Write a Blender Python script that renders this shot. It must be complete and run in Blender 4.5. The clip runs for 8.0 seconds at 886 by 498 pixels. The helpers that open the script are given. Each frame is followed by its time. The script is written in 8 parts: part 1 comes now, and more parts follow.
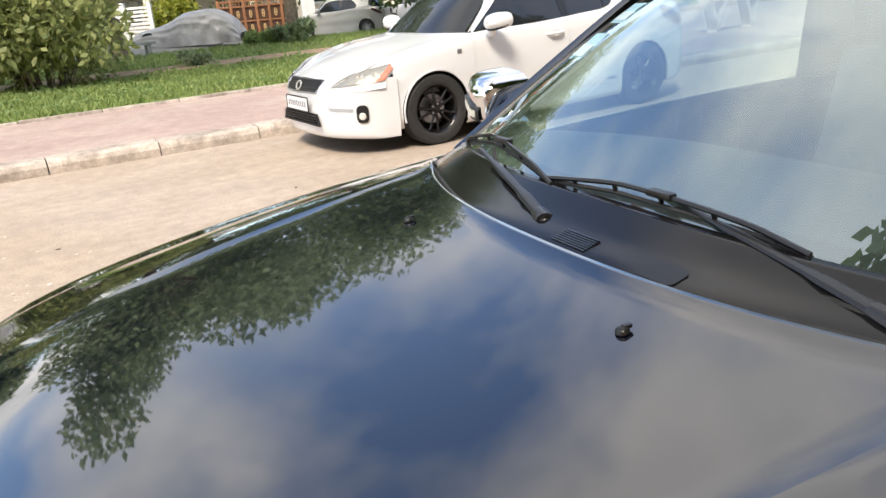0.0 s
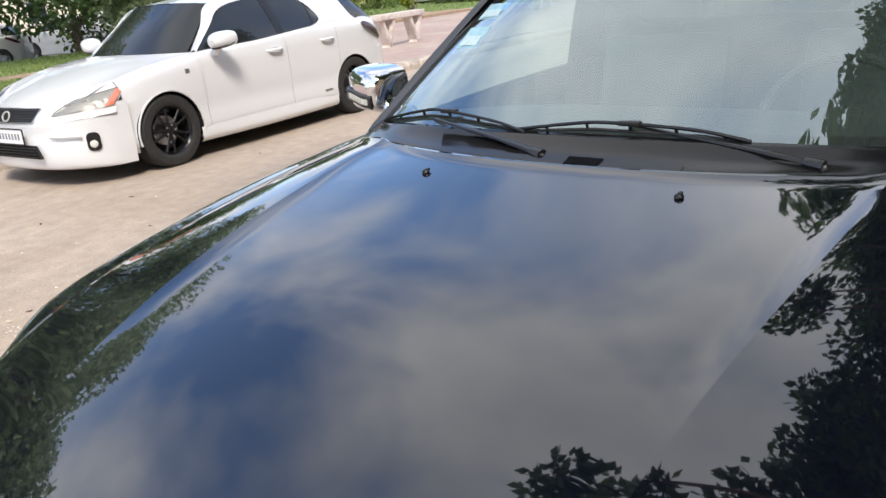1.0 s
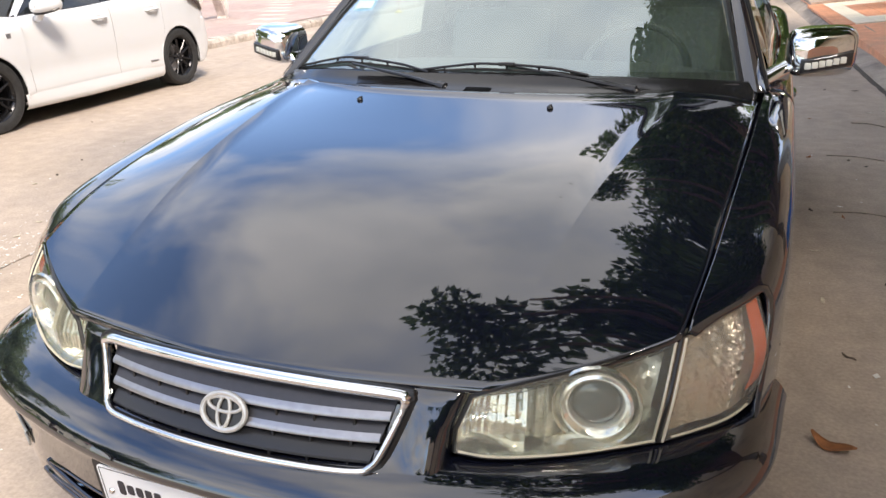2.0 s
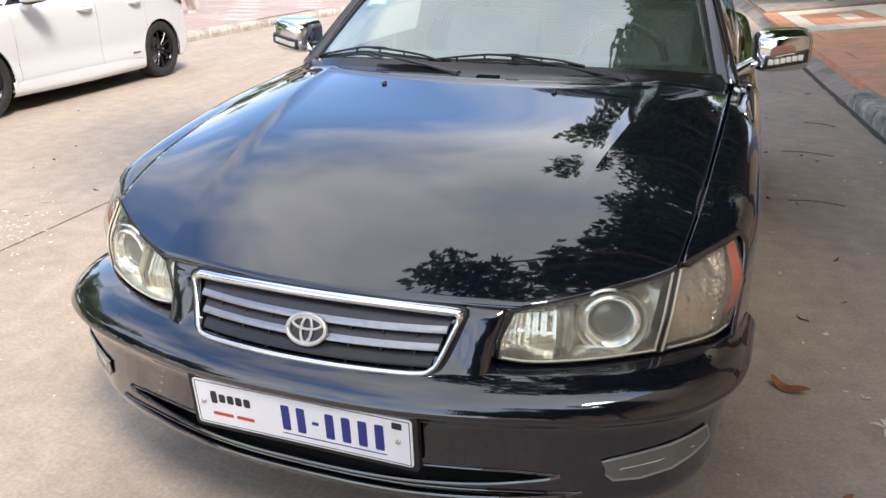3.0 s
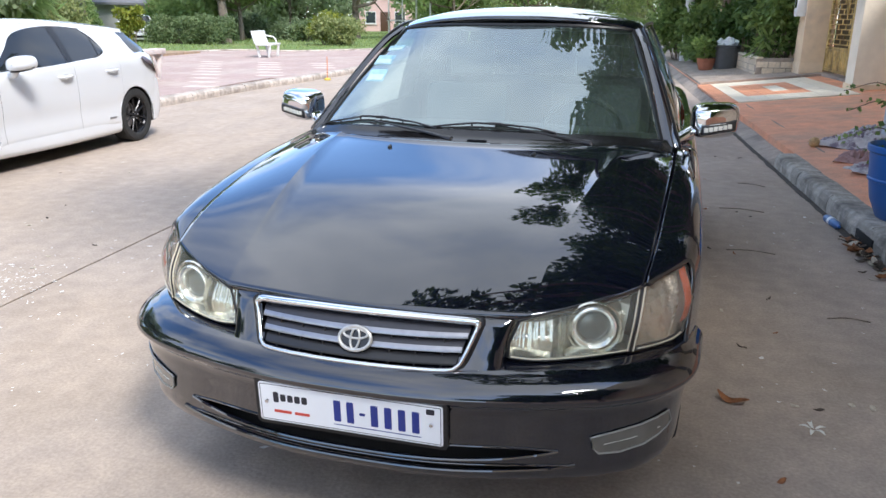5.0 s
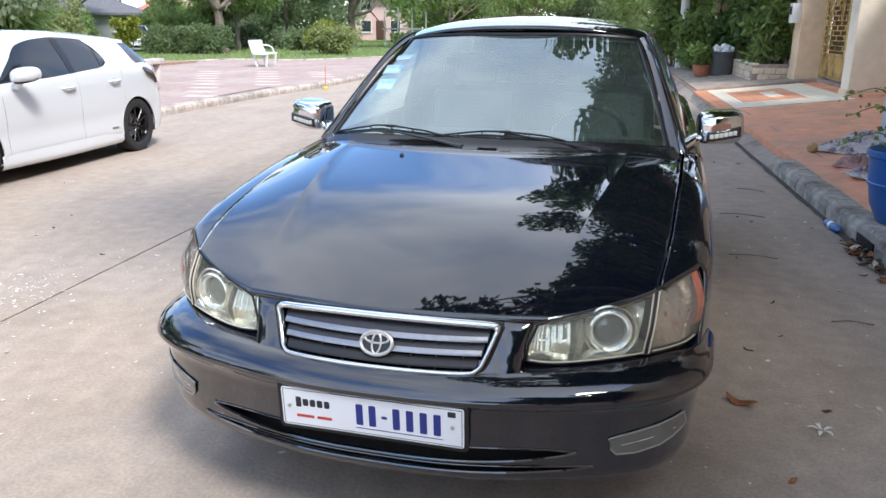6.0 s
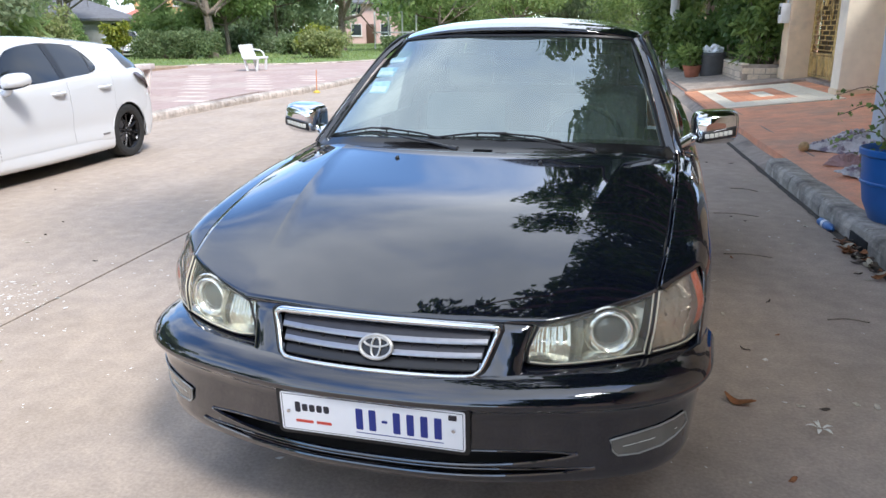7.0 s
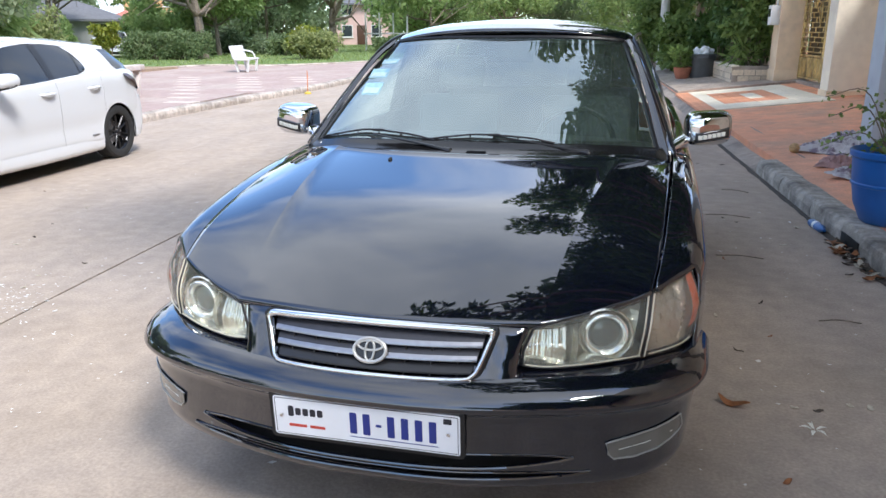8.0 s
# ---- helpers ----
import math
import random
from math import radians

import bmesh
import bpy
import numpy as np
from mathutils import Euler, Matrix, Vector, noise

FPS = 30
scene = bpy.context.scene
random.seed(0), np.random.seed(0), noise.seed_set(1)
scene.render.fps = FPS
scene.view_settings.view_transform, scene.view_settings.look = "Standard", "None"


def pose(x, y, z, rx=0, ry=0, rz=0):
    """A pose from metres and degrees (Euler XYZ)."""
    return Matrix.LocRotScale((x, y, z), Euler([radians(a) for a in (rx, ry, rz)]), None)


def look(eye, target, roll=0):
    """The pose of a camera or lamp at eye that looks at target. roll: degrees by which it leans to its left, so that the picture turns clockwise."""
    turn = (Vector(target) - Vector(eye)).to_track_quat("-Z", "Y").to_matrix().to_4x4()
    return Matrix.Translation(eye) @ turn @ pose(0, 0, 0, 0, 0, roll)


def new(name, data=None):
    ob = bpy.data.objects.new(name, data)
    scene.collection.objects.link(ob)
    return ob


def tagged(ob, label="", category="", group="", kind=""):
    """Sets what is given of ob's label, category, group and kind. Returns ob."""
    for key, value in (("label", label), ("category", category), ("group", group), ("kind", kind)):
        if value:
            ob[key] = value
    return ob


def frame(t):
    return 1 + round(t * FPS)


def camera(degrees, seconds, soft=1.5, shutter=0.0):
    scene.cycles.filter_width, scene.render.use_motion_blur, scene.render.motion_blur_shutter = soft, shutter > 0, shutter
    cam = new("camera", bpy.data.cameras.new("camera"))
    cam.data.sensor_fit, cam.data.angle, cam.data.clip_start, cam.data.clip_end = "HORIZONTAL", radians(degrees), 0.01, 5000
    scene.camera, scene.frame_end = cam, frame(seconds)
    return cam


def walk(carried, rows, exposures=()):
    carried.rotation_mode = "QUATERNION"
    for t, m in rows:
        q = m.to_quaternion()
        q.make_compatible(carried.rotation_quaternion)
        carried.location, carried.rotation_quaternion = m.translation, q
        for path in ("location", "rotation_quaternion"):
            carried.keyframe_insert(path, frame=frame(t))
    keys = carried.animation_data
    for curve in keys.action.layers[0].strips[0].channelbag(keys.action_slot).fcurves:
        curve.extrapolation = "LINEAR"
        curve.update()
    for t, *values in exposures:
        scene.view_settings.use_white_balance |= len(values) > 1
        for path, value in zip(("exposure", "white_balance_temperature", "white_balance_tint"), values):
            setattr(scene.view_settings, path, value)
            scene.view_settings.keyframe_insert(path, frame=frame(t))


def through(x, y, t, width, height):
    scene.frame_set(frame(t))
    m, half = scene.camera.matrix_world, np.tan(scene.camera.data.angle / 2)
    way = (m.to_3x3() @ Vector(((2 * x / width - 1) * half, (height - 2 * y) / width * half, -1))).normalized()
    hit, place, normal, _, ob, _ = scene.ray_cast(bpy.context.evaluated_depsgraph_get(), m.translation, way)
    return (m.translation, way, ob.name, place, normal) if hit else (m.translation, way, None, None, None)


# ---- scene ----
cam = camera(60.4, 8.0)
PATH = [
    (0, (0.896, 0.611, 1.36), (-0.805, 1.435, 0.707), -4.7),
    (0.5, (0.895, 0.151, 1.427), (-0.596, 1.317, 0.78), -5.1),
    (1, (0.757, -0.135, 1.37), (-0.432, 1.328, 0.702), -5.2),
    (1.5, (0.761, -0.536, 1.382), (-0.104, 1.119, 0.666), -4.2),
    (2, (0.808, -0.834, 1.376), (0.064, 0.871, 0.64), -2.0),
    (2.2, (0.836, -0.932, 1.361), (0.114, 0.78, 0.622), -1.7),
    (3.3, (0.74, -1.286, 1.402), (0.129, 0.477, 0.682), -0.1),
    (3.5, (0.727, -1.347, 1.409), (0.143, 0.434, 0.71), 0.0),
    (4, (0.706, -1.438, 1.419), (0.17, 0.38, 0.781), 0.5),
    (4.5, (0.739, -1.561, 1.439), (0.201, 0.271, 0.843), 0.4),
    (5, (0.747, -1.68, 1.455), (0.209, 0.157, 0.876), 0.4),
    (6.5, (0.682, -1.741, 1.464), (0.159, 0.107, 0.909), -0.2),
    (7, (0.681, -1.733, 1.459), (0.169, 0.119, 0.906), -0.4),
    (7.5, (0.678, -1.726, 1.458), (0.183, 0.132, 0.907), -0.3),
    (8, (0.669, -1.721, 1.458), (0.179, 0.138, 0.908), -0.3),
]
walk(cam, [(t, look(eye, target, roll)) for t, eye, target, roll in PATH],
     exposures=[(0.0, 0.14, 7600, 12), (0.5, 0.02, 7300, 12), (1.0, -0.12, 7050, 12), (1.5, 0.27, 7200, 12), (2.0, 0.28, 7400, 14), (3.4, 0.17, 6800, 12), (4.0, 0.20, 6500, 11), (5.0, 0.12, 6350, 11), (8.0, 0.08, 6300, 11)])

# ---- world and light ----
world = bpy.data.worlds.new("sky")
scene.world = world
world.use_nodes = True
wt = world.node_tree
wt.nodes.clear()


def wnode(kind, **values):
    n = wt.nodes.new(kind)
    for key, value in values.items():
        n.inputs[key].default_value = value
    return n


SUN_ELEV, SUN_ROT = 50.0, 130.0
sky = wt.nodes.new("ShaderNodeTexSky")
sky.sky_type = "NISHITA"
sky.sun_disc = False
sky.sun_elevation, sky.sun_rotation = radians(SUN_ELEV), radians(SUN_ROT)
sky.air_density, sky.dust_density = 1.0, 0.6
coord = wt.nodes.new("ShaderNodeTexCoord")
split = wt.nodes.new("ShaderNodeSeparateXYZ")
wt.links.new(coord.outputs["Generated"], split.inputs[0])
# clouds lie on a flat layer: direction divided by its height
height = wt.nodes.new("ShaderNodeMath")
height.operation = "MAXIMUM"
height.inputs[1].default_value = 0.0
wt.links.new(split.outputs["Z"], height.inputs[0])
raised = wt.nodes.new("ShaderNodeMath")
raised.operation = "ADD"
raised.inputs[1].default_value = 0.22
wt.links.new(height.outputs[0], raised.inputs[0])
flat = wt.nodes.new("ShaderNodeVectorMath")
flat.operation = "DIVIDE"
spread = wt.nodes.new("ShaderNodeCombineXYZ")
for k in ("X", "Y", "Z"):
    wt.links.new(raised.outputs[0], spread.inputs[k])
wt.links.new(coord.outputs["Generated"], flat.inputs[0])
wt.links.new(spread.outputs[0], flat.inputs[1])
shift = wt.nodes.new("ShaderNodeMapping")
shift.inputs["Location"].default_value = (-14.2, 13.9, 0.0)
shift.inputs["Scale"].default_value = (1.0, 1.0, 0.0)
wt.links.new(flat.outputs[0], shift.inputs[0])
cover = wnode("ShaderNodeTexNoise", Scale=1.15, Detail=7.0, Roughness=0.52, Distortion=0.25)
wt.links.new(shift.outputs[0], cover.inputs["Vector"])
shade = wnode("ShaderNodeTexNoise", Scale=2.6, Detail=5.0, Roughness=0.5)
wt.links.new(shift.outputs[0], shade.inputs["Vector"])
amount = wt.nodes.new("ShaderNodeValToRGB")
amount.color_ramp.elements[0].position, amount.color_ramp.elements[1].position = 0.385, 0.585
wt.links.new(cover.outputs[0], amount.inputs[0])
tone = wt.nodes.new("ShaderNodeValToRGB")
tone.color_ramp.elements[0].position, tone.color_ramp.elements[0].color = 0.30, (4.2, 4.8, 5.65, 1)
tone.color_ramp.elements[1].position, tone.color_ramp.elements[1].color = 0.70, (7.2, 7.6, 8.2, 1)
wt.links.new(shade.outputs[0], tone.inputs[0])
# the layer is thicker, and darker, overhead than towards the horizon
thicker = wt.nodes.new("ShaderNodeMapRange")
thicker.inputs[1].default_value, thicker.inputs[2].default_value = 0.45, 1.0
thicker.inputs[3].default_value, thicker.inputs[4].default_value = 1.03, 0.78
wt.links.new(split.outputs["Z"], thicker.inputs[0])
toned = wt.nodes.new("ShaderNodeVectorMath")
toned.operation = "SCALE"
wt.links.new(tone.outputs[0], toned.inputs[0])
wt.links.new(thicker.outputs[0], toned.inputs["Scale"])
blend = wt.nodes.new("ShaderNodeMixRGB")
wt.links.new(amount.outputs[0], blend.inputs[0])
clear = wt.nodes.new("ShaderNodeVectorMath")
clear.operation = "MULTIPLY"
clear.inputs[1].default_value = (1.15, 1.36, 1.62)
wt.links.new(sky.outputs[0], clear.inputs[0])
wt.links.new(clear.outputs[0], blend.inputs[1])
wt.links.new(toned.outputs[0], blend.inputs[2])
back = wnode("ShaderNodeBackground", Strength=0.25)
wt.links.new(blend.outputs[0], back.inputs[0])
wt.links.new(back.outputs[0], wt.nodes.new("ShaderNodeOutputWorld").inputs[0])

sun = new("sun", bpy.data.lights.new("sun", "SUN"))
sun.data.energy, sun.data.angle, sun.data.color = 4.2, radians(15), (1.0, 0.965, 0.91)
# the sky's sun stands at SUN_ROT clockwise from +y
sa, se = radians(SUN_ROT), radians(SUN_ELEV)
sun_way = Vector((math.sin(sa) * math.cos(se), math.cos(sa) * math.cos(se), math.sin(se)))
sun.matrix_world = look(sun_way * 60, (0, 0, 0))

# ---- materials ----
def mat(name, color, rough=0.5, metal=0.0, grain=None, bump=None, spec=0.5, coat=0.0, ior=1.5, stains=None, trans=0.0, random=0.0):
    """A Principled material. grain: (scale, amount) of value noise; stains: (scale, colour, low, high); bump: (scale, height);
    random: how far each object's own value strays."""
    m = bpy.data.materials.new(name)
    m.use_nodes = True
    nt = m.node_tree
    b = nt.nodes["Principled BSDF"]
    b.inputs["Base Color"].default_value = (*color, 1)
    b.inputs["Roughness"].default_value = rough
    b.inputs["Metallic"].default_value = metal
    b.inputs["Specular IOR Level"].default_value = spec
    b.inputs["Coat Weight"].default_value = coat
    b.inputs["Coat Roughness"].default_value = 0.02
    b.inputs["Coat IOR"].default_value = ior
    b.inputs["IOR"].default_value = ior
    b.inputs["Transmission Weight"].default_value = trans
    tc = nt.nodes.new("ShaderNodeTexCoord")
    at = tc.outputs["Object"]
    last = None
    if grain or stains or random:
        base = nt.nodes.new("ShaderNodeRGB")
        base.outputs[0].default_value = (*color, 1)
        last = base.outputs[0]
    if stains:
        n = nt.nodes.new("ShaderNodeTexNoise")
        n.inputs["Scale"].default_value, n.inputs["Detail"].default_value = stains[0], 6.0
        n.inputs["Roughness"].default_value = 0.62
        nt.links.new(at, n.inputs["Vector"])
        r = nt.nodes.new("ShaderNodeMapRange")
        r.inputs[1].default_value, r.inputs[2].default_value = stains[2], stains[3]
        nt.links.new(n.outputs[0], r.inputs[0])
        mix = nt.nodes.new("ShaderNodeMixRGB")
        mix.inputs[2].default_value = (*stains[1], 1)
        nt.links.new(r.outputs[0], mix.inputs[0])
        nt.links.new(last, mix.inputs[1])
        last = mix.outputs[0]
    if grain:
        n = nt.nodes.new("ShaderNodeTexNoise")
        n.inputs["Scale"].default_value, n.inputs["Detail"].default_value = grain[0], 4.0
        nt.links.new(at, n.inputs["Vector"])
        r = nt.nodes.new("ShaderNodeMapRange")
        r.inputs[1].default_value, r.inputs[2].default_value = 0.3, 0.7
        r.inputs[3].default_value, r.inputs[4].default_value = 1 - grain[1], 1 + grain[1]
        nt.links.new(n.outputs[0], r.inputs[0])
        mul = nt.nodes.new("ShaderNodeVectorMath")
        mul.operation = "SCALE"
        nt.links.new(last, mul.inputs[0])
        nt.links.new(r.outputs[0], mul.inputs["Scale"])
        last = mul.outputs[0]
    if random:
        info = nt.nodes.new("ShaderNodeObjectInfo")
        r = nt.nodes.new("ShaderNodeMapRange")
        r.inputs[3].default_value, r.inputs[4].default_value = 1 - random, 1 + random
        nt.links.new(info.outputs["Random"], r.inputs[0])
        mul = nt.nodes.new("ShaderNodeVectorMath")
        mul.operation = "SCALE"
        nt.links.new(last, mul.inputs[0])
        nt.links.new(r.outputs[0], mul.inputs["Scale"])
        last = mul.outputs[0]
    if last:
        nt.links.new(last, b.inputs["Base Color"])
    if bump:
        n = nt.nodes.new("ShaderNodeTexNoise")
        n.inputs["Scale"].default_value, n.inputs["Detail"].default_value = bump[0], 5.0
        nt.links.new(at, n.inputs["Vector"])
        bp = nt.nodes.new("ShaderNodeBump")
        bp.inputs["Strength"].default_value, bp.inputs["Distance"].default_value = 1.0, bump[1]
        nt.links.new(n.outputs[0], bp.inputs["Height"])
        nt.links.new(bp.outputs[0], b.inputs["Normal"])
    return m


def pane_mat(name, tint, ior=1.5, gloss=(1.0, 1.0, 1.0), rough=0.0, haze=None, share=0.0):
    """A thin pane: lets light straight through, tinted, with a Fresnel gloss on top; haze dulls an aged lens or veils
    the windscreen.
    """
    m = bpy.data.materials.new(name)
    m.use_nodes = True
    nt = m.node_tree
    nt.nodes.clear()
    tr = nt.nodes.new("ShaderNodeBsdfTransparent")
    tr.inputs[0].default_value = (*tint, 1)
    body = tr
    if haze:
        df = nt.nodes.new("ShaderNodeBsdfDiffuse")
        df.inputs[0].default_value = (*haze, 1)
        body = nt.nodes.new("ShaderNodeMixShader")
        body.inputs[0].default_value = share
        nt.links.new(tr.outputs[0], body.inputs[1])
        nt.links.new(df.outputs[0], body.inputs[2])
    gl = nt.nodes.new("ShaderNodeBsdfGlossy")
    gl.inputs["Roughness"].default_value = rough
    gl.inputs[0].default_value = (*gloss, 1)
    # a thin pane has the same gloss from both sides: base share, rising at grazing angles
    lw = nt.nodes.new("ShaderNodeLayerWeight")
    lw.inputs[0].default_value = 0.5
    power = nt.nodes.new("ShaderNodeMath")
    power.operation = "POWER"
    power.inputs[1].default_value = 5.0
    nt.links.new(lw.outputs["Facing"], power.inputs[0])
    fr = nt.nodes.new("ShaderNodeMapRange")
    fr.inputs[3].default_value, fr.inputs[4].default_value = ((ior - 1) / (ior + 1)) ** 2, 1.0
    nt.links.new(power.outputs[0], fr.inputs[0])
    mix = nt.nodes.new("ShaderNodeMixShader")
    nt.links.new(fr.outputs[0], mix.inputs[0])
    nt.links.new(body.outputs[0], mix.inputs[1])
    nt.links.new(gl.outputs[0], mix.inputs[2])
    nt.links.new(mix.outputs[0], nt.nodes.new("ShaderNodeOutputMaterial").inputs[0])
    return m


def leaf_mat(name, color, second, rough=0.55, through=0.45):
    """Foliage: each leaf takes its own green between two colours; light comes through it."""
    m = bpy.data.materials.new(name)
    m.use_nodes = True
    nt = m.node_tree
    b = nt.nodes["Principled BSDF"]
    geo = nt.nodes.new("ShaderNodeNewGeometry")
    mix = nt.nodes.new("ShaderNodeMixRGB")
    mix.inputs[1].default_value, mix.inputs[2].default_value = (*color, 1), (*second, 1)
    nt.links.new(geo.outputs["Random Per Island"], mix.inputs[0])
    nt.links.new(mix.outputs[0], b.inputs["Base Color"])
    b.inputs["Roughness"].default_value = rough
    tl = nt.nodes.new("ShaderNodeBsdfTranslucent")
    nt.links.new(mix.outputs[0], tl.inputs[0])
    ms = nt.nodes.new("ShaderNodeMixShader")
    ms.inputs[0].default_value = through
    nt.links.new(b.outputs[0], ms.inputs[1])
    nt.links.new(tl.outputs[0], ms.inputs[2])
    nt.links.new(ms.outputs[0], nt.nodes["Material Output"].inputs[0])
    return m


M = {}
M["black_paint"] = mat("black_paint", (0.004, 0.005, 0.011), 0.05, coat=1.0, ior=1.97, spec=0.05, bump=(900, 0.000003))
M["white_paint"] = mat("white_paint", (0.71, 0.72, 0.735), 0.25, coat=0.8)
M["chrome"] = mat("chrome", (0.80, 0.81, 0.83), 0.06, 1.0)
M["satin_silver"] = mat("satin_silver", (0.36, 0.36, 0.38), 0.32, 0.85, grain=(60, 0.08))
M["grille_grey"] = mat("grille_grey", (0.050, 0.050, 0.058), 0.36, 0.25, grain=(60, 0.08))
M["badge_silver"] = mat("badge_silver", (0.60, 0.59, 0.56), 0.34, 0.55, grain=(80, 0.08))
M["plastic"] = mat("plastic", (0.020, 0.020, 0.022), 0.28, bump=(400, 0.0003))
M["trim_black"] = mat("trim_black", (0.010, 0.010, 0.011), 0.35)
M["void"] = mat("void", (0.006, 0.006, 0.006), 0.8)
M["rubber"] = mat("rubber", (0.022, 0.022, 0.022), 0.75, grain=(30, 0.3), bump=(120, 0.001))
M["rim_black"] = mat("rim_black", (0.02, 0.02, 0.022), 0.25, 0.6)
M["rim_silver"] = mat("rim_silver", (0.5, 0.5, 0.52), 0.3, 0.9)
# teal gloss and a faint diffuse veil are painted in to brighten the windscreen
M["windshield"] = pane_mat("windshield", (0.62, 0.78, 0.75), 3.5, (0.86, 0.97, 0.99), 0.0, (0.70, 0.88, 0.84), 0.035)
M["rear_glass"] = pane_mat("rear_glass", (0.05, 0.055, 0.055), 1.5)
M["side_glass"] = pane_mat("side_glass", (0.70, 0.76, 0.74), 1.5)
M["lens"] = pane_mat("lens", (0.94, 0.94, 0.88), 1.45, (0.9, 0.9, 0.9), 0.03, (0.88, 0.87, 0.75), 0.09)
M["lens_clear"] = pane_mat("lens_clear", (0.93, 0.91, 0.85), 1.45, (0.8, 0.8, 0.8), 0.03, (0.90, 0.86, 0.76), 0.12)
M["lamp_chrome"] = mat("lamp_chrome", (0.78, 0.77, 0.69), 0.17, 0.9, bump=(30, 0.004))
M["fog_glass"] = mat("fog_glass", (0.19, 0.185, 0.165), 0.16, 0.35, coat=0.6, grain=(14, 0.15), bump=(60, 0.001))
M["ring_chrome"] = mat("ring_chrome", (0.95, 0.94, 0.88), 0.16, 0.75)
M["lamp_bowl"] = mat("lamp_bowl", (0.62, 0.56, 0.47), 0.20, 0.7, bump=(34, 0.010))
M["reflector_grey"] = mat("reflector_grey", (0.80, 0.78, 0.68), 0.20, 0.6, bump=(24, 0.02))
M["lamp_dark"] = mat("lamp_dark", (0.34, 0.35, 0.36), 0.22, 0.6, bump=(26, 0.012))
M["projector"] = mat("projector", (0.13, 0.14, 0.14), 0.03, 0.3, coat=1.0)
M["lens_edge"] = mat("lens_edge", (0.62, 0.56, 0.42), 0.3, coat=0.4)
M["fog_edge"] = mat("fog_edge", (0.34, 0.34, 0.32), 0.3, 0.2, coat=0.4)
M["amber"] = mat("amber", (0.66, 0.12, 0.045), 0.25, coat=0.5)
M["plate_white"] = mat("plate_white", (0.82, 0.83, 0.85), 0.35, grain=(12, 0.03))
M["ink_blue"] = mat("ink_blue", (0.02, 0.035, 0.22), 0.4)
M["ink_red"] = mat("ink_red", (0.55, 0.06, 0.04), 0.4)
M["ink_black"] = mat("ink_black", (0.02, 0.02, 0.03), 0.4)
M["sticker"] = mat("sticker", (0.34, 0.57, 0.64), 0.5, grain=(60, 0.15))
M["sticker_pale"] = mat("sticker_pale", (0.52, 0.66, 0.67), 0.5, grain=(90, 0.18))
M["dash"] = mat("dash", (0.045, 0.05, 0.048), 0.7, grain=(40, 0.15))
M["seat_cloth"] = mat("seat_cloth", (0.20, 0.205, 0.195), 0.85, grain=(60, 0.12))
M["headliner"] = mat("headliner", (0.42, 0.41, 0.38), 0.9)
M["led"] = mat("led", (0.66, 0.66, 0.60), 0.25, coat=0.4)
M["concrete"] = mat("concrete", (0.408, 0.333, 0.274), 0.85, grain=(9, 0.10), stains=(0.55, (0.385, 0.305, 0.235), 0.42, 0.68), bump=(60, 0.002))
def worn(m, scale, low, high, second, low2, high2):
    """Two more layers of value noise over a material's colour: blotches and fine grit."""
    nt = m.node_tree
    b = nt.nodes["Principled BSDF"]
    last = b.inputs["Base Color"].links[0].from_socket
    at = nt.nodes["Texture Coordinate"].outputs["Object"]
    for s, lo, hi, detail, stretch in ((scale, low, high, 3.0, (1.0, 0.35, 1.0)), (second, low2, high2, 2.0, (1.0, 1.0, 1.0))):
        mp = nt.nodes.new("ShaderNodeMapping")
        mp.inputs["Scale"].default_value = stretch
        nt.links.new(at, mp.inputs[0])
        n = nt.nodes.new("ShaderNodeTexNoise")
        n.inputs["Scale"].default_value, n.inputs["Detail"].default_value = s, detail
        n.inputs["Roughness"].default_value = 0.65
        nt.links.new(mp.outputs[0], n.inputs["Vector"])
        r = nt.nodes.new("ShaderNodeMapRange")
        r.inputs[1].default_value, r.inputs[2].default_value, r.inputs[3].default_value, r.inputs[4].default_value = 0.30, 0.70, lo, hi
        nt.links.new(n.outputs[0], r.inputs[0])
        mul = nt.nodes.new("ShaderNodeVectorMath")
        mul.operation = "SCALE"
        nt.links.new(last, mul.inputs[0])
        nt.links.new(r.outputs[0], mul.inputs["Scale"])
        last = mul.outputs[0]
    nt.links.new(last, b.inputs["Base Color"])


worn(M["concrete"], 2.4, 0.90, 1.09, 70, 0.86, 1.14)
M["kerb"] = mat("kerb", (0.50, 0.43, 0.37), 0.85, grain=(14, 0.18), stains=(2.2, (0.24, 0.20, 0.165), 0.46, 0.66), bump=(30, 0.004), random=0.12)
M["kerb_dark"] = mat("kerb_dark", (0.44, 0.40, 0.345), 0.85, grain=(14, 0.22), stains=(3.0, (0.19, 0.17, 0.145), 0.45, 0.66), bump=(30, 0.006), random=0.12)
M["paver"] = mat("paver", (0.395, 0.288, 0.255), 0.8, grain=(7, 0.10), stains=(0.5, (0.44, 0.35, 0.305), 0.45, 0.62), bump=(50, 0.002))
M["paver_light"] = mat("paver_light", (0.58, 0.48, 0.42), 0.8, grain=(7, 0.10), random=0.08)
M["tile_red"] = mat("tile_red", (0.70, 0.30, 0.165), 0.55, grain=(5, 0.12), stains=(0.7, (0.44, 0.26, 0.18), 0.48, 0.70), bump=(12, 0.004), random=0.10)
M["tile_white"] = mat("tile_white", (0.80, 0.72, 0.57), 0.55, grain=(6, 0.08), stains=(1.2, (0.45, 0.40, 0.34), 0.52, 0.75), random=0.06)
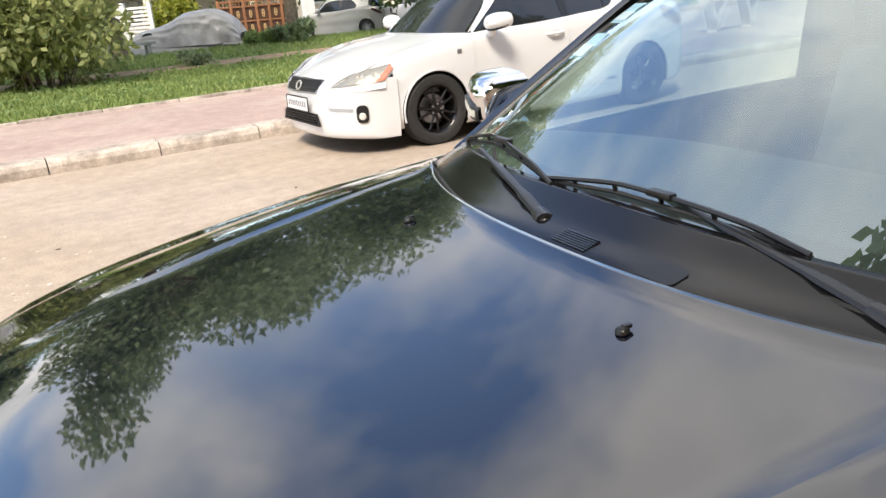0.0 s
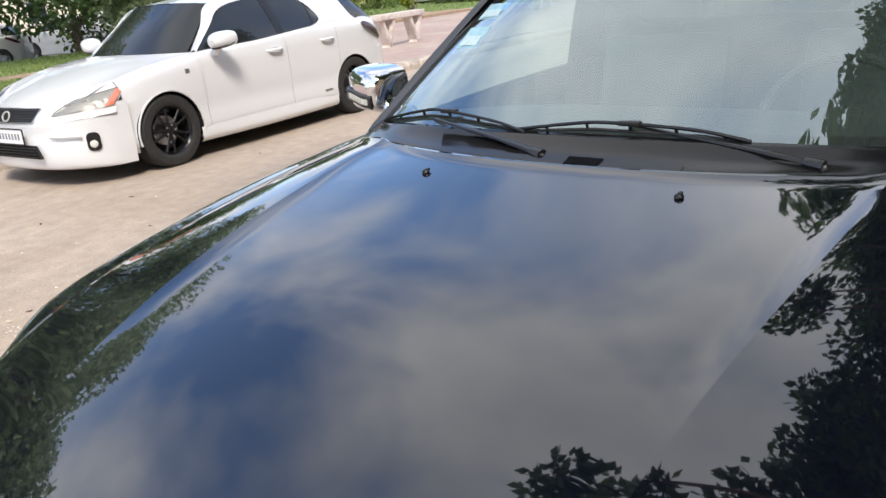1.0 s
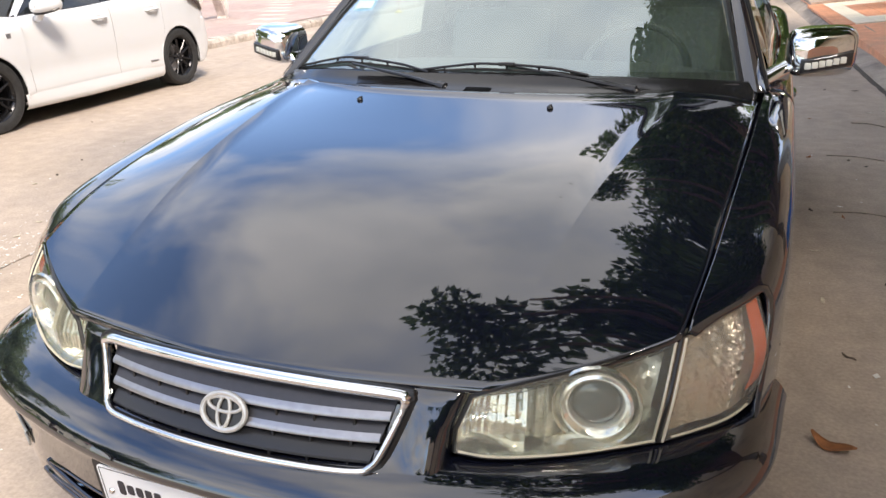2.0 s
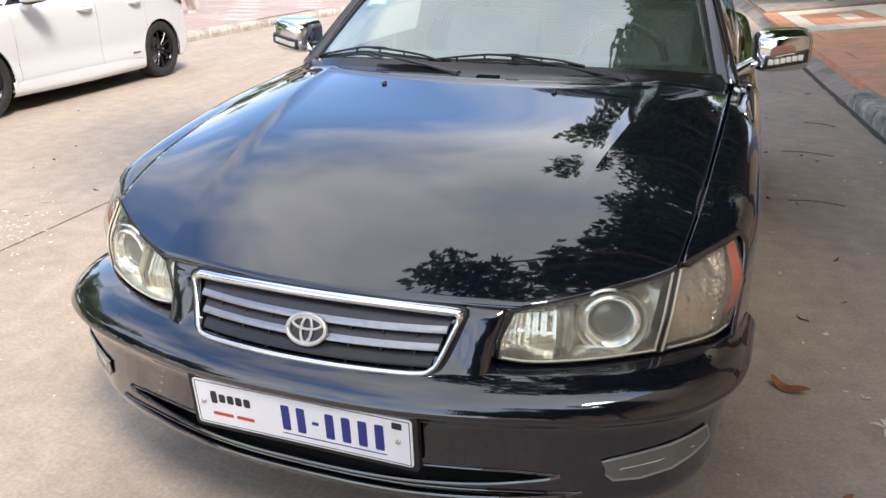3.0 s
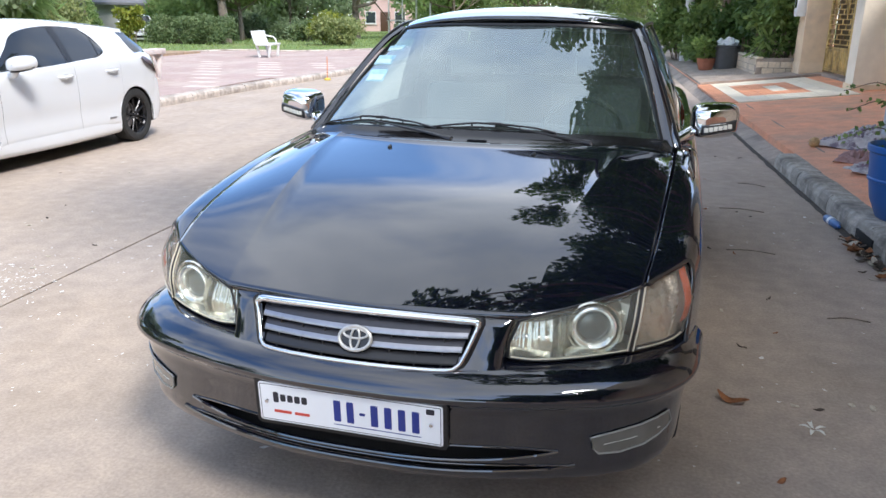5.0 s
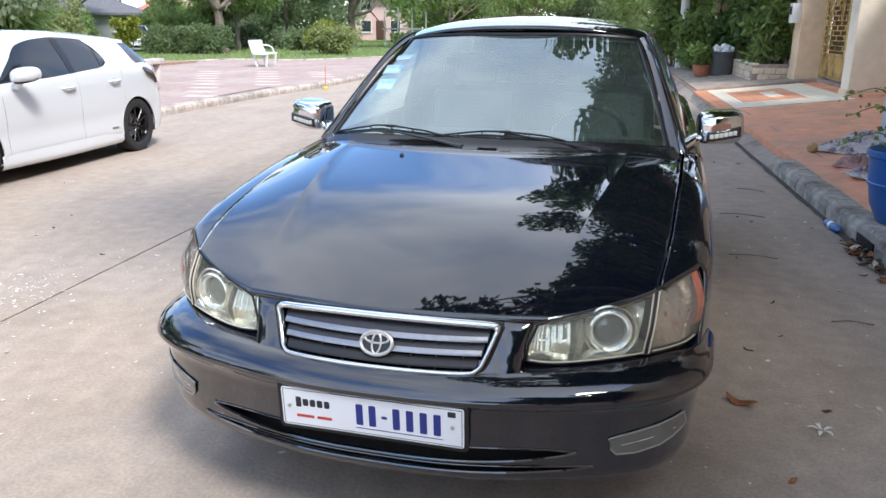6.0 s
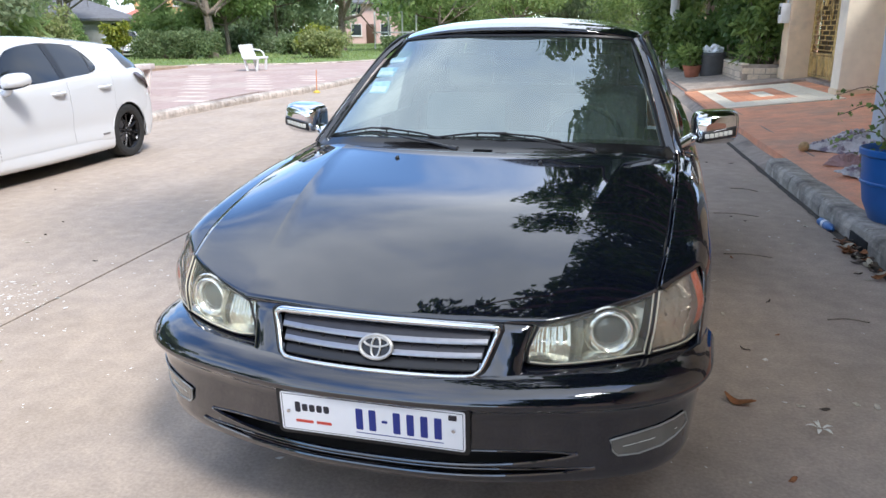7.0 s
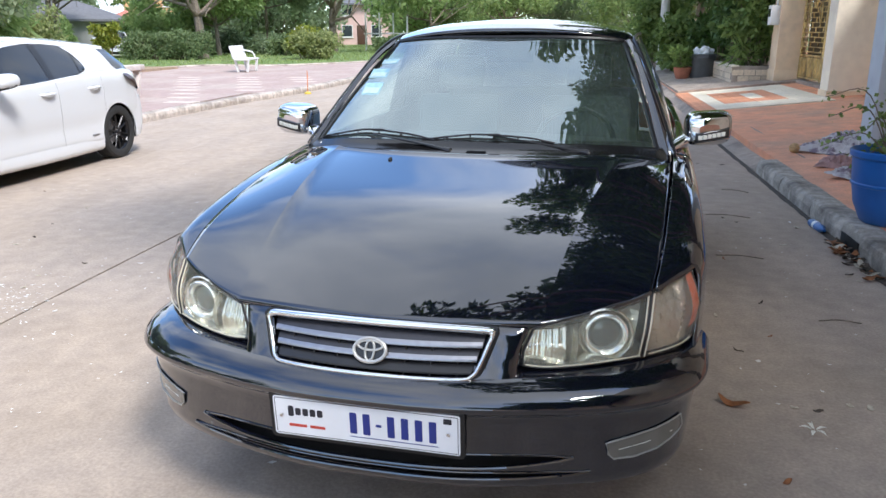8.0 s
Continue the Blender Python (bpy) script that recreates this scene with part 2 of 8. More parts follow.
M["cement"] = mat("cement", (0.37, 0.305, 0.25), 0.85, grain=(8, 0.15), stains=(1.1, (0.20, 0.17, 0.15), 0.48, 0.70), bump=(40, 0.004))
M["soil"] = mat("soil", (0.34, 0.24, 0.16), 0.95, grain=(6, 0.25), bump=(20, 0.02))
M["grass_base"] = mat("grass_base", (0.14, 0.21, 0.06), 0.95, grain=(3, 0.25), stains=(0.5, (0.20, 0.19, 0.09), 0.50, 0.72), bump=(25, 0.03))
M["asphalt"] = mat("asphalt", (0.22, 0.21, 0.19), 0.9, grain=(20, 0.2), bump=(60, 0.004))
M["stucco"] = mat("stucco", (0.80, 0.615, 0.42), 0.85, grain=(6, 0.06), stains=(0.9, (0.46, 0.36, 0.27), 0.52, 0.78), bump=(70, 0.002))
M["stucco_pale"] = mat("stucco_pale", (0.82, 0.745, 0.61), 0.85, grain=(6, 0.05), stains=(1.0, (0.55, 0.48, 0.40), 0.55, 0.8), bump=(70, 0.002))
M["gold"] = mat("gold", (0.60, 0.43, 0.17), 0.40, 0.45, grain=(9, 0.30), stains=(3.0, (0.16, 0.10, 0.04), 0.45, 0.7))
M["bark"] = mat("bark", (0.20, 0.16, 0.12), 0.95, grain=(14, 0.35), bump=(22, 0.03))
M["white_render"] = mat("white_render", (0.70, 0.70, 0.68), 0.7, grain=(5, 0.07), stains=(2.0, (0.48, 0.46, 0.43), 0.55, 0.8))
M["blue_plastic"] = mat("blue_plastic", (0.02, 0.13, 0.42), 0.4, grain=(5, 0.1), coat=0.2)
M["grey_plastic"] = mat("grey_plastic", (0.10, 0.105, 0.11), 0.5, grain=(8, 0.1))
M["terracotta"] = mat("terracotta", (0.40, 0.15, 0.09), 0.8, grain=(10, 0.15))
M["silver_paint"] = mat("silver_paint", (0.50, 0.49, 0.465), 0.3, 0.25, coat=0.6)
M["cowl_black"] = mat("cowl_black", (0.010, 0.010, 0.011), 0.12, grain=(30, 0.1), spec=0.3)
M["tarp"] = mat("tarp", (0.42, 0.41, 0.405), 0.45, 0.1, grain=(3, 0.15), bump=(5, 0.03))
M["wood_fence"] = mat("wood_fence", (0.070, 0.031, 0.017), 0.6, grain=(12, 0.25), random=0.15)
M["gate_wood"] = mat("gate_wood", (0.27, 0.115, 0.05), 0.55, grain=(12, 0.25), random=0.12)
M["roof_red"] = mat("roof_red", (0.50, 0.18, 0.13), 0.8, grain=(4, 0.15))
M["roof_grey"] = mat("roof_grey", (0.14, 0.14, 0.15), 0.7, grain=(4, 0.15))
M["wall_pink"] = mat("wall_pink", (0.62, 0.42, 0.38), 0.85, grain=(2, 0.08))
M["wall_orange"] = mat("wall_orange", (0.62, 0.36, 0.18), 0.85, grain=(2, 0.08))
M["wall_grey"] = mat("wall_grey", (0.30, 0.30, 0.29), 0.85, grain=(2, 0.1))
M["window_dark"] = mat("window_dark", (0.03, 0.04, 0.045), 0.08, coat=0.5)
M["leaf_deep"] = leaf_mat("leaf_deep", (0.045, 0.10, 0.024), (0.11, 0.19, 0.045), through=0.2)
M["leaf_fresh"] = leaf_mat("leaf_fresh", (0.19, 0.29, 0.10), (0.40, 0.50, 0.20), through=0.6)
M["leaf_lawn"] = leaf_mat("leaf_lawn", (0.18, 0.26, 0.075), (0.38, 0.45, 0.16))
M["leaf_mid"] = leaf_mat("leaf_mid", (0.18, 0.25, 0.13), (0.38, 0.45, 0.27), through=0.6)
M["leaf_garden"] = leaf_mat("leaf_garden", (0.10, 0.17, 0.045), (0.27, 0.37, 0.105))
M["leaf_bush"] = leaf_mat("leaf_bush", (0.17, 0.22, 0.08), (0.44, 0.46, 0.19))
M["leaf_hedge"] = leaf_mat("leaf_hedge", (0.10, 0.165, 0.065), (0.27, 0.33, 0.15))
M["leaf_yellow"] = leaf_mat("leaf_yellow", (0.16, 0.22, 0.03), (0.36, 0.36, 0.05))
M["leaf_dry"] = mat("leaf_dry", (0.28, 0.11, 0.04), 0.7, grain=(40, 0.25))
M["petal"] = mat("petal", (0.75, 0.73, 0.66), 0.6)
M["cloth"] = mat("cloth", (0.56, 0.51, 0.49), 0.9, grain=(9, 0.2), stains=(8, (0.17, 0.13, 0.16), 0.49, 0.60))
M["cloth_pale"] = mat("cloth_pale", (0.60, 0.58, 0.58), 0.9, grain=(9, 0.15), stains=(7, (0.26, 0.20, 0.24), 0.50, 0.62))
M["cloth_pink"] = mat("cloth_pink", (0.42, 0.26, 0.24), 0.9, grain=(12, 0.2))
M["bag"] = mat("bag", (0.84, 0.86, 0.88), 0.4, grain=(15, 0.12))
M["bottle_blue"] = mat("bottle_blue", (0.05, 0.16, 0.42), 0.3)
M["straw"] = mat("straw", (0.50, 0.33, 0.16), 0.8, grain=(60, 0.3))
M["gate_sheet"] = mat("gate_sheet", (0.11, 0.075, 0.035), 0.5, 0.3, grain=(6, 0.3))
M["brick_cream"] = mat("brick_cream", (0.64, 0.53, 0.40), 0.85, grain=(20, 0.12), random=0.14)
M["post_grey"] = mat("post_grey", (0.52, 0.56, 0.60), 0.6, grain=(5, 0.06), stains=(1.5, (0.40, 0.42, 0.44), 0.5, 0.8))
M["leaf_pale"] = mat("leaf_pale", (0.52, 0.46, 0.36), 0.8, grain=(60, 0.2))
M["leaf_dark"] = mat("leaf_dark", (0.07, 0.05, 0.035), 0.8, grain=(60, 0.2))
M["barrier_white"] = mat("barrier_white", (0.66, 0.58, 0.53), 0.8, grain=(8, 0.1), stains=(3.0, (0.46, 0.36, 0.32), 0.5, 0.68))
M["marker_orange"] = mat("marker_orange", (0.60, 0.18, 0.04), 0.6)
M["marker_yellow"] = mat("marker_yellow", (0.62, 0.45, 0.08), 0.7)

worn(M["tile_red"], 3.0, 0.90, 1.08, 45, 0.88, 1.12)
worn(M["paver"], 3.0, 0.92, 1.07, 40, 0.88, 1.12)
worn(M["cement"], 4.0, 0.85, 1.10, 60, 0.85, 1.15)
worn(M["kerb"], 5.0, 0.88, 1.10, 60, 0.85, 1.15)
worn(M["kerb_dark"], 7.0, 0.80, 1.12, 60, 0.85, 1.15)


def streaked(m, scale, low, high, color):
    """Dark run-down streaks over a material's colour; scale gives the streaks' fineness along x, y and z."""
    nt = m.node_tree
    b = nt.nodes["Principled BSDF"]
    last = b.inputs["Base Color"].links[0].from_socket
    mp = nt.nodes.new("ShaderNodeMapping")
    mp.inputs["Scale"].default_value = scale
    nt.links.new(nt.nodes["Texture Coordinate"].outputs["Object"], mp.inputs[0])
    n = nt.nodes.new("ShaderNodeTexNoise")
    n.inputs["Scale"].default_value, n.inputs["Detail"].default_value = 1.0, 4.0
    nt.links.new(mp.outputs[0], n.inputs["Vector"])
    r = nt.nodes.new("ShaderNodeMapRange")
    r.inputs[1].default_value, r.inputs[2].default_value = low, high
    nt.links.new(n.outputs[0], r.inputs[0])
    mix = nt.nodes.new("ShaderNodeMixRGB")
    mix.inputs[2].default_value = (*color, 1)
    nt.links.new(r.outputs[0], mix.inputs[0])
    nt.links.new(last, mix.inputs[1])
    nt.links.new(mix.outputs[0], b.inputs["Base Color"])


streaked(M["kerb_dark"], (1.2, 3.2, 1.2), 0.50, 0.72, (0.12, 0.108, 0.092))
M["gutter"] = mat("gutter", (0.075, 0.062, 0.05), 0.9, grain=(30, 0.3), bump=(60, 0.004))
M["flake"] = mat("flake", (0.74, 0.72, 0.68), 0.8)

# ---- builders ----
def part(name, bm, material, parent=None, label="", smooth=True):
    """Links a bmesh, or (verts, faces), as one mesh object under a thing or a part."""
    me = bpy.data.meshes.new(name)
    if isinstance(bm, tuple):
        me.from_pydata(bm[0], [], bm[1])
    else:
        bm.to_mesh(me)
        bm.free()
    me.materials.append(M[material])
    if smooth:
        me.shade_smooth()
        me.set_sharp_from_angle(angle=radians(38))
    ob = new(name, me)
    if parent:
        ob.parent = parent
    if label:
        ob["label"] = label
    return ob


def thing(name, label, category, group="", m=None):
    ob = new(name)
    ob.empty_display_size = 0.2
    if m is not None:
        ob.matrix_world = m
    return tagged(ob, label, category, group)


def join(*geos):
    """Several (verts, faces) as one."""
    verts, faces = [], []
    for v, f in geos:
        k = len(verts)
        verts += [tuple(p) for p in v]
        faces += [tuple(i + k for i in q) for q in f]
    return verts, faces


def moved(geo, m):
    return [tuple(m @ Vector(p)) for p in geo[0]], geo[1]


def mirrored(geo):
    return [(-p[0], p[1], p[2]) for p in geo[0]], [tuple(reversed(q)) for q in geo[1]]


def box(x0, x1, y0, y1, z0, z1, bevel=0.0):
    bm = bmesh.new()
    bmesh.ops.create_cube(bm, size=1)
    for v in bm.verts:
        v.co = Vector(((x0 + x1) / 2 + v.co.x * (x1 - x0), (y0 + y1) / 2 + v.co.y * (y1 - y0), (z0 + z1) / 2 + v.co.z * (z1 - z0)))
    if bevel:
        bmesh.ops.bevel(bm, geom=bm.edges[:], offset=bevel, segments=2, affect="EDGES", profile=0.6)
    geo = [tuple(v.co) for v in bm.verts], [tuple(v.index for v in f.verts) for f in bm.faces]
    bm.free()
    return geo


def spline(points, n):
    """n points on a Catmull-Rom curve through the points."""
    p = np.array(points, float)
    if len(p) == 2:
        s = np.linspace(0, 1, n)[:, None]
        return p[0] * (1 - s) + p[1] * s
    p = np.vstack([2 * p[0] - p[1], p, 2 * p[-1] - p[-2]])
    u = np.linspace(0, len(p) - 3 - 1e-9, n)
    k = u.astype(int)
    s = (u - k)[:, None]
    a, b, c, d = p[k], p[k + 1], p[k + 2], p[k + 3]
    return 0.5 * (2 * b + (c - a) * s + (2 * a - 5 * b + 4 * c - d) * s ** 2 + (3 * b - a - 3 * c + d) * s ** 3)


def even_spline(points, n):
    """n points on a curve of even curvature through the points."""
    p = np.array(points, float)
    m = len(p)
    if m < 3:
        return spline(points, n)
    t = np.concatenate([[0], np.cumsum(np.linalg.norm(np.diff(p, axis=0), axis=1))])
    h = np.diff(t)
    a, b = np.zeros((m, m)), np.zeros((m, p.shape[1]))
    a[0, 0], a[0, 1], a[-1, -1], a[-1, -2] = 1, -1, 1, -1
    for i in range(1, m - 1):
        a[i, i - 1:i + 2] = h[i - 1], 2 * (h[i - 1] + h[i]), h[i]
        b[i] = 6 * ((p[i + 1] - p[i]) / h[i] - (p[i] - p[i - 1]) / h[i - 1])
    c = np.linalg.solve(a, b)
    u = np.linspace(0, t[-1] - 1e-9, n)
    k = np.clip(np.searchsorted(t, u, "right") - 1, 0, m - 2)
    hk, l, r = h[k][:, None], (t[k + 1] - u)[:, None], (u - t[k])[:, None]
    return c[k] * l ** 3 / (6 * hk) + c[k + 1] * r ** 3 / (6 * hk) + (p[k] / hk - c[k] * hk / 6) * l + (p[k + 1] / hk - c[k + 1] * hk / 6) * r


def curve(xs, ys):
    """A smooth function through (x, y) pairs."""
    xs, ys = np.array(xs, float), np.array(ys, float)
    slope = np.gradient(ys, xs)

    def f(x):
        x = min(max(x, xs[0]), xs[-1])
        k = min(int(np.searchsorted(xs, x, "right")) - 1, len(xs) - 2)
        h = xs[k + 1] - xs[k]
        s = (x - xs[k]) / h
        return float((1 + 2 * s) * (1 - s) ** 2 * ys[k] + s * (1 - s) ** 2 * h * slope[k] + s * s * (3 - 2 * s) * ys[k + 1] + s * s * (s - 1) * h * slope[k + 1])
    return f


def grid(rows, flip=False):
    """A surface from equally long rows of points."""
    n = len(rows[0])
    verts = [tuple(map(float, p)) for r in rows for p in r]
    faces = []
    for i in range(len(rows) - 1):
        for j in range(n - 1):
            q = (i * n + j, i * n + j + 1, (i + 1) * n + j + 1, (i + 1) * n + j)
            faces.append(tuple(reversed(q)) if flip else q)
    return verts, faces


def loft(sections, nu, nv, flip=False, way=spline):
    """A smooth surface through sections, each a short row of control points."""
    rows = np.array([way(s, nv) for s in sections])
    cols = np.array([way(rows[:, j], nu) for j in range(nv)])
    return grid(cols.transpose(1, 0, 2), flip)


def both(half):
    """A row of control points mirrored to a full one, from the centre outwards."""
    return [(-p[0], p[1], p[2]) for p in reversed(half) if p[0] > 1e-6] + [p for p in half]


def tube(points, r, n=8, closed=False, squash=1.0):
    """A round bar along points; r is a number or one per point."""
    pts = [Vector(p) for p in points]
    m = len(pts)
    rs = [r] * m if isinstance(r, (int, float)) else [float(q) for q in r]
    verts, faces = [], []
    up = Vector((0, 0, 1))
    for i, p in enumerate(pts):
        a = pts[(i - 1) % m] if closed or i else p
        b = pts[(i + 1) % m] if closed or i < m - 1 else p
        d = (b - a).normalized()
        side = d.cross(up)
        if side.length < 0.05:
            side = d.cross(Vector((1, 0, 0)))
        side.normalize()
        top = side.cross(d)
        for k in range(n):
            w = 2 * math.pi * k / n
            verts.append(tuple(p + rs[i] * (side * math.cos(w) + top * math.sin(w) * squash)))
    for i in range(m if closed else m - 1):
        for k in range(n):
            j = (i + 1) % m
            faces.append((i * n + k, i * n + (k + 1) % n, j * n + (k + 1) % n, j * n + k))
    if not closed:
        faces += [tuple(reversed(range(n))), tuple((m - 1) * n + k for k in range(n))]
    return verts, faces


def lathe(profile, n=32, closed=False):
    """Turns (radius, height) pairs round z."""
    rows = [[(r * math.cos(2 * math.pi * k / n), r * math.sin(2 * math.pi * k / n), z) for k in range(n)] for r, z in profile]
    verts = [p for r in rows for p in r]
    faces = []
    for i in range(len(rows) - 1):
        for k in range(n):
            faces.append((i * n + k, i * n + (k + 1) % n, (i + 1) * n + (k + 1) % n, (i + 1) * n + k))
    return verts, faces


def plate(outline, depth, m=None):
    """A flat outline (x, y) given thickness along z, its front at z = 0."""
    n = len(outline)
    verts = [(x, y, 0.0) for x, y in outline] + [(x, y, -depth) for x, y in outline]
    faces = [tuple(range(n)), tuple(reversed(range(n, 2 * n)))]
    faces += [(i, n + i, n + (i + 1) % n, (i + 1) % n) for i in range(n)]
    geo = (verts, faces)
    return moved(geo, m) if m is not None else geo


def rounded(w, h, r, n=5):
    out = []
    for cx, cy, a in ((w / 2 - r, h / 2 - r, 0), (-w / 2 + r, h / 2 - r, 90), (-w / 2 + r, -h / 2 + r, 180), (w / 2 - r, -h / 2 + r, 270)):
        for k in range(n + 1):
            t = radians(a + 90 * k / n)
            out.append((cx + r * math.cos(t), cy + r * math.sin(t)))
    return out


def thick(ob, depth, offset=-1.0):
    mod = ob.modifiers.new("thickness", "SOLIDIFY")
    mod.thickness, mod.offset = depth, offset
    return ob


ENV = Matrix.Rotation(radians(4.7), 4, "Z")  # the street runs at a small angle to the car


def street(x, y, z=0.0, rz=0.0):
    return ENV @ pose(x, y, z, 0, 0, rz)

# ---- ground, road, kerbs ----
def sheet(name, x0, x1, y0, y1, z0, z1, material, nx=2, ny=2, label="", rough=0.0):
    """A slab of the street from z0 up to z1 (z1 a number or a function of x and y)."""
    z0 = min(z0, -0.70)
    f = z1 if callable(z1) else (lambda x, y: z1)
    xs, ys = np.linspace(x0, x1, nx), np.linspace(y0, y1, ny)
    rows = [[(x, y, f(x, y)) for x in xs] for y in ys]
    v, q = grid(rows)
    n = len(v)
    ring = [i for i in range(nx)] + [j * nx + nx - 1 for j in range(1, ny)] + [(ny - 1) * nx + i for i in range(nx - 2, -1, -1)] + [j * nx for j in range(ny - 2, 0, -1)]
    low = [(v[i][0], v[i][1], z0) for i in ring]
    faces = q + [(ring[(k + 1) % len(ring)], ring[k], n + k, n + (k + 1) % len(ring)) for k in range(len(ring))]
    ob = part(name, (v + low, faces), material, smooth=False)
    ob.matrix_world = ENV
    return tagged(ob, label, kind="structure")


ground = part("ground", grid([[(x, y, -0.65) for x in np.linspace(-1500, 1500, 13)] for y in np.linspace(-1500, 1500, 13)]), "grass_base")
tagged(ground, "wide ground reaching the horizon", "ground", kind="structure")
road = sheet("road", -2.394, 2.40, -40, 140, -0.05, 0.0, "concrete", 2, 2, "pale concrete road surface with stains")
road_far = sheet("road", -6.80, -2.406, -40, 140, -0.05, 0.002, "concrete", 2, 2, "pale concrete road lane beyond a straight joint")
joint = sheet("road_joint", -2.406, -2.394, -40, 140, -0.055, -0.008, "void", 2, 2, "dark open joint between two concrete lanes")
sidewalk = sheet("sidewalk", 2.58, 12.0, -40, 140, -0.05, lambda x, y: 0.15 + 0.1 * max(0.0, min(x, 5.4) - 2.6), "tile_red", 20, 2, "red tiled sidewalk rising towards the house walls")
plaza = sheet("plaza", -16.6, -6.98, -40, 26, -0.05, 0.125, "paver", 2, 2, "pink paved plaza with worn patches")
plaza_far = sheet("plaza", -30.0, -6.98, 26, 140, -0.05, 0.125, "paver", 2, 2, "pink paved plaza reaching to the park")
meadow = sheet("meadow", -140.0, -30.0, 26, 200, -0.05, 0.10, "grass_base", 2, 2, "grass round the houses")


def low_ground(x, y):
    """The service road lies lower than the lawn, and falls along the street."""
    fall = min(0.0, max(-0.50, -0.10 - 0.055 * (y - 8)))
    rise = min(1.0, max(0.0, (y - 20.5) / 4.5))
    fall += (0.13 - fall) * rise * rise * (3 - 2 * rise)
    s = min(1.0, max(0.0, (-22.0 - x) / 3.5))
    return 0.13 + (fall - 0.13) * s * s * (3 - 2 * s)


terrace = sheet("service_road", -140.0, -22.0, -60, 26, -0.05, low_ground, "asphalt", 120, 60, "grey service road lower than the lawn")

# ---- the black sedan: front at y = 0, standing on z = 0 ----
sedan = thing("sedan", "glossy black four-door sedan parked beside the kerb, clean and polished", "car",
              m=Matrix.Translation((0, 0.12, 0)) @ pose(0, 0, 0, 0, 0, 0.6) @ Matrix.Translation((0, -0.12, 0)))

# bonnet: centre, middle, crease and shut line, from the nose to the windscreen
HOOD = (
    ((0, 0.085, 0.718), (0.22, 0.105, 0.717), (0.44, 0.148, 0.712), (0.58, 0.226, 0.728), (0.722, 0.335, 0.762)),
    ((0, 0.200, 0.767), (0.22, 0.213, 0.766), (0.452, 0.250, 0.7592), (0.59, 0.312, 0.7665), (0.732, 0.402, 0.788)),
    ((0, 0.33, 0.815), (0.22, 0.335, 0.814), (0.465, 0.365, 0.804), (0.60, 0.41, 0.8052), (0.742, 0.475, 0.812)),
    ((0, 0.64, 0.900), (0.24, 0.645, 0.899), (0.505, 0.665, 0.889), (0.63, 0.69, 0.8822), (0.762, 0.72, 0.866)),
    ((0, 0.93, 0.9425), (0.26, 0.935, 0.9425), (0.548, 0.965, 0.937), (0.67, 1.00, 0.9302), (0.782, 1.04, 0.911)),
    ((0, 1.168, 0.9775), (0.28, 1.186, 0.9775), (0.583, 1.282, 0.9738), (0.70, 1.345, 0.9628), (0.797, 1.42, 0.942)),
)
# the rear edge turns up a little towards the windscreen
LIP = (HOOD[-1], ((0, 1.190, 0.9822), (0.28, 1.208, 0.9822), (0.580, 1.304, 0.9782), (0.70, 1.366, 0.9656), (0.799, 1.436, 0.9440)),
       ((0, 1.214, 0.9905), (0.28, 1.232, 0.9905), (0.577, 1.327, 0.9855), (0.70, 1.387, 0.9710), (0.800, 1.454, 0.9465)))
CREASE_X = curve([s[2][1] for s in HOOD] + [1.327], [s[2][0] for s in HOOD] + [0.577])


def flared(geo):
    """The middle panel sweeps up slightly towards the crease."""
    out = []
    for x, y, z in geo[0]:
        d = abs(x) - CREASE_X(y)
        rise = max(0.0, 1 + d / 0.060) ** 2 if d < 0 else max(0.0, 1 - d / 0.24)
        out.append((x, y, z + 0.0058 * rise * min(1.0, max(0.0, (y - 0.26) / 0.38))))
    return out, geo[1]


centre = flared(loft([both(s[:3]) for s in HOOD], 60, 141, way=even_spline))
outer = flared(loft([s[2:] for s in HOOD], 60, 22, way=even_spline))
lip = flared(loft([both(s[:3]) for s in LIP], 8, 141, way=even_spline))
lip_outer = flared(loft([s[2:] for s in LIP], 8, 22, way=even_spline))
hood_geo = join(centre, outer, mirrored(outer), lip, lip_outer, mirrored(lip_outer))
bm = bmesh.new()
hood_verts = [bm.verts.new(p) for p in hood_geo[0]]
for f in hood_geo[1]:
    bm.faces.new([hood_verts[i] for i in f])
bmesh.ops.remove_doubles(bm, verts=bm.verts[:], dist=0.0008)
hood = part("hood", bm, "black_paint", sedan)
# the crease between the middle and the sides stays a sharp edge
crease = [np.array(p) for g in (centre, lip) for row in (g[0][0::141], g[0][140::141]) for p in row]
crease = {tuple(np.round(p * 400).astype(int)) for p in crease}
on_crease = [any((round(v.co.x * 400) + a, round(v.co.y * 400) + b, round(v.co.z * 400) + c) in crease for a in (0, -1, 1) for b in (0, -1, 1) for c in (0, -1, 1)) and abs(v.co.x) > 0.40 for v in hood.data.vertices]
for e in hood.data.edges:
    a, b = e.vertices
    if on_crease[a] and on_crease[b] and abs(hood.data.vertices[a].co.y - hood.data.vertices[b].co.y) > 0.003:
        e.use_edge_sharp = True
thick(hood, 0.018)

